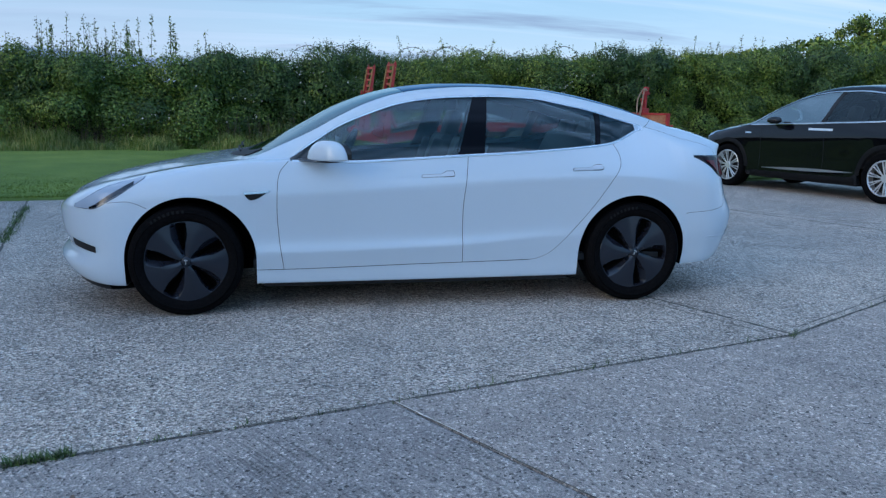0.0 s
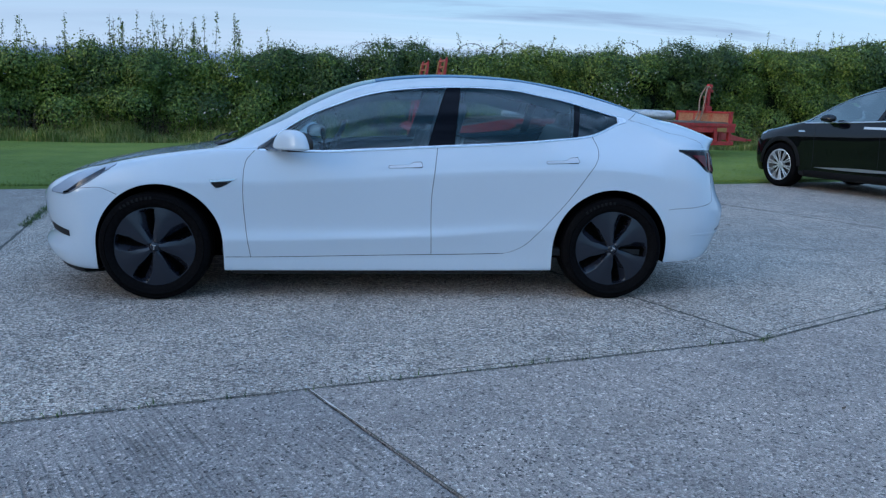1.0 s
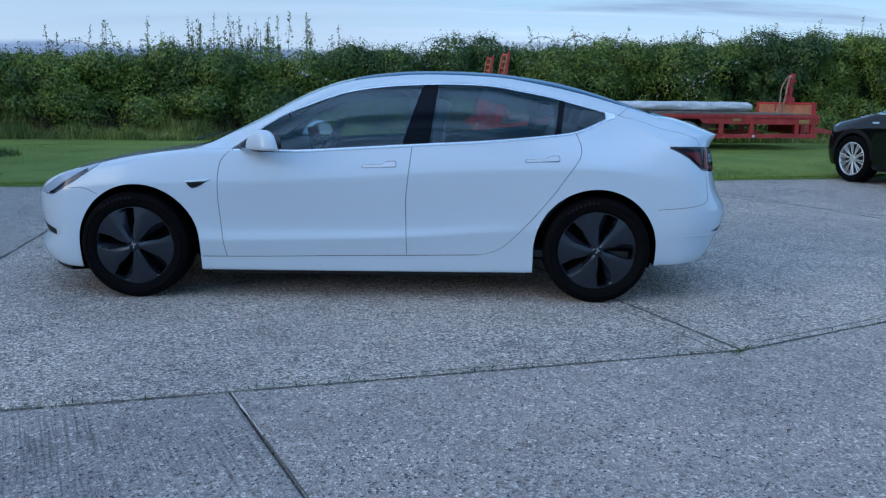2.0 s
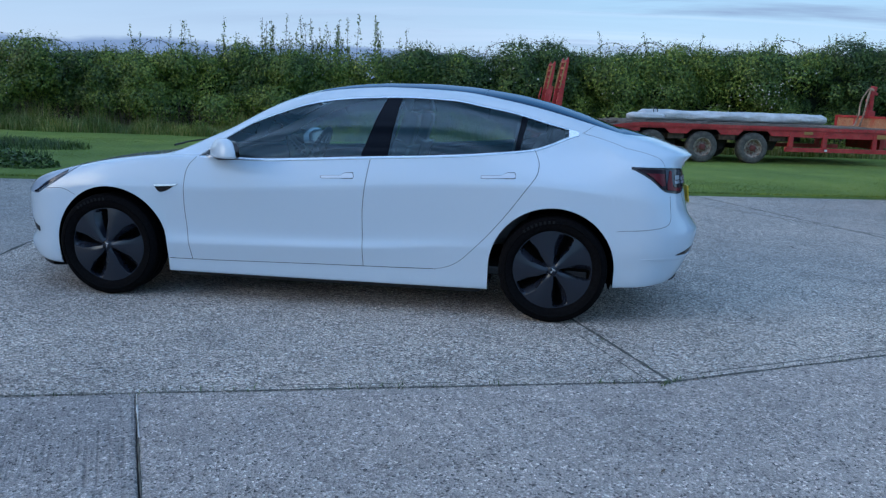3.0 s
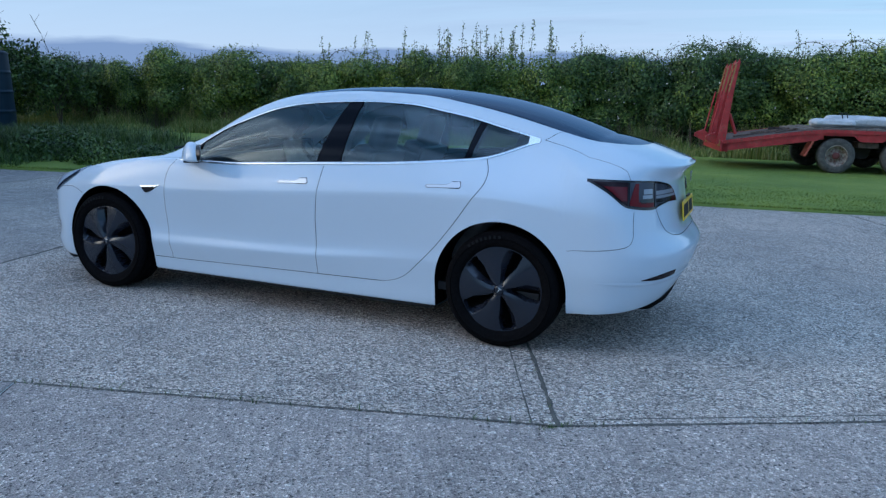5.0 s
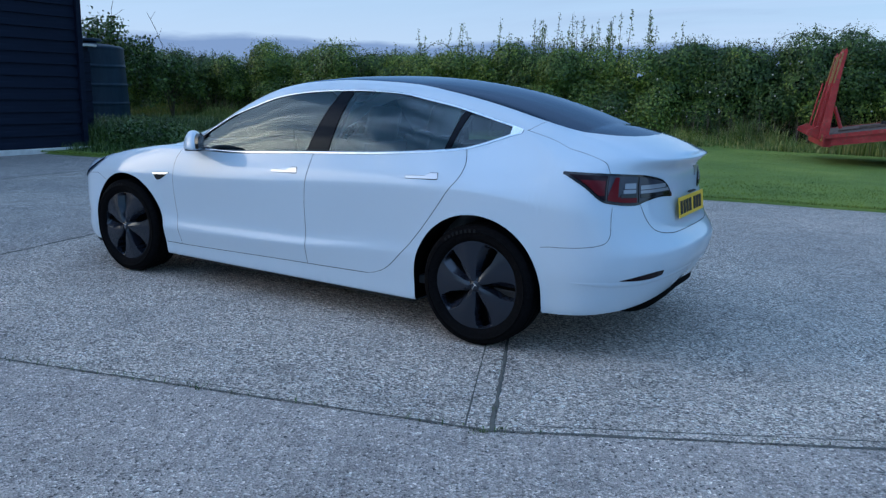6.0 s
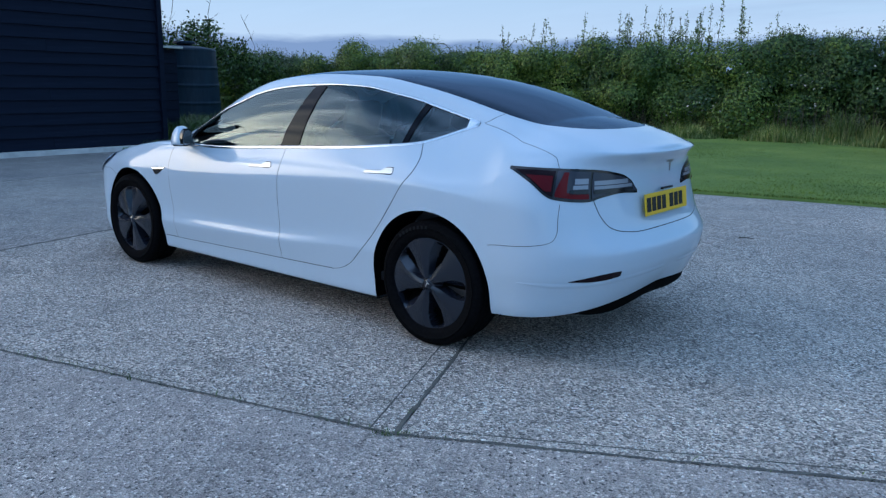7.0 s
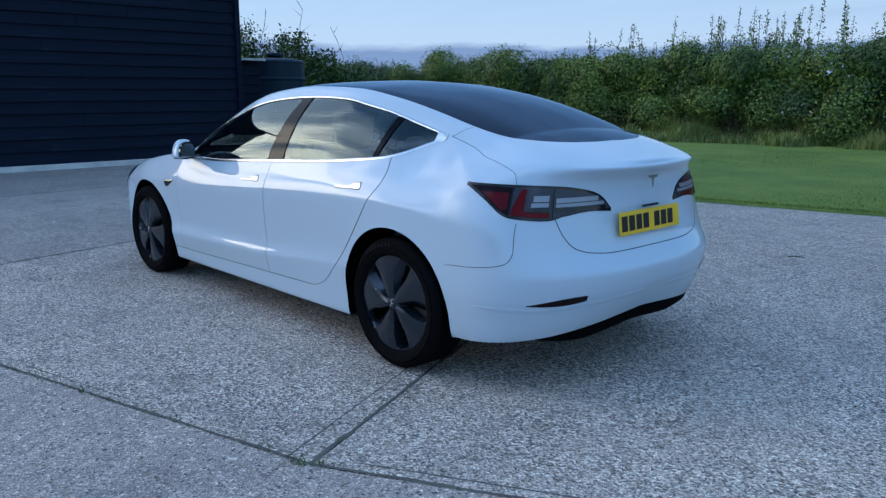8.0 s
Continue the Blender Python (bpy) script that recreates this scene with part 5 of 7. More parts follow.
# doors: skins set proud of the body, with dark gaps between
FRONT = [(0.26, -0.865), (0.469, -0.893), (0.643, -0.903), (0.80, -0.897), (0.866, -0.882), (0.925, -0.835), (0.96, -0.815)]
MID = [(0.27, 0.256), (0.45, 0.250), (0.621, 0.248), (0.833, 0.268), (0.985, 0.288)]
REAR = [(0.29, 0.66), (0.299, 0.72), (0.336, 0.827), (0.428, 0.933), (0.624, 1.108), (0.814, 1.245), (0.93, 1.318), (0.965, 1.322), (1.06, 1.29)]


def edge_c(knots, v):
    """c of a door edge, given as x by height, at each v."""
    c = np.full_like(v, knots[len(knots) // 2][1])
    for _ in range(15):
        c = 0.5 * c + 0.5 * pchip(knots, skin(c, v)[:, 2])
    return c


def door_panel(a, b, ga, gb, far):
    v = np.concatenate([np.linspace(2.04, 3, 12), np.linspace(3, 5, 24)[1:], np.linspace(5, 5.93, 12)[1:]])
    ca, cb = edge_c(a, v) + ga, edge_c(b, v) - gb
    t = np.linspace(0, 1, 44)[None, :]
    return ca[:, None] + (cb - ca)[:, None] * t, v[:, None] + 0 * t


vv = np.linspace(2.0, 5.95, 60)
for far in (False, True):
    for a, b in ((FRONT, MID), (MID, REAR)):
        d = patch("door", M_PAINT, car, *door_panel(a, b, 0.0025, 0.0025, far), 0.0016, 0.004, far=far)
        hx, hz = ((0.085, 0.850) if a is FRONT else (1.08, 0.893))
        # flush pull: a slim blade with a wider thumb end
        u = np.linspace(0, 1, 26)
        xx = hx - 0.105 + 0.21 * u
        slope = 0.045
        mid_z = hz + slope * (xx - hx)
        half = np.where(u < 0.60, 0.0075, 0.0075 + 0.0075 * np.clip((u - 0.60) / 0.14, 0, 1))
        half = half * np.clip(np.minimum(u, 1 - u) / 0.035, 0.0, 1) ** 0.5
        top, bot = mid_z - 0.004 + 2 * np.maximum(half - 0.0075, 0) + np.minimum(half, 0.0075), mid_z - 0.004 - np.minimum(half, 0.0075)
        rows = np.linspace(0, 1, 5)[:, None]
        zz = bot[None, :] + (top - bot)[None, :] * rows
        xg = np.broadcast_to(xx, zz.shape)
        hc, hv = at_xz(xg, zz)
        grow = (zz - zz.mean(0)) * 1.0
        rc, rv = at_xz(hx + (xg - hx) * 1.03, zz.mean(0) + grow * 1.28)
        solid("handle_recess", *sheet(rc, rv, 0.0022, 0.0, far), M_GAP, d, "dark shadow gap round the handle", smooth=True)
        solid("handle", *sheet(hc, hv, 0.0050, 0.004, far), M_HANDLE, d, "flush satin silver door handle", smooth=True)
    cgap = [line_on((edge_c(k, vv), vv), 0.0034, 0.0010, far) for k in (FRONT, MID, REAR)]
    cs = np.linspace(-0.866, 0.70, 60)
    cgap.append(line_on((cs, np.full_like(cs, 2.02)), 0.0042, 0.0010, far))
    cs = np.linspace(-1.02, -0.866, 8)
    cgap.append(line_on((cs, np.full_like(cs, 2.02)), 0.004, 0.0010, far))
    for g in cgap:
        solid("panel_gap", *g, M_GAP, car, "dark door shut line")

# underbody and wheel housings
def arc_shell(name, xc, zc_, r, y0, y1, parent):
    a = np.linspace(-0.35, math.pi + 0.35, 30)
    vs = [(xc + r * math.cos(t), y, zc_ + r * math.sin(t)) for y in (y0, y1) for t in a]
    n = len(a)
    fs = [(i, i + 1, n + i + 1, n + i) for i in range(n - 1)] + [tuple(n + i for i in range(n))]
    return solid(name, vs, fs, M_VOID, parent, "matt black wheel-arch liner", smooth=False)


def underside(parent, x0, x1, hw, z0, z1):
    boxes("underbody", M_BLACK, parent, [((x1 - x0, 2 * hw, z1 - z0), pose((x0 + x1) / 2, 0, (z0 + z1) / 2))], 0.03, "flat black undertray")


underside(car, -1.0, 1.0, 0.82, 0.145, 0.22)
underside(car, -2.02, -1.83, 0.70, 0.19, 0.26)
underside(car, 1.83, 2.06, 0.62, 0.24, 0.28)
for xc, zc_, r in ARCH:
    for s in (-1, 1):
        arc_shell("arch_liner", xc, zc_, r + 0.012, s * 0.76, s * 0.50, car)


def wheel_meshes(r_out, r_rim, width, slots):
    """Tyre and covered rim, axis along local -y outward, shared by all four wheels."""
    m = Matrix.Rotation(radians(90), 4, "X")  # local z to -y
    h = width / 2
    bm = bmesh.new()
    rw = r_rim
    prof = [(rw - 0.012, -h * 0.80), (rw + 0.004, -h * 0.93), (rw + 0.03, -h), (r_out - 0.045, -h * 1.0), (r_out - 0.018, -h * 0.90), (r_out - 0.004, -h * 0.78)]
    for g in (-0.5, 0.0, 0.5):
        prof += [(r_out - 0.001, h * g - 0.012), (r_out - 0.008, h * g - 0.009), (r_out - 0.008, h * g + 0.009), (r_out - 0.001, h * g + 0.012)]
    prof += [(r_out - 0.004, h * 0.78), (r_out - 0.018, h * 0.90), (r_out - 0.030, h * 0.965), (r_out - 0.033, h * 0.960), (r_out - 0.045, h * 1.0), (rw + 0.045, h * 1.01), (rw + 0.042, h * 0.995), (rw + 0.02, h * 0.98), (rw + 0.004, h * 0.93), (rw - 0.012, h * 0.80)]
    lathe(bm, prof, m, 72)
    bmesh.ops.recalc_face_normals(bm, faces=bm.faces)
    for f in bm.faces:
        f.smooth = True
    tyre = bpy.data.meshes.new("tyre")
    bm.to_mesh(tyre)
    bm.free()
    tyre.materials.append(M_RUBBER)
    # five broad blades with scooped openings between them
    nt, nr = 300, 36
    th = np.linspace(0, 2 * math.pi, nt, endpoint=False)
    rr = 0.030 + (rw + 0.002 - 0.030) * np.linspace(0, 1, nr)
    T, R = np.meshgrid(th, rr)
    f = R / rw
    local = (T + 0.12 * (f - 0.5)) % (2 * math.pi / slots) - math.pi / slots
    hw = 0.19 + 0.10 * np.clip((f - 0.15) / 0.45, 0, 1) - 0.09 * np.clip((f - 0.62) / 0.3, 0, 1)
    u = local / hw
    end = np.clip((f - 0.15) / 0.16, 0, 1) * np.clip((0.93 - f) / 0.06, 0, 1)
    ramp_u = np.clip((u + 1) / 0.06, 0, 1) * np.clip((1.0 - u) / 1.5, 0, 1)
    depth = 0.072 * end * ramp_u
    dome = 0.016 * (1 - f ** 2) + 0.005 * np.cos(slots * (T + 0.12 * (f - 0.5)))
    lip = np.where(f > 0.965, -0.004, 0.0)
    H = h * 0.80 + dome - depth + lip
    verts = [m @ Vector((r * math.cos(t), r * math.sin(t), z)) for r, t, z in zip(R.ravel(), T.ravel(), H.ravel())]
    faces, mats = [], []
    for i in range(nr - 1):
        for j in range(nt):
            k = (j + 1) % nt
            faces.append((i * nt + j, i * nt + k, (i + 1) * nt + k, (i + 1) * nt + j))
            # deepest faces turn near-black: shade of the openings painted by depth
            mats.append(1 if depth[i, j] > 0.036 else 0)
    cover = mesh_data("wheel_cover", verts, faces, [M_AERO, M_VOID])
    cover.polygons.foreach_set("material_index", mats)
    bm = bmesh.new()
    z0 = h * 0.80 + 0.012
    lathe(bm, [(0.0001, z0 + 0.008), (0.020, z0 + 0.007), (0.030, z0 + 0.002), (0.033, z0 - 0.012)], m, 28)
    bmesh.ops.recalc_face_normals(bm, faces=bm.faces)
    cap = bpy.data.meshes.new("centre_cap")
    for f_ in bm.faces:
        f_.smooth = True
    bm.to_mesh(cap)
    bm.free()
    cap.materials.append(M_AERO)
    bm = bmesh.new()
    box(bm, (0.006, 0.003, 0.026), pose(0, -z0 - 0.009, -0.004), 0.001)
    box(bm, (0.024, 0.003, 0.006), pose(0, -z0 - 0.009, 0.010), 0.001)
    mark = bpy.data.meshes.new("badge")
    bm.to_mesh(mark)
    bm.free()
    mark.materials.append(M_CHROME)
    bm = bmesh.new()
    lathe(bm, [(rw + 0.001, h * 0.80), (rw - 0.004, h * 0.86), (rw - 0.009, h * 0.80)], m, 72)
    ring = bpy.data.meshes.new("rim")
    for f_ in bm.faces:
        f_.smooth = True
    bm.to_mesh(ring)
    bm.free()
    ring.materials.append(M_CHROME_DARK)
    return tyre, cover, cap, mark, ring


M_CHROME_DARK = mat("machined_rim_edge", (0.38, 0.38, 0.39), 0.35, 0.9)
WM = wheel_meshes(0.334, 0.252, 0.235, 5)


def car_wheel(parent, x, y, z, turn):
    w = empty("wheel")
    w.parent = parent
    w.matrix_local = pose(x, y, z, 0, 0, 180 if y > 0 else 0) @ pose(0, 0, 0, 0, turn, 0)
    for name, me in zip(("tyre", "wheel_cover", "centre_cap", "badge", "rim"), WM):
        o = new(name, me)
        o.parent = w
    # worn maker's mark on the sidewall, as plain bars
    bm = bmesh.new()
    for k in range(8):
        a = radians(128 - 5.2 * k)
        box(bm, (0.014, 0.002, 0.018), pose(0.299 * math.cos(a), -0.1190, 0.299 * math.sin(a), 0, 90 - math.degrees(a), 0))
    mark = part("sidewall_mark", bm, M_SIDEWALL, w, "faint raised maker's mark on the tyre")
    mark.matrix_local = pose(0, 0, 0, 0, -turn, 0)
    return w


for x in (-1.4375, 1.4375):
    for y in (-0.79, 0.79):
        car_wheel(car, x, y, 0.334, (4 if x < 0 else 35) + (40 if y > 0 else 0))

# lamps
def zpatch(c, bot, top, rows):
    """v grid between two heights along the columns c."""
    s = np.linspace(0, 1, rows)[:, None]
    z = bot[None, :] + (top - bot)[None, :] * s
    cg = np.broadcast_to(c, z.shape)
    return cg, at_height(cg, z)


cy = lambda y: float(at_yz(np.array([y]), np.array([0.90]), 3.0, 7.0)[0][0])
cA, cB, cC, cD, cE = 2.02, cy(0.60), cy(0.55), cy(0.40), cy(0.27)
TOPK = [(1.862, 0.972), (cA, 0.968), (cB, 0.960), (cD, 0.930), (cD + 0.65 * (cE - cD), 0.895), (cE, 0.848)]
BOTK = [(1.862, 0.969), (1.93, 0.915), (cA, 0.838), (cB - 0.01, 0.822), (cC + 0.01, 0.838), (cD, 0.850), (cE, 0.842)]
for far in (False, True):
    c = np.linspace(1.858, cE + 0.002, 120)
    grow = 0.006
    tl = patch("tail_light", M_GLOSSBLACK, car, *zpatch(c, pchip(BOTK, c) - grow, pchip(TOPK, c) + grow, 24), 0.002, 0.006, "dark wraparound tail light", far=far)

    def lens(name, m_, a, b, lo, hi, off, lab):
        c = np.linspace(a, b, 60)
        z0, z1 = lo(c), hi(c)
        patch(name, m_, tl, *zpatch(c, z0, np.maximum(z1, z0 + 0.0008), 20), off, 0.0025, lab, far=far)

    bot, top = lambda c: pchip(BOTK, c) + 0.006, lambda c: pchip(TOPK, c) - 0.006
    lens("lens", M_LAMP_DARK, 1.868, cA - 0.003, bot, top, 0.005, "smoked outer lens")
    lens("light_band", M_LAMP_BAND, 1.915, cA - 0.010, lambda c: np.maximum(pchip(BOTK, c) + 0.012, 0.868), lambda c: pchip(TOPK, c) - 0.030, 0.009, "dull red light band")
    lens("lens", M_LAMP_CLEAR, cA + 0.003, cB - 0.004, bot, top, 0.005, "clear inner lens")
    slant = lambda k: lambda c: pchip([(cA, 0.820 + k), (cA + 0.30 * (cB - cA), 0.965 + k)], c)
    # bracket-shaped brake light: a leaning bar and a foot along the bottom
    lens("brake_light", M_LAMP_RED, cA + 0.004, cA + 0.34 * (cB - cA), lambda c: np.maximum(bot(c) + 0.002, slant(-0.075)(c) - 0.05), lambda c: np.minimum(top(c) - 0.006, slant(0.03)(c)), 0.009, "deep red brake light bar")
    lens("brake_light", M_LAMP_RED, cA + 0.34 * (cB - cA), cB - 0.008, lambda c: bot(c) + 0.002, lambda c: bot(c) + 0.026, 0.009, "deep red brake light foot")
    lens("lens", M_LAMP_CLEAR, cB + 0.004, cE - 0.003, bot, top, 0.005, "clear reversing light lens on the boot lid")
    for a, b, z0, z1, m_ in ((cA + 0.42 * (cB - cA), cB - 0.01, 0.852, 0.872, M_GLOSSBLACK), (cA + 0.50 * (cB - cA), cB - 0.012, 0.876, 0.894, M_LAMP_PALE), (cA + 0.54 * (cB - cA), cB - 0.012, 0.899, 0.925, M_LAMP_PALE), (cB + 0.010, cD + 0.62 * (cE - cD), 0.872, 0.887, M_LAMP_PALE), (cB + 0.010, cD + 0.35 * (cE - cD), 0.891, 0.912, M_LAMP_PALE), (cB + 0.010, cD + 0.70 * (cE - cD), 0.852, 0.868, M_GLOSSBLACK)):
        lens("light_guide", m_, a, b, lambda c: np.full_like(c, z0), lambda c: np.full_like(c, z1), 0.009, "pale light guide" if m_ is M_LAMP_PALE else "black divider")
    # head lamp: pale lens in a thin dark gap, smoked towards its pointed end
    u = np.linspace(0, 1, 60)
    xx = -2.075 + 0.415 * u
    lo = pchip([(-2.075, 0.645), (-1.97, 0.645), (-1.85, 0.700), (-1.66, 0.822)], xx)
    hi = pchip([(-2.075, 0.660), (-2.02, 0.690), (-1.88, 0.766), (-1.66, 0.832)], xx)

    def lamp_patch(name, m_, k0, k1, f0, f1, off, parent, lab):
        s = np.linspace(0, 1, 16)[:, None]
        f0, f1 = (np.broadcast_to(np.asarray(f, float), k1 - k0) for f in (f0, f1))
        a, b = lo[k0:k1] + f0 * (hi - lo)[k0:k1], lo[k0:k1] + f1 * (hi - lo)[k0:k1]
        hc, hv = at_xz(np.broadcast_to(xx[k0:k1], (16, k1 - k0)), a[None] + (b - a)[None] * s, 2.0, 9.5)
        return patch(name, m_, parent, hc, hv, off, 0.004, lab, far=far)

    hl = lamp_patch("head_lamp", M_HEADDARK, 0, 60, -0.05, 1.05, 0.0015, car, "clear slanted head lamp")
    lamp_patch("lens", M_HEADLAMP, 1, 60, 0.0, 1.0, 0.004, hl, "pale clear head lamp lens")
    lamp_patch("bezel", M_HEADDARK, 16, 52, 0.04, np.linspace(0.10, 0.50, 36) ** 0.8, 0.0065, hl, "dark pointed end of the lamp")
    lamp_patch("lamp_unit", M_GLOSSBLACK, 15, 22, 0.02, 0.16, 0.008, hl, "small dark lamp unit under the lens")
    # lower bumper opening
    xx = np.linspace(-2.105, -1.95, 14)
    lo, hi = 0.405 - 0.15 * (xx + 2.095), 0.452 - 0.22 * (xx + 2.095)
    bc, bv = at_xz(np.broadcast_to(xx, (4, 14)), lo[None] + (hi - lo)[None] * np.linspace(0, 1, 4)[:, None], 1.0, 6.0)
    patch("bumper_vent", M_BLACK, car, bc, bv, 0.002, 0.004, "black front bumper vent", far=far)
    # wing badge: black wedge with a bright upper edge
    xx = np.linspace(-1.10, -0.938, 20)
    hi = 0.745 + 0.072 * (xx + 1.10)
    lo = np.minimum(pchip([(-1.10, 0.742), (-1.056, 0.700), (-0.938, 0.755)], xx), hi - 0.001)
    bc, bv = at_xz(np.broadcast_to(xx, (5, 20)), lo[None] + (hi - lo)[None] * np.linspace(0, 1, 5)[:, None], 3.0, 6.0)
    rp = patch("side_repeater", M_GLOSSBLACK, car, bc, bv, 0.003, 0.004, "black wedge-shaped side camera trim", far=far)
    bc, bv = at_xz(np.broadcast_to(xx, (3, 20)), np.maximum(hi - 0.012, lo)[None] + np.minimum(0.012, hi - lo)[None] * np.linspace(0, 1, 3)[:, None], 3.0, 6.0)
    patch("chrome_edge", M_CHROME, rp, bc, bv, 0.0065, 0.002, "bright chrome upper edge", far=far)
    # reflector slots low in the rear bumper
    yy = np.linspace(0.755, 0.50, 24)
    midz = pchip([(0.50, 0.466), (0.755, 0.446)], yy[::-1])[::-1]
    hw_ = 0.017 * np.sin(np.linspace(0.08, math.pi * 0.74, 24))
    rc, rv = at_yz(np.broadcast_to(yy, (4, 24)), (midz - hw_)[None] + (2 * hw_)[None] * np.linspace(0, 1, 4)[:, None], 1.0, 4.5)
    patch("rear_reflector", M_LAMP_DARK, car, rc, rv, 0.0015, 0.004, "thin dark red bumper reflector", far=far)

# soft ledge moulded into the lower rear bumper
for far in (False, True):
    cq = np.linspace(1.90, C1 - 0.02, 90)
    zq = pchip([(1.90, 0.428), (2.10, 0.424), (2.30, 0.440), (C1, 0.446)], cq)
    solid("bumper_ledge", *line_on((cq, at_height(cq, zq, 1.0, 4.5)), 0.026 * np.clip((cq - 1.89) / 0.10, 0.05, 1), 0.0045, far), M_PAINT, car, "white moulded ledge of the rear bumper", smooth=True)

# shut lines of bonnet, boot lid and bumper
gaps = []
for far in (False, True):
    cq = np.linspace(1.58, 2.025, 60)
    gaps.append(line_on((cq, pchip([(1.58, 7.08), (1.75, 6.92), (1.90, 6.72), (1.985, 6.45), (2.025, 6.05)], cq)), 0.0026, 0.0010, far))
    gaps.append(line_on((np.linspace(1.58, 1.66, 14), np.linspace(7.08, 8.0, 14)), 0.0024, 0.0010, far))
    yy = np.concatenate([np.full(10, 0.0) + np.linspace(0.60, 0.585, 10), np.linspace(0.58, 0.45, 14), np.linspace(0.44, 0.0, 26)])
    zz = pchip([(0.0, 0.648), (0.30, 0.650), (0.44, 0.662), (0.52, 0.685), (0.575, 0.745), (0.60, 0.820)], yy)
    gaps.append(line_on(at_yz(yy, zz, 3.0, 7.0), 0.0042, 0.0010, far))
    cq = np.concatenate([np.linspace(1.803, 2.0, 24), np.linspace(2.004, 2.045, 20)])
    gaps.append(line_on((cq, at_height(cq, pchip([(1.803, 0.592), (1.95, 0.616), (2.0, 0.634), (2.03, 0.68), (2.045, 0.81)], cq), 2.0, 6.5)), 0.0026, 0.0010, far))
    # bonnet edge and front bumper seam
    cb = np.linspace(-2.0, -1.02, 50)
    gaps.append(line_on((cb, pchip([(-2.0, 8.0), (-1.8, 7.75), (-1.6, 7.45), (-1.3, 7.25), (-1.02, 7.35)], cb)), 0.0030, 0.0010, far))
    xq = np.linspace(-1.87, -1.647, 24)
    gaps.append(line_on(at_xz(xq, pchip([(-1.87, 0.682), (-1.76, 0.690), (-1.647, 0.652)], xq), 2.0, 7.0), 0.0026, 0.0010, far))
for g in gaps:
    solid("shut_line", *g, M_GAP, car, "dark shut line")

# cowl with wipers at the foot of the windscreen
cc = np.linspace(-1.20, -1.085, 10)
s = np.linspace(8.6, 10, 24)[:, None]
patch("cowl_panel", M_BLACK, car, cc[None, :] + 0.10 * ((10 - s) / 1.4) ** 2, s + 0 * cc[None, :], 0.003, 0.004, "black plastic cowl at the windscreen foot", both=True)
bm = bmesh.new()
for y0, y1 in ((-0.55, 0.02), (0.02, 0.55)):
    pts = [Vector(p) + Vector((-0.005, 0, 0.016)) for p in ((-1.115, y0, 0.958), (-1.135, (y0 + y1) / 2, 0.968), (-1.125, y1, 0.972))]
    rod(bm, pts[0], pts[1], 0.007, 0.006)
    rod(bm, pts[1], pts[2], 0.006, 0.004)
part("wiper", bm, M_BLACK, car, "black windscreen wipers")

# door mirrors
for far in (False, True):
    sgn = 1 if far else -1
    bm = bmesh.new()
    bmesh.ops.create_uvsphere(bm, u_segments=32, v_segments=20, radius=1.0)
    for v in bm.verts:
        x, y, z = v.co
        # squared-off pod, flat behind, swept in front
        k = 3.0
        n_ = (abs(x) ** k + abs(y) ** k + abs(z) ** k) ** (1 / k)
        x, y, z = x / n_, y / n_, z / n_
        high = max(0.0, z)
        width = 1 - (0.34 if x < 0 else 0.16) * high ** 1.6
        # the pod is swept: its outer end lies further back
        v.co = (-0.606 + 0.072 * x * width + 0.072 * y * sgn * (1 - 0.2 * high), sgn * (0.985 + 0.098 * y * sgn * (1 - 0.18 * high)), 0.957 + z * (0.020 if z < 0 else 0.102))
    pod = part("door_mirror", bm, M_PAINT, car, "white door mirror housing", smooth=True)
    def pod_outline(x, grow):
        pts = []
        for k in range(28):
            t = 2 * math.pi * k / 28
            cy_, cz_ = math.copysign(abs(math.cos(t)) ** 0.8, math.cos(t)), math.copysign(abs(math.sin(t)) ** 0.8, math.sin(t))
            pts.append((x + 0.066 * cy_ * grow, sgn * (0.985 + 0.086 * cy_ * grow), 0.960 + cz_ * grow * (0.018 if cz_ < 0 else 0.088)))
        return pts

    bm = bmesh.new()
    prism(bm, pod_outline(-0.565, 0.97), (0.030, 0, 0))
    part("mirror_rim", bm, M_GLOSSBLACK, pod, "black rim round the mirror glass")
    bm = bmesh.new()
    prism(bm, pod_outline(-0.537, 0.86), (0.005, 0, 0))
    part("mirror_glass", bm, M_CHROME, pod, "mirror glass")
    bm = bmesh.new()
    prism(bm, [(-0.775, sgn * 0.852, 0.932), (-0.68, sgn * 0.96, 0.930), (-0.57, sgn * 0.98, 0.932), (-0.62, sgn * 0.852, 0.932)], (0, 0, 0.016))
    part("mirror_arm", bm, M_CHROME, pod, "black and chrome mirror foot")
    boxes("mirror_base", M_GLOSSBLACK, pod, [((0.10, 0.12, 0.014), pose(-0.606, sgn * 0.97, 0.936, 0, 0, -sgn * 30))], 0.008, "gloss black underside")
    patch("sail_panel", M_GLOSSBLACK, car, *band(-0.815, -0.735, -0.815, -0.66, rows=8, n=8), 0.001, 0.006, "black triangle ahead of the window", far=far)

# rear: plate, badge, plate light, diffuser
plate = boxes("number_plate", M_PLATE, car, [((0.008, 0.52, 0.111), pose(2.322, 0, 0.772, 0, -7, 0))], 0.002, "yellow rear number plate")
bars = [((0.003, 0.046, 0.072), pose(2.3270, -0.225 + 0.0605 * k + (0.035 if k > 3 else 0), 0.772, 0, -7, 0)) for k in range(7)]
for size, m_ in bars:
    boxes("plate_bar", M_BLACK, plate, [(size, m_)], 0.001)
boxes("plate_surround", M_BLACK, car, [((0.016, 0.13, 0.010), pose(2.318, 0, 0.842))], 0.004, "dark boot release and plate lights")
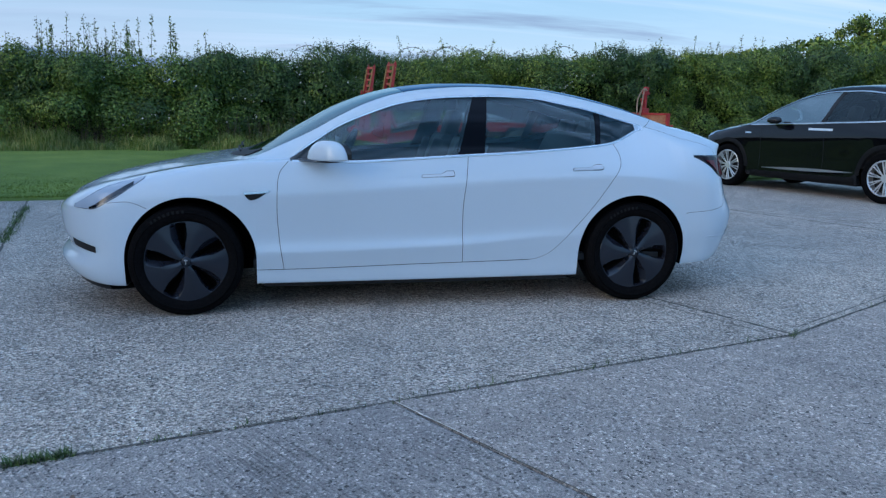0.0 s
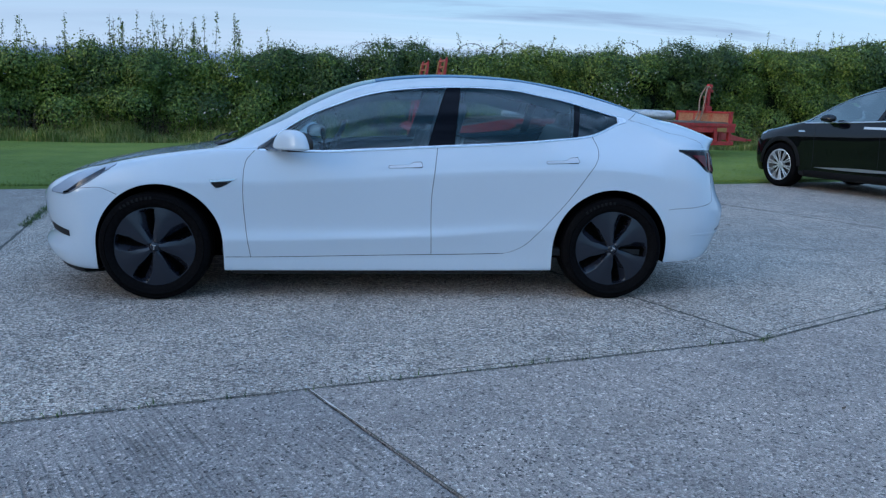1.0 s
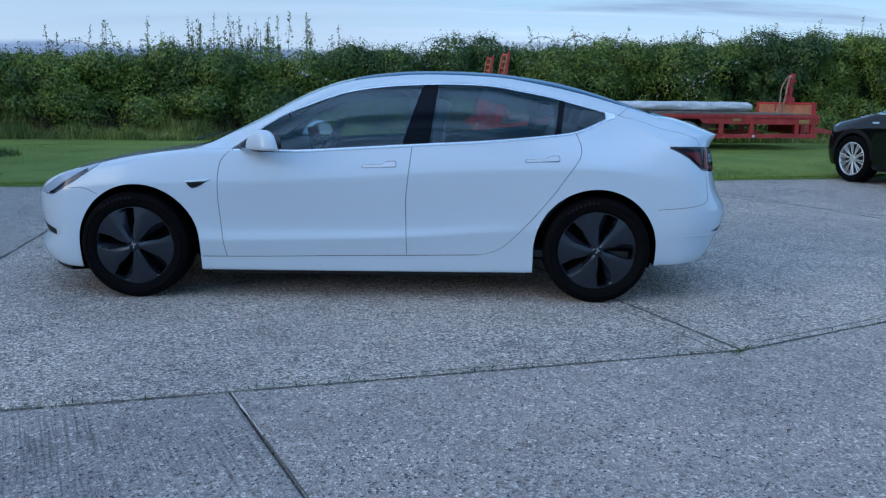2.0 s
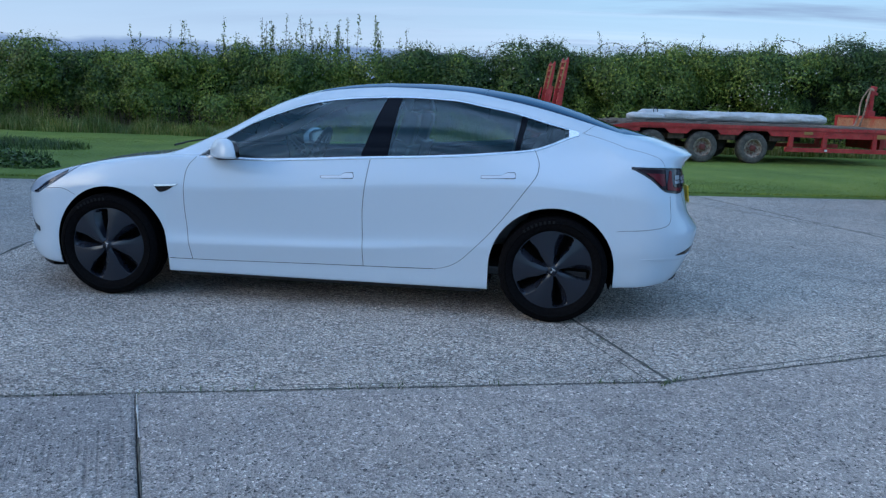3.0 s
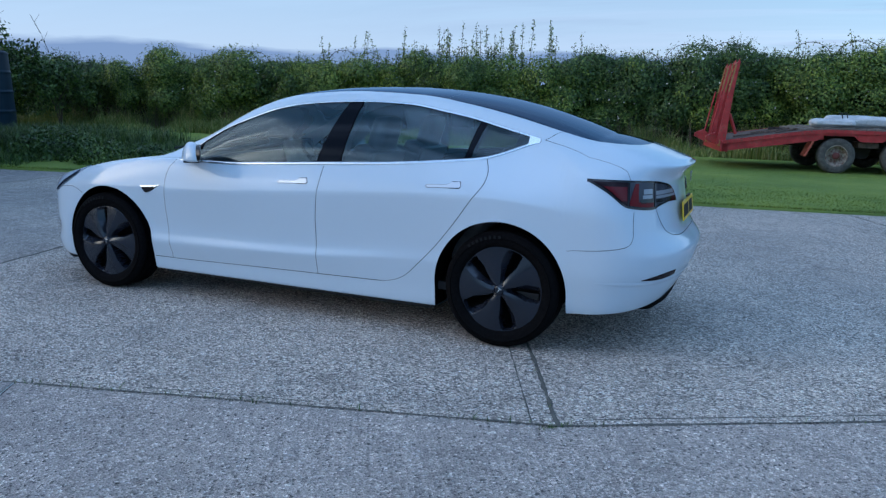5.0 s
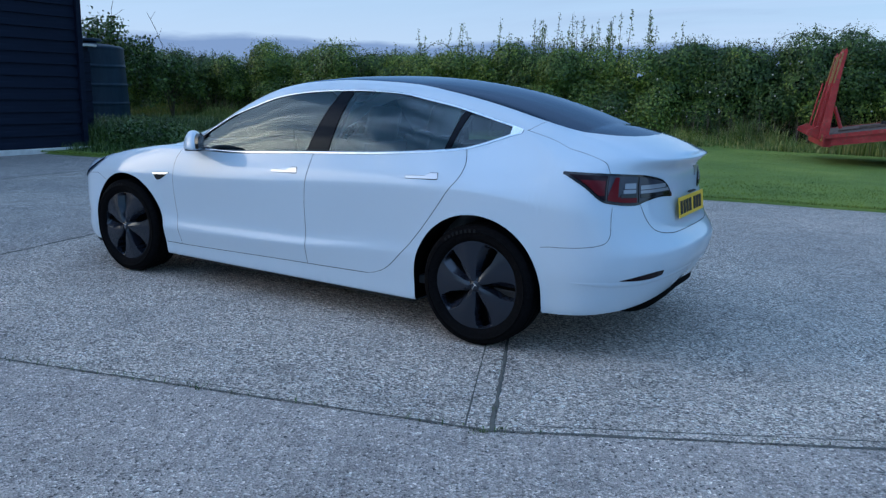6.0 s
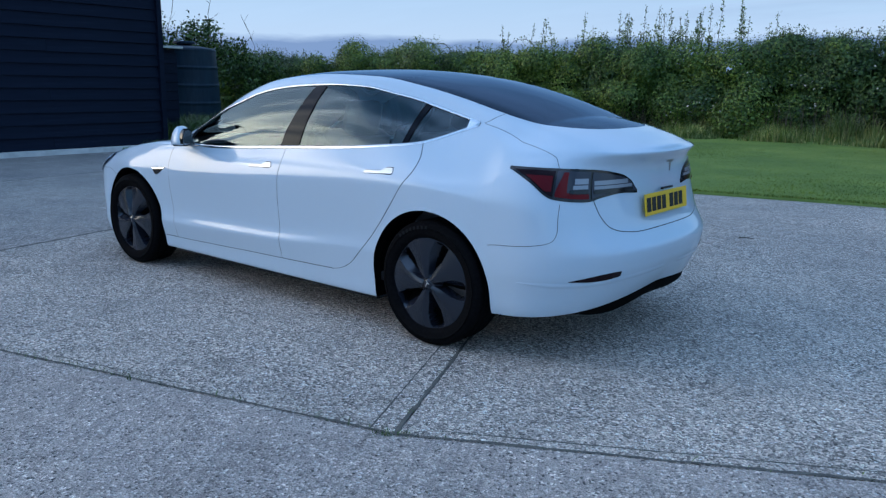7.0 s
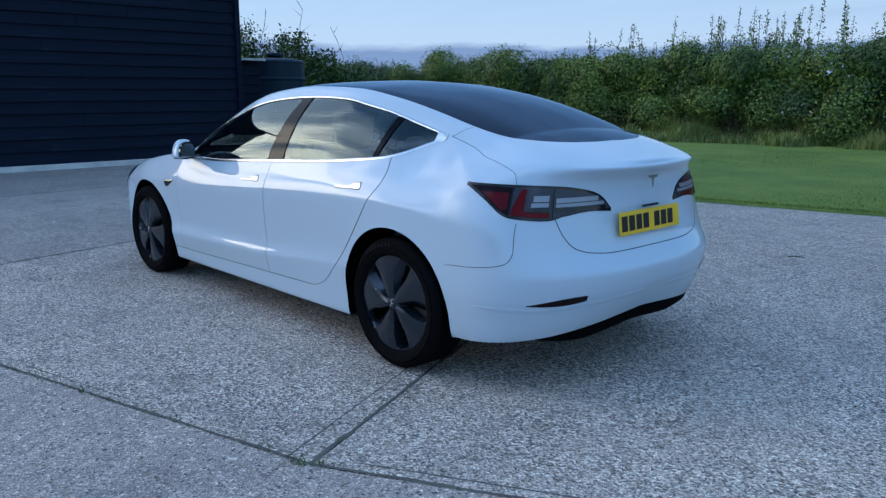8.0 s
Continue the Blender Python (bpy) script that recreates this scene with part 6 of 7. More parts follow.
bm = bmesh.new()
bx, by = 2.334, 0.0
prism(bm, [(bx, -0.040, 1.010), (bx, 0.040, 1.010), (bx, 0.034, 0.998), (bx, 0.010, 0.996), (bx, 0.0, 0.952), (bx, -0.010, 0.996), (bx, -0.034, 0.998)], (0.006, 0, 0))
bmesh.ops.transform(bm, matrix=Matrix.Translation((-0.012, 0, -0.022)), verts=bm.verts)
part("boot_badge", bm, M_CHROME_DARK, car, "small dark metal boot badge")
cd = np.linspace(2.10, C1, 60)
p = skin(cd, np.full_like(cd, 1.0))
vs, fs = [], []
for k, (inset, dz) in enumerate(((0.002, 0.001), (0.010, -0.045), (0.05, -0.080), (0.30, -0.085))):
    for q in np.vstack([p, (p * np.array([1, -1, 1]))[::-1]]):
        r = min(1.0, max(0.0, (q[0] - p[0][0]) / 0.11))
        vs.append((q[0] - inset * r, q[1] * (1 - 0.9 * inset * r), q[2] + dz * r))
n = 2 * len(cd)
fs = [(k * n + i, k * n + i + 1, (k + 1) * n + i + 1, (k + 1) * n + i) for k in range(3) for i in range(n - 1)]
solid("diffuser", vs, fs, M_VOID, car, "matt black rear diffuser", smooth=True)
cf = np.linspace(C0, -1.86, 30)
p = skin(cf, np.full_like(cf, 1.0))
vs = []
for inset, dz in ((-0.002, 0.004), (0.02, -0.03), (0.25, -0.035)):
    for q in np.vstack([p[::-1], p * np.array([1, -1, 1])]):
        vs.append((q[0] + inset, q[1] * (1 - inset * 0.5), q[2] + dz))
n = 2 * len(cf)
fs = [(k * n + i, k * n + i + 1, (k + 1) * n + i + 1, (k + 1) * n + i) for k in range(2) for i in range(n - 1)]
solid("front_lip", vs, fs, M_BLACK, car, "black lip under the front bumper", smooth=True)

# cabin
for far in (False, True):
    for c0, c1, v0 in ((-1.0, 1.0, 2.0), (1.0, 1.62, 5.35)):
        c = np.linspace(c0, c1, 40)
        patch("door_card", M_INTERIOR, car, np.broadcast_to(c, (10, 40)), np.linspace(v0, 5.97, 10)[:, None] + 0 * c[None], -0.055, 0.0, "black inner door trim", far=far)
    for a0, a1, b0, b1 in ((0.20, 0.40, 0.34, 0.46), (1.15, 1.21, 1.19, 1.25)):
        patch("inner_pillar", M_INTERIOR, car, *band(a0, a1, b0, b1, n=6), -0.03, 0.0, "dark inner pillar", far=far)
boxes("cabin_floor", M_INTERIOR, car, [((2.7, 1.66, 0.05), pose(0.3, 0, 0.30))], 0.01, "black cabin floor")
boxes("parcel_shelf", M_INTERIOR, car, [((0.62, 1.36, 0.03), pose(1.62, 0, 0.985, 0, -3, 0))], 0.01, "black parcel shelf")
boxes("dashboard", M_INTERIOR, car, [((0.50, 1.50, 0.18), pose(-0.76, 0, 0.83)), ((0.20, 1.46, 0.30), pose(-0.60, 0, 0.72))], 0.05, "black dashboard with a low top")
boxes("centre_screen", M_GLOSSBLACK, car, [((0.015, 0.38, 0.24), pose(-0.44, 0, 0.93, 0, -12, 0))], 0.004, "large gloss black touchscreen")
bm = bmesh.new()
m_ = pose(-0.38, 0.37, 0.92, 0, -64, 0)
ring = 36
for i in range(ring):
    a, b = 2 * math.pi * i / ring, 2 * math.pi * (i + 1) / ring
    rod(bm, m_ @ Vector((0.18 * math.cos(a), 0.18 * math.sin(a), 0)), m_ @ Vector((0.18 * math.cos(b), 0.18 * math.sin(b), 0)), 0.016, sides=8)
box(bm, (0.13, 0.11, 0.05), m_, 0.02)
for a in (0, 180, 270):
    d = Vector((0.17 * math.cos(radians(a + 90)), 0.17 * math.sin(radians(a + 90)), 0))
    rod(bm, m_ @ Vector((0, 0, 0)), m_ @ d, 0.018, 0.014)
part("steering_wheel", bm, M_SEATGREY, car, "dark steering wheel with pale spokes", smooth=True)


def seat(parent, x, y):
    s = empty("seat")
    s.parent = parent
    s.matrix_local = pose(x, y, 0)
    bm = bmesh.new()
    box(bm, (0.52, 0.50, 0.17), pose(-0.05, 0, 0.46, 0, -8, 0), 0.06)
    part("seat_cushion", bm, M_SEAT, s, smooth=True)
    bm = bmesh.new()
    box(bm, (0.15, 0.48, 0.60), pose(0.29, 0, 0.78, 0, 20, 0), 0.055)
    box(bm, (0.20, 0.07, 0.50), pose(0.26, 0.21, 0.78, 0, 20, 0), 0.03)
    box(bm, (0.20, 0.07, 0.50), pose(0.26, -0.21, 0.78, 0, 20, 0), 0.03)
    part("backrest", bm, M_SEAT, s, smooth=True)
    bm = bmesh.new()
    box(bm, (0.03, 0.44, 0.56), pose(0.365, 0, 0.76, 0, 20, 0), 0.012)
    part("back_shell", bm, M_SEATGREY, s, "pale grey seat back shell", smooth=True)
    bm = bmesh.new()
    box(bm, (0.10, 0.27, 0.24), pose(0.425, 0, 1.13, 0, 16, 0), 0.045)
    part("headrest", bm, M_SEAT, s, smooth=True)
    return s


seat(car, 0.02, -0.37)
seat(car, 0.02, 0.37)
bm = bmesh.new()
box(bm, (0.50, 1.30, 0.18), pose(0.98, 0, 0.50, 0, -8, 0), 0.06)
box(bm, (0.15, 1.30, 0.62), pose(1.27, 0, 0.80, 0, 24, 0), 0.055)
for y in (-0.42, 0.0, 0.42):
    box(bm, (0.09, 0.26, 0.16), pose(1.42, y, 1.11, 0, 20, 0), 0.04)
part("rear_bench", bm, M_SEAT, car, "black rear bench with headrests", smooth=True)

# ---- black car behind ----
LINES_SUV = [
    (-2.15, 2.35, [(-2.45, 0.22)], [(-2.45, 0.55)]),
    (-2.30, 2.50, [(-2.45, 0.26), (-1.0, 0.235), (1.1, 0.235), (2.62, 0.40)], [(-2.45, 0.84), (-1.2, 0.92), (1.2, 0.93), (2.62, 0.82)]),
    (-2.36, 2.56, [(-2.45, 0.34), (-1.0, 0.315), (1.1, 0.33), (2.62, 0.50)], [(-2.45, 0.87), (-1.2, 0.955), (1.2, 0.96), (2.62, 0.88)]),
    (-2.39, 2.59, [(-2.45, 0.44), (0, 0.43), (2.62, 0.62)], [(-2.45, 0.88), (-1.45, 0.975), (-0.8, 0.955), (0.8, 0.955), (1.45, 0.985), (2.62, 0.90)]),
    (-2.41, 2.60, [(-2.45, 0.54), (0, 0.56), (2.62, 0.74)], [(-2.45, 0.88), (-1.45, 0.98), (-0.8, 0.955), (0.8, 0.955), (1.45, 0.99), (2.62, 0.90)]),
    (-2.41, 2.55, [(-2.45, 0.66), (-1.9, 0.78), (-1.4, 0.86), (0, 0.90), (1.45, 0.97), (2.62, 0.90)], [(-2.45, 0.86), (-1.45, 0.965), (0, 0.965), (1.45, 0.985), (2.62, 0.86)]),
    (-2.38, 2.50, [(-2.45, 0.74), (-1.9, 0.92), (-1.4, 1.02), (-1.06, 1.09), (-0.86, 1.10), (0, 1.135), (0.5, 1.16), (1.0, 1.18), (1.6, 1.22), (1.95, 1.28), (2.2, 1.20), (2.62, 1.05)], [(-2.45, 0.80), (-1.4, 0.90), (-0.86, 0.905), (1.0, 0.905), (1.6, 0.84), (1.95, 0.73), (2.62, 0.74)]),
    (-2.35, 2.52, [(-2.45, 0.78), (-1.9, 0.97), (-1.4, 1.06), (-1.2, 1.09), (-1.06, 1.11), (-0.86, 1.20), (-0.62, 1.315), (-0.376, 1.415), (0, 1.525), (0.4, 1.575), (0.8, 1.58), (1.2, 1.545), (1.6, 1.45), (1.95, 1.295), (2.2, 1.24), (2.62, 1.14)], [(-2.45, 0.72), (-1.4, 0.79), (-1.06, 0.86), (-0.4, 0.78), (0.2, 0.70), (1.2, 0.68), (1.95, 0.70), (2.62, 0.70)]),
    (-2.33, 2.52, [(-2.45, 0.80), (-1.9, 0.99), (-1.4, 1.085), (-1.22, 1.12), (-0.86, 1.265), (-0.6, 1.37), (-0.376, 1.455), (0, 1.57), (0.4, 1.63), (0.8, 1.64), (1.2, 1.61), (1.6, 1.52), (2.0, 1.38), (2.62, 1.18)], [(-2.45, 0.58), (-1.22, 0.72), (0, 0.62), (1.2, 0.60), (2.62, 0.55)]),
]
CTR_SUV = [(-2.45, 0.82), (-1.9, 1.01), (-1.4, 1.11), (-1.26, 1.14), (-0.86, 1.325), (-0.6, 1.425), (-0.376, 1.505), (0, 1.615), (0.4, 1.675), (0.8, 1.684), (1.2, 1.655), (1.6, 1.57), (2.0, 1.43), (2.62, 1.20)]
NOSE_M, TAIL_M, C0, C1 = -1.95, 2.0, -2.45, 2.62
CS = np.linspace(C0, C1, 900)
TAB = np.zeros((12, len(CS), 3))
for i, (rf, rr, zk, wk) in enumerate(LINES_SUV):
    x, g = wrap(CS, rf, rr)
    TAB[i] = np.stack([x, -soften(pchip(wk, CS), 8) * g, soften(pchip(zk, CS), 6) + 0 * x], 1)
zc = soften(pchip(CTR_SUV, CS), 8)
x9, g9 = wrap(CS, -2.32, 2.51)
TAB[9] = np.stack([x9, -0.5 * soften(pchip(LINES_SUV[8][3], CS), 8) * g9, zc - 0.22 * (zc - TAB[8][:, 2])], 1)
x10, _ = wrap(CS, -2.31, 2.51)
TAB[10] = np.stack([x10, 0 * CS, zc], 1)
TAB[11] = TAB[9] * np.array([1, -1, 1])

TAB[7:, :, 2] = np.where(TAB[7:, :, 2] > 1.12, 1.12 + (TAB[7:, :, 2] - 1.12) * 1.13, TAB[7:, :, 2])

suv = empty("car")
tagged(suv, "glossy black tall electric car with silver multi-spoke wheels", "car")
ARCH = ((-1.4825, 0.373, 0.425), (1.4825, 0.373, 0.430))
cols = set(np.round(np.concatenate([np.linspace(C0, C1, 100), [-1.22, -1.06, 0.05, 1.95]]), 5))
for xc, _, r in ARCH:
    cols -= {c for c in cols if abs(abs(c - xc) - r) < 0.02}
    cols |= set(np.round(xc + r * np.cos(np.linspace(0, math.pi, 25)), 5))
COLS = np.array(sorted(cols))
pieces, trims = [], []
edges = sorted([C0, C1] + [xc + s * r for xc, _, r in ARCH for s in (-1, 1)])
for a, b in zip(edges[:-1], edges[1:]):
    c = COLS[(COLS >= a - 1e-4) & (COLS <= b + 1e-4)]
    inside = any(abs((a + b) / 2 - xc) < r for xc, _, r in ARCH)
    lo = low_v(c, inside) if inside else np.zeros_like(c)
    pieces.append(strip(c, lo, np.full_like(c, 6.0), 30))
    if inside:
        trims.append((c, lo))
pieces.append(strip(COLS, np.full_like(COLS, 6.0), np.full_like(COLS, 7.0), 7, lambda a, b: b <= -1.0599 or a >= 1.9499))
pieces.append(strip(COLS, np.full_like(COLS, 7.0), np.full_like(COLS, 8.0), 6))
pieces.append(strip(COLS, np.full_like(COLS, 8.0), np.full_like(COLS, 10.0), 12, lambda a, b: b <= -1.2199 or a >= 0.0499))
nv, nf = join(*pieces)
welded("body", nv, nf, M_BLACK_PAINT, suv, "glossy black bodywork")
M_GREYTRIM = mat("dark_grey_plastic_trim", (0.005, 0.005, 0.006), 0.6, Specular_IOR_Level=0.2)
gc = np.linspace(-1.22, 0.05, 40)
patch("windscreen", M_SCREEN, suv, *np.broadcast_arrays(gc[None, :], np.linspace(8, 10, 14)[:, None]), -0.003, 0.0, "curved windscreen glass", both=True)
for far in (False, True):
    for c, lo in trims:
        solid("arch_trim", *line_on((c, lo + 0.06), 0.075, 0.012, far), M_GREYTRIM, suv, "dark grey wheel-arch trim", smooth=True)
    patch("window", M_COATED, suv, *band(-1.06, 0.30, -1.06, 0.52, rows=9), -0.004, far=far)
    patch("window", M_GLASS_DARK, suv, *band(0.36, 1.95, 0.58, 1.95, rows=9), -0.004, far=far, label="dark privacy rear window")
    patch("pillar_trim", M_GLOSSBLACK, suv, *band(0.295, 0.365, 0.515, 0.585, n=4), 0.001, 0.01, "gloss black pillar trim", far=far)
    ct = np.linspace(-1.055, 1.94, 90)
    solid("window_trim", *join(line_on((ct, np.full_like(ct, 5.98)), 0.022, 0.006, far), line_on((ct, np.full_like(ct, 7.02)), 0.022, 0.006, far)), M_CHROME, suv, "bright chrome window surround", smooth=True)
    cs = np.linspace(-0.95, 1.0, 40)
    patch("side_skirt", M_GREYTRIM, suv, *(lambda g: (np.broadcast_to(cs, (5, 40)), np.broadcast_to(g, (5, 40))))(np.linspace(0.9, 2.15, 5)[:, None]), 0.006, 0.01, "dark grey sill trim", far=far)
    xx = np.linspace(-0.72, 0.98, 30)
    hc, hv = at_xz(np.broadcast_to(xx, (3, 30)), (0.385 + 0.02 * (xx + 0.7))[None] + np.linspace(-1, 1, 3)[:, None] * (0.024 * np.sin(np.linspace(0.1, 3.0, 30)))[None])
    patch("door_moulding", M_CHROME_DARK, suv, hc, hv, 0.006, 0.006, "dull silver door moulding", far=far)
    for hx in (0.34,):
        xx = np.linspace(hx - 0.22, hx + 0.22, 14)
        hc, hv = at_xz(np.broadcast_to(xx, (3, 14)), np.full((3, 14), 1.045) + np.linspace(-0.017, 0.017, 3)[:, None])
        patch("handle", M_SILVER, suv, hc, hv, 0.008, 0.008, "silver door handle", far=far)
    xx = np.linspace(-1.13, -1.00, 8)
    hc, hv = at_xz(np.broadcast_to(xx, (3, 8)), np.full((3, 8), 0.955) + np.linspace(-0.012, 0.012, 3)[:, None])
    patch("side_repeater", M_CHROME, suv, hc, hv, 0.006, 0.005, "chrome side camera trim", far=far)
    xx = np.linspace(-2.25, -1.93, 14)
    hc, hv = at_xz(np.broadcast_to(xx, (4, 14)), (0.80 + 0.28 * (xx + 2.25))[None] + np.linspace(0, 0.075, 4)[:, None])
    patch("head_lamp", M_HEADLAMP, suv, hc, hv, 0.004, 0.004, "clear head lamp", far=far)
    gv = np.linspace(2.1, 5.9, 30)
    for x0 in (-0.80, 0.42):
        solid("panel_gap", *line_on((np.full_like(gv, x0) + 0.02 * np.sin((gv - 2) * 0.8), gv), 0.006, 0.001, far), M_GAP, suv, "door shut line")
    sgn = 1 if far else -1
    bm = bmesh.new()
    bmesh.ops.create_uvsphere(bm, u_segments=20, v_segments=12, radius=1.0)
    for v in bm.verts:
        x, y, z = v.co
        v.co = (-0.45 + 0.13 * x, sgn * (1.06 + 0.10 * y), 1.165 + 0.062 * z * (1.2 if z > 0 else 0.8))
    mp_ = part("door_mirror", bm, M_BLACK_PAINT, suv, "black door mirror with a chrome foot", smooth=True)
    boxes("mirror_arm", M_CHROME, mp_, [((0.16, 0.16, 0.020), pose(-0.50, sgn * 0.97, 1.120))], 0.008)
    for xc, zc_, r in ARCH:
        arc_shell("arch_liner", xc, zc_, r + 0.012, sgn * 0.86, sgn * 0.5, suv)
    c = np.linspace(-1.1, 2.0, 40)
    patch("door_card", M_INTERIOR, suv, np.broadcast_to(c, (6, 40)), np.linspace(3, 5.97, 6)[:, None] + 0 * c[None], -0.06, 0, "black inner door trim", far=far)
underside(suv, -1.04, 1.04, 0.90, 0.21, 0.27)
boxes("dashboard", M_INTERIOR, suv, [((0.5, 1.55, 0.25), pose(-0.80, 0, 0.98))], 0.05, "black dashboard")
seat(suv, 0.10, -0.40).location.z = 0.17
seat(suv, 0.10, 0.40).location.z = 0.17

# ten twin-spoke silver wheels
def spoke_wheel_meshes(r_out, r_rim, width):
    m = Matrix.Rotation(radians(90), 4, "X")
    h = width / 2
    bm = bmesh.new()
    lathe(bm, [(r_rim - 0.01, -h * 0.8), (r_rim + 0.02, -h), (r_out - 0.02, -h * 0.95), (r_out, -h * 0.7), (r_out, h * 0.7), (r_out - 0.02, h * 0.95), (r_rim + 0.02, h), (r_rim - 0.01, h * 0.85)], m, 56)
    out = []
    for name, material in (("tyre", M_RUBBER),):
        bmesh.ops.recalc_face_normals(bm, faces=bm.faces)
        me = bpy.data.meshes.new(name)
        for f in bm.faces:
            f.smooth = True
        bm.to_mesh(me)
        bm.free()
        me.materials.append(material)
        out.append(me)
    bm = bmesh.new()
    lathe(bm, [(r_rim, h * 0.88), (r_rim - 0.012, h * 0.92), (r_rim - 0.022, h * 0.80), (r_rim - 0.03, -h * 0.7)], m, 56)
    lathe(bm, [(0.0001, h * 0.80), (0.05, h * 0.80), (0.062, h * 0.70), (0.062, h * 0.3)], m, 24)
    for k in range(10):
        for d in (-5.5, 5.5):
            a = radians(36 * k + d * 0.6)
            b = radians(36 * k + d)
            p0 = m @ Vector((0.055 * math.cos(a), 0.055 * math.sin(a), h * 0.72))
            p1 = m @ Vector(((r_rim - 0.016) * math.cos(b), (r_rim - 0.016) * math.sin(b), h * 0.80))
            rod(bm, p0, p1, 0.008, 0.012, 6)
    bmesh.ops.recalc_face_normals(bm, faces=bm.faces)
    me = bpy.data.meshes.new("rim")
    bm.to_mesh(me)
    bm.free()
    me.materials.append(M_SILVER)
    out.append(me)
    bm = bmesh.new()
    lathe(bm, [(0.0001, h * 0.1), (r_rim - 0.03, h * 0.1)], m, 40)
    me = bpy.data.meshes.new("brake_disc")
    bm.to_mesh(me)
    bm.free()
    me.materials.append(M_BLACK)
    out.append(me)
    return out


WS = spoke_wheel_meshes(0.373, 0.268, 0.27)
for x in (-1.4825, 1.4825):
    for y in (-0.84, 0.84):
        w = empty("wheel")
        w.parent = suv
        w.matrix_local = pose(x, y, 0.373, 0, 0, 180 if y > 0 else 0) @ pose(0, 0, 0, 0, 11, 0)
        for name, me in zip(("tyre", "rim", "brake_disc"), WS):
            o = new(name, me)
            o.parent = w
suv.matrix_world = pose(8.32, 5.80, 0, 0, 0, -75.2)

# ---- red low-loader trailer on the lawn ----
# local x runs along the bed from the ramps to the drawbar; the near side is y = 0
TR = pose(1.35, 12.75, 0.04, 0, 0, 12.5)
trailer = tagged(empty("trailer", TR), "weathered red low-loader trailer with raised ramps on grass", "trailer")
W = 2.45
# side rails with a dropped beaver tail; arched over the wheels
def rail_top(x):
    return float(np.interp(x, [0.1, 2.05, 2.5, 8.9], [0.55, 0.86, 0.90, 0.88]))


for y in (0.0, W):
    bm = bmesh.new()
    xs = [0.42, 1.1, 2.05, 2.30, 2.42, 3.02, 3.14, 3.56, 3.68, 4.28, 4.40, 4.82, 4.94, 5.54, 5.66, 7.0, 8.9]
    low = [0.38, 0.48, 0.63, 0.67, 0.78, 0.78, 0.67, 0.67, 0.78, 0.78, 0.67, 0.67, 0.78, 0.78, 0.67, 0.65, 0.65]
    for x0, x1, l0, l1 in zip(xs[:-1], xs[1:], low[:-1], low[1:]):
        t0, t1 = rail_top(x0), rail_top(x1)
        prism(bm, [(x0, y, l0), (x1, y, l1), (x1, y, t1), (x0, y, t0)], (0, 0.025 if y == 0 else -0.025, 0))
    part("side_rail", bm, M_REDPAINT, trailer)
    bm = bmesh.new()
    for x0, x1 in ((0.42, 2.05), (2.05, 2.5), (2.5, 8.9)):
        a, b = rail_top(x0), rail_top(x1)
        s = -0.03 if y == 0 else 0.03
        prism(bm, [(x0, y + s, a - 0.07), (x1, y + s, b - 0.07), (x1, y + s, b + 0.005), (x0, y + s, a + 0.005)], (0, 0.03 if y == 0 else -0.03, 0))
    part("rail_flange", bm, M_REDPAINT, trailer)
# timber deck boards across the bed
for k in range(40):
    x = 2.15 + 0.168 * k
    boxes("deck_board", M_DECKWOOD, trailer, [((0.155, W - 0.1, 0.04), pose(x, W / 2, rail_top(x) + 0.012 + 0.004 * ((k * 7) % 3)))], 0.004)
bm = bmesh.new()
prism(bm, [(0.42, 0.08, 0.575), (2.1, 0.08, 0.85), (2.1, 0.08, 0.87), (0.42, 0.08, 0.605)], (0, W - 0.16, 0))
part("tail_plate", bm, M_STEEL, trailer, "rusty steel beaver-tail plate")
# cross members, tail beam with hazard plate, lower beam at the front
for x in (1.2, 2.4, 3.6, 4.8, 6.0, 7.2, 8.6):
    boxes("cross_member", M_REDPAINT, trailer, [((0.09, W - 0.16, 0.14), pose(x, W / 2, rail_top(x) - 0.13))], 0.004)
boxes("tail_beam", M_REDPAINT, trailer, [((0.16, W, 0.22), pose(0.46, W / 2, 0.48))], 0.01)
boxes("hazard_plate", M_YELLOW, trailer, [((0.02, 0.5, 0.14), pose(0.37, 0.3, 0.54)), ((0.02, 0.5, 0.14), pose(0.37, W - 0.3, 0.54))], 0.003, "faded yellow rear marker plate")
for y in (0.02, W - 0.02):
    bm = bmesh.new()
    box(bm, (2.85, 0.07, 0.10), pose(7.45, y, 0.36), 0.006)
    for x in (6.15, 7.0, 8.28):
        box(bm, (0.11, 0.07, 0.42), pose(x, y, 0.56), 0.004)
    part("lower_frame", bm, M_REDPAINT, trailer)
boxes("side_marker", M_WHITE_FLAT, trailer, [((0.07, 0.01, 0.05), pose(7.05, -0.02, 0.36))], 0.002, "white side reflector")
for size, m_ in (((0.22, 0.008, 0.07), pose(6.55, -0.035, 0.76)), ((0.30, 0.008, 0.10), pose(8.45, -0.035, 0.72))):
    boxes("rail_plate", M_YELLOW, trailer, [(size, m_)], 0.002, "dirty yellow maker's plate")
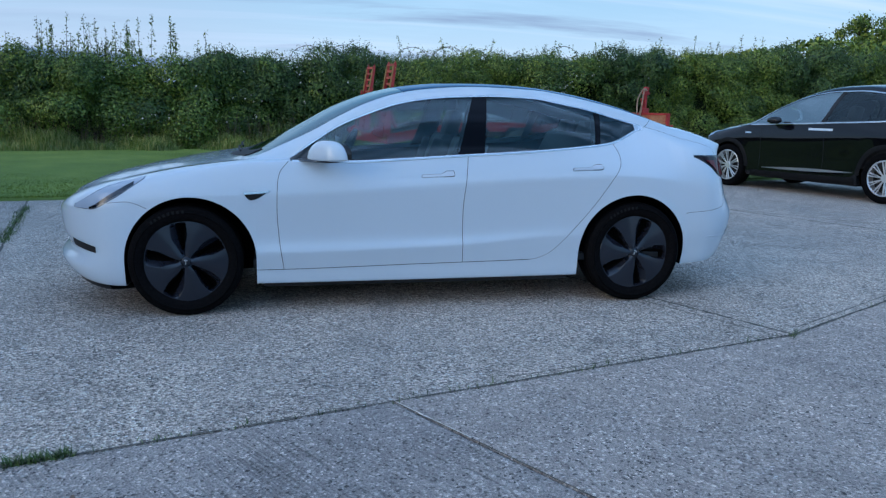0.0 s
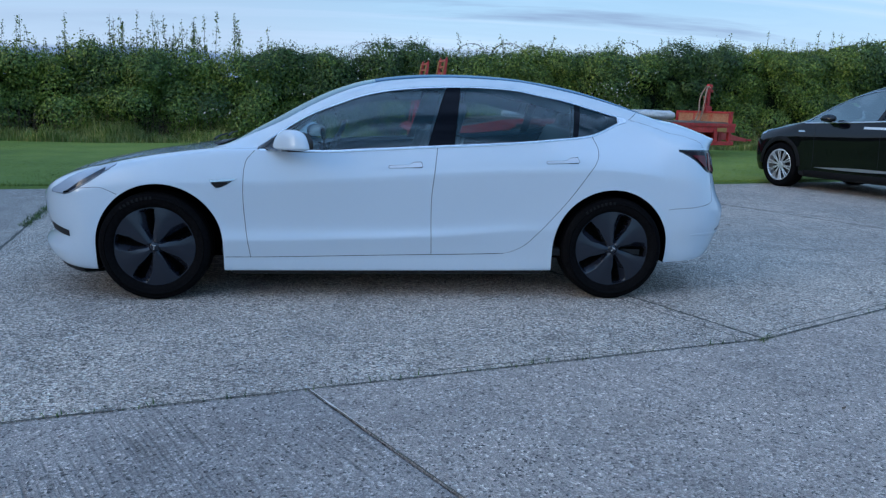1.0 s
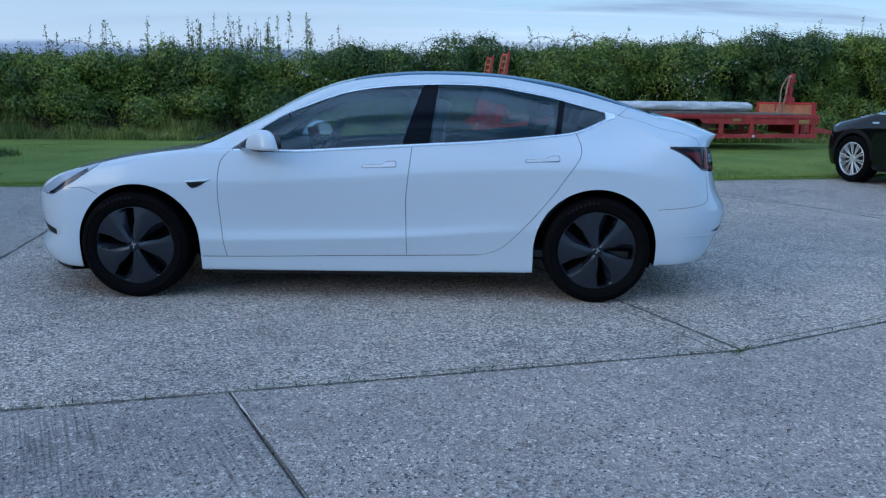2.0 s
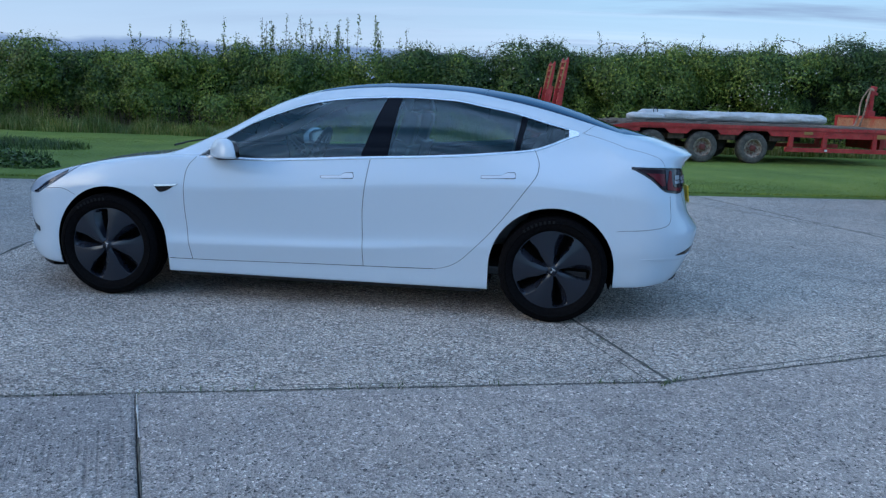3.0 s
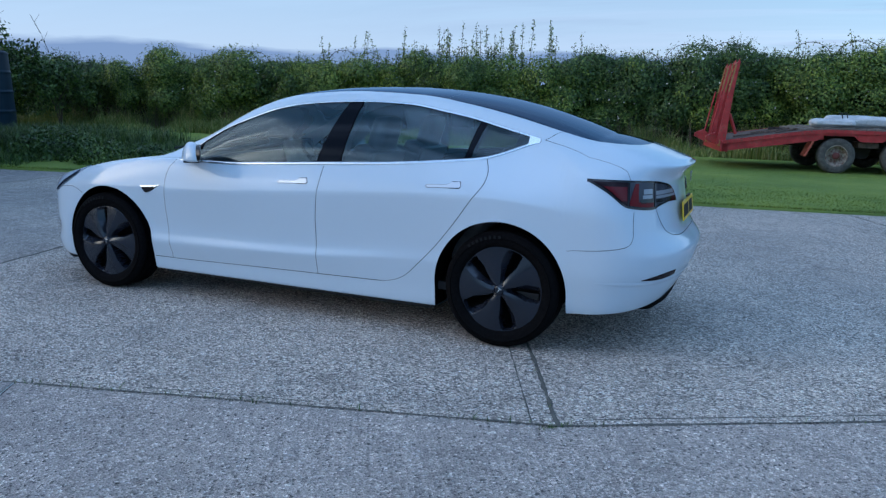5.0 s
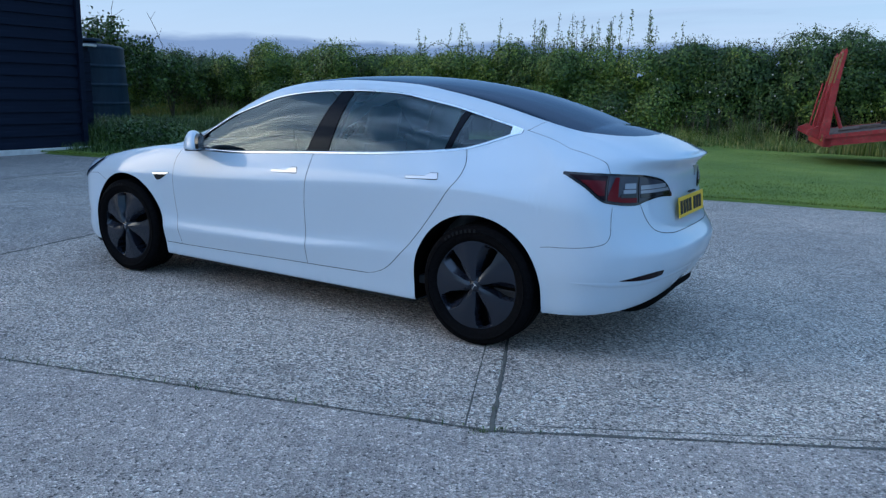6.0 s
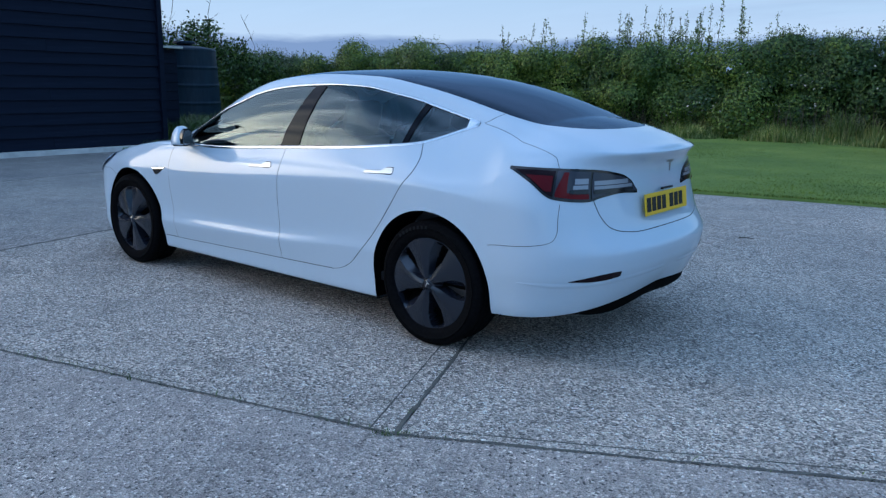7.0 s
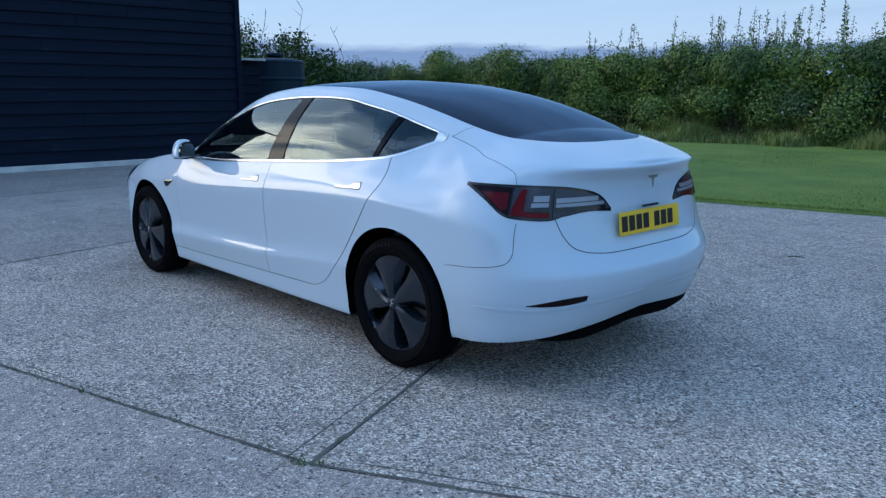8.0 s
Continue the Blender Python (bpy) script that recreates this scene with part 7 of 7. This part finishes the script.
# wheel brackets and mudguards
bm = bmesh.new()
for x in (3.35, 4.62, 5.89):
    box(bm, (0.40, W - 0.3, 0.12), pose(x, W / 2, 0.60), 0.01)
part("suspension", bm, M_STEEL, trailer, "dark rusty suspension beams")
for y in (0.62, W - 0.62):
    bm = bmesh.new()
    box(bm, (5.0, 0.12, 0.34), pose(4.2, y, 0.70), 0.008)
    for x in (3.35, 4.62, 5.89):
        prism(bm, [(x - 0.22, y - 0.10, 0.56), (x + 0.22, y - 0.10, 0.56), (x + 0.10, y - 0.10, 0.30), (x - 0.10, y - 0.10, 0.30)], (0, 0.20, 0))
    part("chassis_beam", bm, M_OLDSTEEL, trailer, "dark grimy chassis beam with spring hangers")
bm = bmesh.new()
for x in (2.72, 3.98, 5.24):
    rod(bm, (x, 0.2, 0.365), (x, W - 0.2, 0.365), 0.065, sides=12)
part("axle", bm, M_OLDSTEEL, trailer, "dark round axle tubes")
boxes("mud_flap", M_REDFADE, trailer, [((0.04, 0.34, 0.36), pose(2.16, 0.17, 0.50, 0, 24, 0))], 0.004, "red-edged mud flap hanging down")

M_HUB = mat("rusty_red_hub", (0.13, 0.035, 0.03), 0.7)


def old_wheel_mesh():
    m = Matrix.Rotation(radians(90), 4, "X")
    bm = bmesh.new()
    lathe(bm, [(0.20, -0.10), (0.23, -0.12), (0.33, -0.12), (0.365, -0.09), (0.368, 0.09), (0.33, 0.12), (0.23, 0.12), (0.20, 0.10)], m, 40)
    bmesh.ops.recalc_face_normals(bm, faces=bm.faces)
    ty = bpy.data.meshes.new("tyre")
    for f in bm.faces:
        f.smooth = True
    bm.to_mesh(ty)
    bm.free()
    ty.materials.append(M_OLDTYRE)
    bm = bmesh.new()
    lathe(bm, [(0.225, 0.115), (0.205, 0.125), (0.195, 0.09), (0.17, 0.03), (0.09, 0.02), (0.088, 0.06), (0.06, 0.075), (0.0001, 0.075)], m, 36)
    bmesh.ops.recalc_face_normals(bm, faces=bm.faces)
    rm = bpy.data.meshes.new("rim")
    for f in bm.faces:
        f.smooth = True
    bm.to_mesh(rm)
    bm.free()
    rm.materials.append(M_OLDRIM)
    bm = bmesh.new()
    lathe(bm, [(0.075, 0.06), (0.07, 0.11), (0.03, 0.125), (0.0001, 0.125)], m, 20)
    for k in range(8):
        a = 2 * math.pi * k / 8
        rod(bm, m @ Vector((0.12 * math.cos(a), 0.12 * math.sin(a), 0.02)), m @ Vector((0.12 * math.cos(a), 0.12 * math.sin(a), 0.05)), 0.012, sides=6)
    bmesh.ops.recalc_face_normals(bm, faces=bm.faces)
    hb = bpy.data.meshes.new("hub")
    bm.to_mesh(hb)
    bm.free()
    hb.materials.append(M_HUB)
    return ty, rm, hb


OW = old_wheel_mesh()
for x in (2.72, 3.98, 5.24):
    for y in (0.15, W - 0.15):
        w = empty("wheel")
        w.parent = trailer
        w.matrix_local = pose(x, y, 0.365, 0, 0, 180 if y > 1 else 0)
        for name, me in zip(("tyre", "rim", "hub"), OW):
            o = new(name, me)
            o.parent = w

# loading ramps folded upright
for y in (0.30, W - 0.30):
    ramp_thing = empty("loading_ramp")
    ramp_thing.parent = trailer
    tagged(ramp_thing, "tall red folding ramp standing upright")
    lean = Matrix.Translation((0.40 if y < 1 else 0.54, y, 0.62)) @ Matrix.Rotation(radians(4.0), 4, "Y")
    bm = bmesh.new()
    for s in (-0.22, 0.22):
        prism(bm, [lean @ Vector((-0.09, s - 0.02, -0.12)), lean @ Vector((0.09, s - 0.02, -0.02)), lean @ Vector((0.085, s - 0.02, 0.5)), lean @ Vector((0.095, s - 0.02, 1.1)), lean @ Vector((0.125, s - 0.02, 1.62)), lean @ Vector((0.10, s - 0.02, 1.69)), lean @ Vector((0.055, s - 0.02, 1.60)), lean @ Vector((-0.01, s - 0.02, 1.0)), lean @ Vector((-0.05, s - 0.02, 0.5))], lean.to_3x3() @ Vector((0, 0.04, 0)))
    part("ramp_side", bm, M_REDPAINT, ramp_thing)
    for s in (-0.22, 0.22):
        bm = bmesh.new()
        prism(bm, [lean @ Vector((-0.018, s - 0.022, 1.0)), lean @ Vector((0.046, s - 0.022, 1.58)), lean @ Vector((0.046, s + 0.022, 1.58)), lean @ Vector((-0.018, s + 0.022, 1.0))], lean.to_3x3() @ Vector((0.022, 0, 0)))
        part("worn_edge", bm, M_YELLOW, ramp_thing, "faded yellow worn edge of the ramp")
    bm = bmesh.new()
    for k in range(11):
        box(bm, (0.04, 0.44, 0.05), lean @ pose(0.045 + 0.004 * k, 0, 0.12 + 0.148 * k), 0.004)
    part("rung", bm, M_REDFADE, ramp_thing, "rusty ramp rungs")
    bm = bmesh.new()
    rod(bm, lean @ Vector((0.12, 0.0, 0.55)), (0.72, y, 0.74), 0.035, 0.035)
    rod(bm, lean @ Vector((-0.09, 0.1, 1.02)), lean @ Vector((-0.20, 0.1, 0.05)), 0.018, 0.018)
    part("ramp_strut", bm, M_REDPAINT, ramp_thing)
    bm = bmesh.new()
    prism(bm, [(0.10, y - 0.05, 0.60), (0.40, y - 0.05, 0.46), (0.44, y - 0.05, 0.66), (0.30, y - 0.05, 0.76), (0.12, y - 0.05, 0.68)], (0, 0.10, 0))
    part("ramp_foot", bm, M_REDPAINT, ramp_thing)
# headboard, drawbar and small crane arm at the front
boxes("headboard", M_RUSTPANEL, trailer, [((0.03, W - 0.1, 0.30), pose(8.76, W / 2, 1.02))], 0.004, "bare rusty tan headboard panel")
boxes("headboard_frame", M_REDPAINT, trailer, [((0.08, 0.09, 0.36), pose(8.76, 0.045, 1.025)), ((0.08, 0.09, 0.36), pose(8.76, W - 0.045, 1.025)), ((0.08, W - 0.18, 0.055), pose(8.76, W / 2, 1.178)), ((0.07, W - 0.18, 0.05), pose(8.76, W / 2, 0.885)), ((0.06, 0.05, 0.24), pose(8.765, 1.62, 1.03))], 0.006)
bm = bmesh.new()
rod(bm, (8.86, 1.2, 0.70), (8.87, 1.2, 1.84), 0.062, 0.05, 10)
rod(bm, (8.84, 1.2, 1.15), (8.73, 1.2, 1.62), 0.030, 0.030, 8)
box(bm, (0.20, 0.16, 0.16), pose(8.86, 1.2, 1.26), 0.02)
box(bm, (0.12, 0.13, 0.22), pose(8.87, 1.2, 1.84, 0, 12, 0), 0.02)
box(bm, (0.16, 0.07, 0.07), pose(8.93, 1.2, 1.78, 0, 25, 0), 0.012)
part("crane_arm", bm, M_REDPAINT, trailer, "weathered red winch arm")
for k, (out, low, dy, end) in enumerate(((0.34, 1.18, -0.10, 8.28), (0.24, 1.02, -0.16, 8.44), (0.16, 1.22, -0.06, 8.60))):
    bm = bmesh.new()
    prev = None
    for q in range(29):
        t = q / 28
        # out from the arm's head in a bow, down, and away over the deck
        x = 8.82 - out * math.sin(min(1, t / 0.75) * math.pi * 0.62) - max(0, t - 0.62) / 0.38 * (8.82 - out * 0.93 - end)
        z = 1.84 + 0.05 * math.sin(min(1, t / 0.2) * math.pi) - (1.84 - 0.935) * min(1, max(0, t - 0.10) / 0.72) ** 1.25
        p = Vector((x, 1.2 + dy + 0.05 * math.sin(7 * t + k), z))
        if prev is not None:
            rod(bm, prev, p, 0.020, sides=6)
        prev = p
    part("hydraulic_hose", bm, M_HOSE, trailer, "dusty pale brown looped hydraulic hose", smooth=True)
bm = bmesh.new()
for y in (0.55, W - 0.63):
    prism(bm, [(8.82, y, 0.66), (8.82, y, 0.44), (10.3, W / 2 - 0.04, 0.36), (10.3, W / 2 - 0.04, 0.44)], (0, 0.08, 0))
box(bm, (0.12, 1.4, 0.30), pose(8.84, W / 2, 0.54), 0.01)
box(bm, (0.22, 0.12, 0.05), pose(10.36, W / 2, 0.40), 0.012)
part("drawbar", bm, M_REDPAINT, trailer)
boxes("jockey_leg", M_REDPAINT, trailer, [((0.09, 0.09, 0.46), pose(8.75, 0.05, 0.55)), ((0.14, 0.14, 0.03), pose(8.75, 0.05, 0.325))], 0.004)

# long roll of pale sheeting lying on the deck
def roll_at(x0, x1, y, r, seed, name, label, category):
    bm = bmesh.new()
    rings, n = [], 26
    xs = np.linspace(x0, x1, 120)
    for x in xs:
        ring = []
        e = min(1, (x - x0) / 0.10, (x1 - x) / 0.10)
        for i in range(n):
            a = 2 * math.pi * i / n
            q = r * (0.55 + 0.45 * max(0, e) ** 0.5) * (1 + 0.14 * noise.noise((x * 1.3, math.cos(a) * 1.4 + seed, math.sin(a) * 1.4)) + 0.20 * noise.noise((x * 2.2, math.cos(a) * 5, math.sin(a) * 3 + seed)))
            ring.append(bm.verts.new((x, y + 1.7 * q * math.cos(a), max(0.006, 0.85 * r + 0.85 * q * math.sin(a)))))
        rings.append(ring)
    for p, q in zip(rings[:-1], rings[1:]):
        for i in range(n):
            bm.faces.new((p[i], p[(i + 1) % n], q[(i + 1) % n], q[i]))
    bm.faces.new(rings[0])
    bm.faces.new(rings[-1][::-1])
    ob = part(name, bm, M_TARP, None, label, smooth=True)
    tagged(ob, category=category)
    ob.matrix_world = TR @ pose(0, 0, 0.945)
    return ob


roll_at(2.55, 7.25, 0.55, 0.145, 0, "sheeting_roll", "long pale grey roll of sheeting on the trailer deck", "sheeting")
roll_at(2.22, 3.1, 0.40, 0.105, 5, "sheeting_bundle", "crumpled pale bundle of sheeting on the trailer deck", "sheeting")
bm = bmesh.new()
for k, x in enumerate((2.85, 2.95)):
    lathe(bm, [(0.19, -0.012), (0.20, 0.0), (0.19, 0.012)], pose(x, 0.55, 1.06, 0, 90, 0), 20)
ob = tagged(part("strap", bm, M_BLACK, None, "dark strap round the sheeting roll"), category="strap")
ob.matrix_world = TR

# loose bars left lying on the beaver tail
for k, (x, y, L, turn) in enumerate(((1.25, 0.55, 1.1, 4), (1.55, 0.95, 0.8, -12), (1.75, 0.35, 0.5, 24))):
    bm = bmesh.new()
    box(bm, (L, 0.05, 0.035), Matrix.Identity(4), 0.006)
    box(bm, (0.05, 0.09, 0.05), pose(L / 2 - 0.03, 0, 0.0), 0.006)
    ob = tagged(part("steel_bar", bm, M_STEEL, None, "short rusty steel bar lying on the trailer tail"), category="bar", group="loose bars on the trailer")
    z = 0.605 + (x - 0.42) * 0.158
    ob.matrix_world = TR @ pose(x, y, z + 0.030, 0, -9.3, turn)

# ---- black boarded barn, lean-to and tank ----
barn = tagged(empty("barn", pose(-10.2, 4.85, 0)), "black weatherboarded barn on a pale concrete plinth", "barn")
bm = bmesh.new()
box(bm, (0.16, 9.9, 5.3), pose(-0.14, -4.95, 2.65))
box(bm, (12.0, 0.16, 5.3), pose(-6.2, -0.10, 2.65))
box(bm, (0.16, 9.9, 5.3), pose(-12.2, -4.95, 2.65))
box(bm, (12.0, 0.16, 5.3), pose(-6.2, -9.9, 2.65))
part("wall", bm, M_BARN, barn, "black boarded wall")
bm = bmesh.new()
for s in (-1, 1):
    prism(bm, [(-6.2 + s * 6.5, 0.4, 5.15), (-6.2, 0.4, 7.9), (-6.2, 0.4, 8.02), (-6.2 + s * 6.5, 0.4, 5.27)], (0, -10.7, 0))
part("roof", bm, M_BARNROOF, barn, "dark corrugated barn roof")
bm = bmesh.new()
prism(bm, [(-12.2, 0.0, 5.2), (-0.2, 0.0, 5.2), (-6.2, 0.0, 7.8)], (0, -0.1, 0))
prism(bm, [(-12.2, -9.9, 5.2), (-0.2, -9.9, 5.2), (-6.2, -9.9, 7.8)], (0, 0.1, 0))
part("gable", bm, M_BARN, barn, "black boarded gable")
boxes("plinth", M_PLINTH, barn, [((0.18, 10.1, 0.11), pose(0.06, -5.0, 0.030))], 0.012, "pale concrete plinth strip")
boxes("corner_post", M_BARN, barn, [((0.10, 0.10, 5.1), pose(0.01, -0.03, 2.62))], 0.006)

lean_to = tagged(empty("lean_to", pose(-12.6, 6.0, 0)), "low black boarded lean-to with a pale roof edge", "shed")
boxes("wall", M_BARN, lean_to, [((3.0, 1.9, 2.02), pose(-1.6, -0.2, 1.01))], 0.01)
boxes("roof", M_BARNROOF, lean_to, [((3.3, 2.1, 0.05), pose(-1.6, -0.2, 2.06))], 0.01)
boxes("roof_edge", M_PLINTH, lean_to, [((0.04, 2.1, 0.05), pose(0.07, -0.2, 2.06))], 0.006, "pale weathered roof edge")
for k in range(9):
    boxes("board", M_BARN, lean_to, [((0.035, 1.94, 0.24), pose(-0.075, -0.2, 0.13 + 0.21 * k, 0, -6, 0))], 0.004)

bm = bmesh.new()
prof = [(0.0001, 2.36), (0.20, 2.36), (0.22, 2.30), (0.50, 2.29), (0.84, 2.23), (0.92, 2.18)]
for k in range(4):
    zt = 2.14 - 0.52 * k
    r = 0.905 + 0.030 * k
    prof += [(r, zt), (r, zt - 0.03), (r + 0.012, zt - 0.23), (r + 0.022, zt - 0.41), (r + 0.024, zt - 0.44), (r + 0.044, zt - 0.455), (r + 0.044, zt - 0.495)]
prof += [(1.02, 0.0)]
lathe(bm, prof, Matrix.Identity(4), 64)
tank = part("water_tank", bm, M_TANK, None, "dark blue-green ribbed plastic water tank", smooth=True)
tagged(tank, category="tank")
tank.matrix_world = pose(-17.4, 10.1, 0.02)
bm = bmesh.new()
lathe(bm, [(0.0001, 2.44), (0.30, 2.44), (0.33, 2.41), (0.33, 2.36), (0.0001, 2.36)], Matrix.Identity(4), 28)
part("lid", bm, M_TANK, tank, "round screw lid")

# weatherboards of the yard-side wall, each a board of its own
board_me = {}
for row in range(24):
    y = 0.0
    k = 0
    while y > -9.6:
        length = (4.8, 3.6, 4.2)[(row + k) % 3] if k else (2.2, 3.7, 4.6, 3.1)[row % 4]
        length = min(length, 9.98 + y)
        key = round(length, 2)
        if key not in board_me:
            L, t0, t1, hgt = length - 0.004, 0.030, 0.012, 0.235
            vs = [(-t0, 0, 0), (0.0, 0, 0), (-t0, 0, hgt), (-t0 + t1, 0, hgt), (-t0, -L, 0), (0.0, -L, 0), (-t0, -L, hgt), (-t0 + t1, -L, hgt)]
            board_me[key] = mesh_data("board", vs, [(0, 1, 3, 2), (5, 4, 6, 7), (1, 5, 7, 3), (0, 4, 5, 1), (2, 3, 7, 6)], M_BARN)
        o = new("board", board_me[key])
        o.parent = barn
        o.matrix_local = pose(0.0 + 0.003 * math.sin(row * 7.1 + k * 3.3), y, 0.10 + 0.212 * row + 0.004 * math.sin(row * 3.7 + k * 5.1), 0.12 * math.sin(k * 9.1 + row), -5.0, 0)
        y -= length
        k += 1
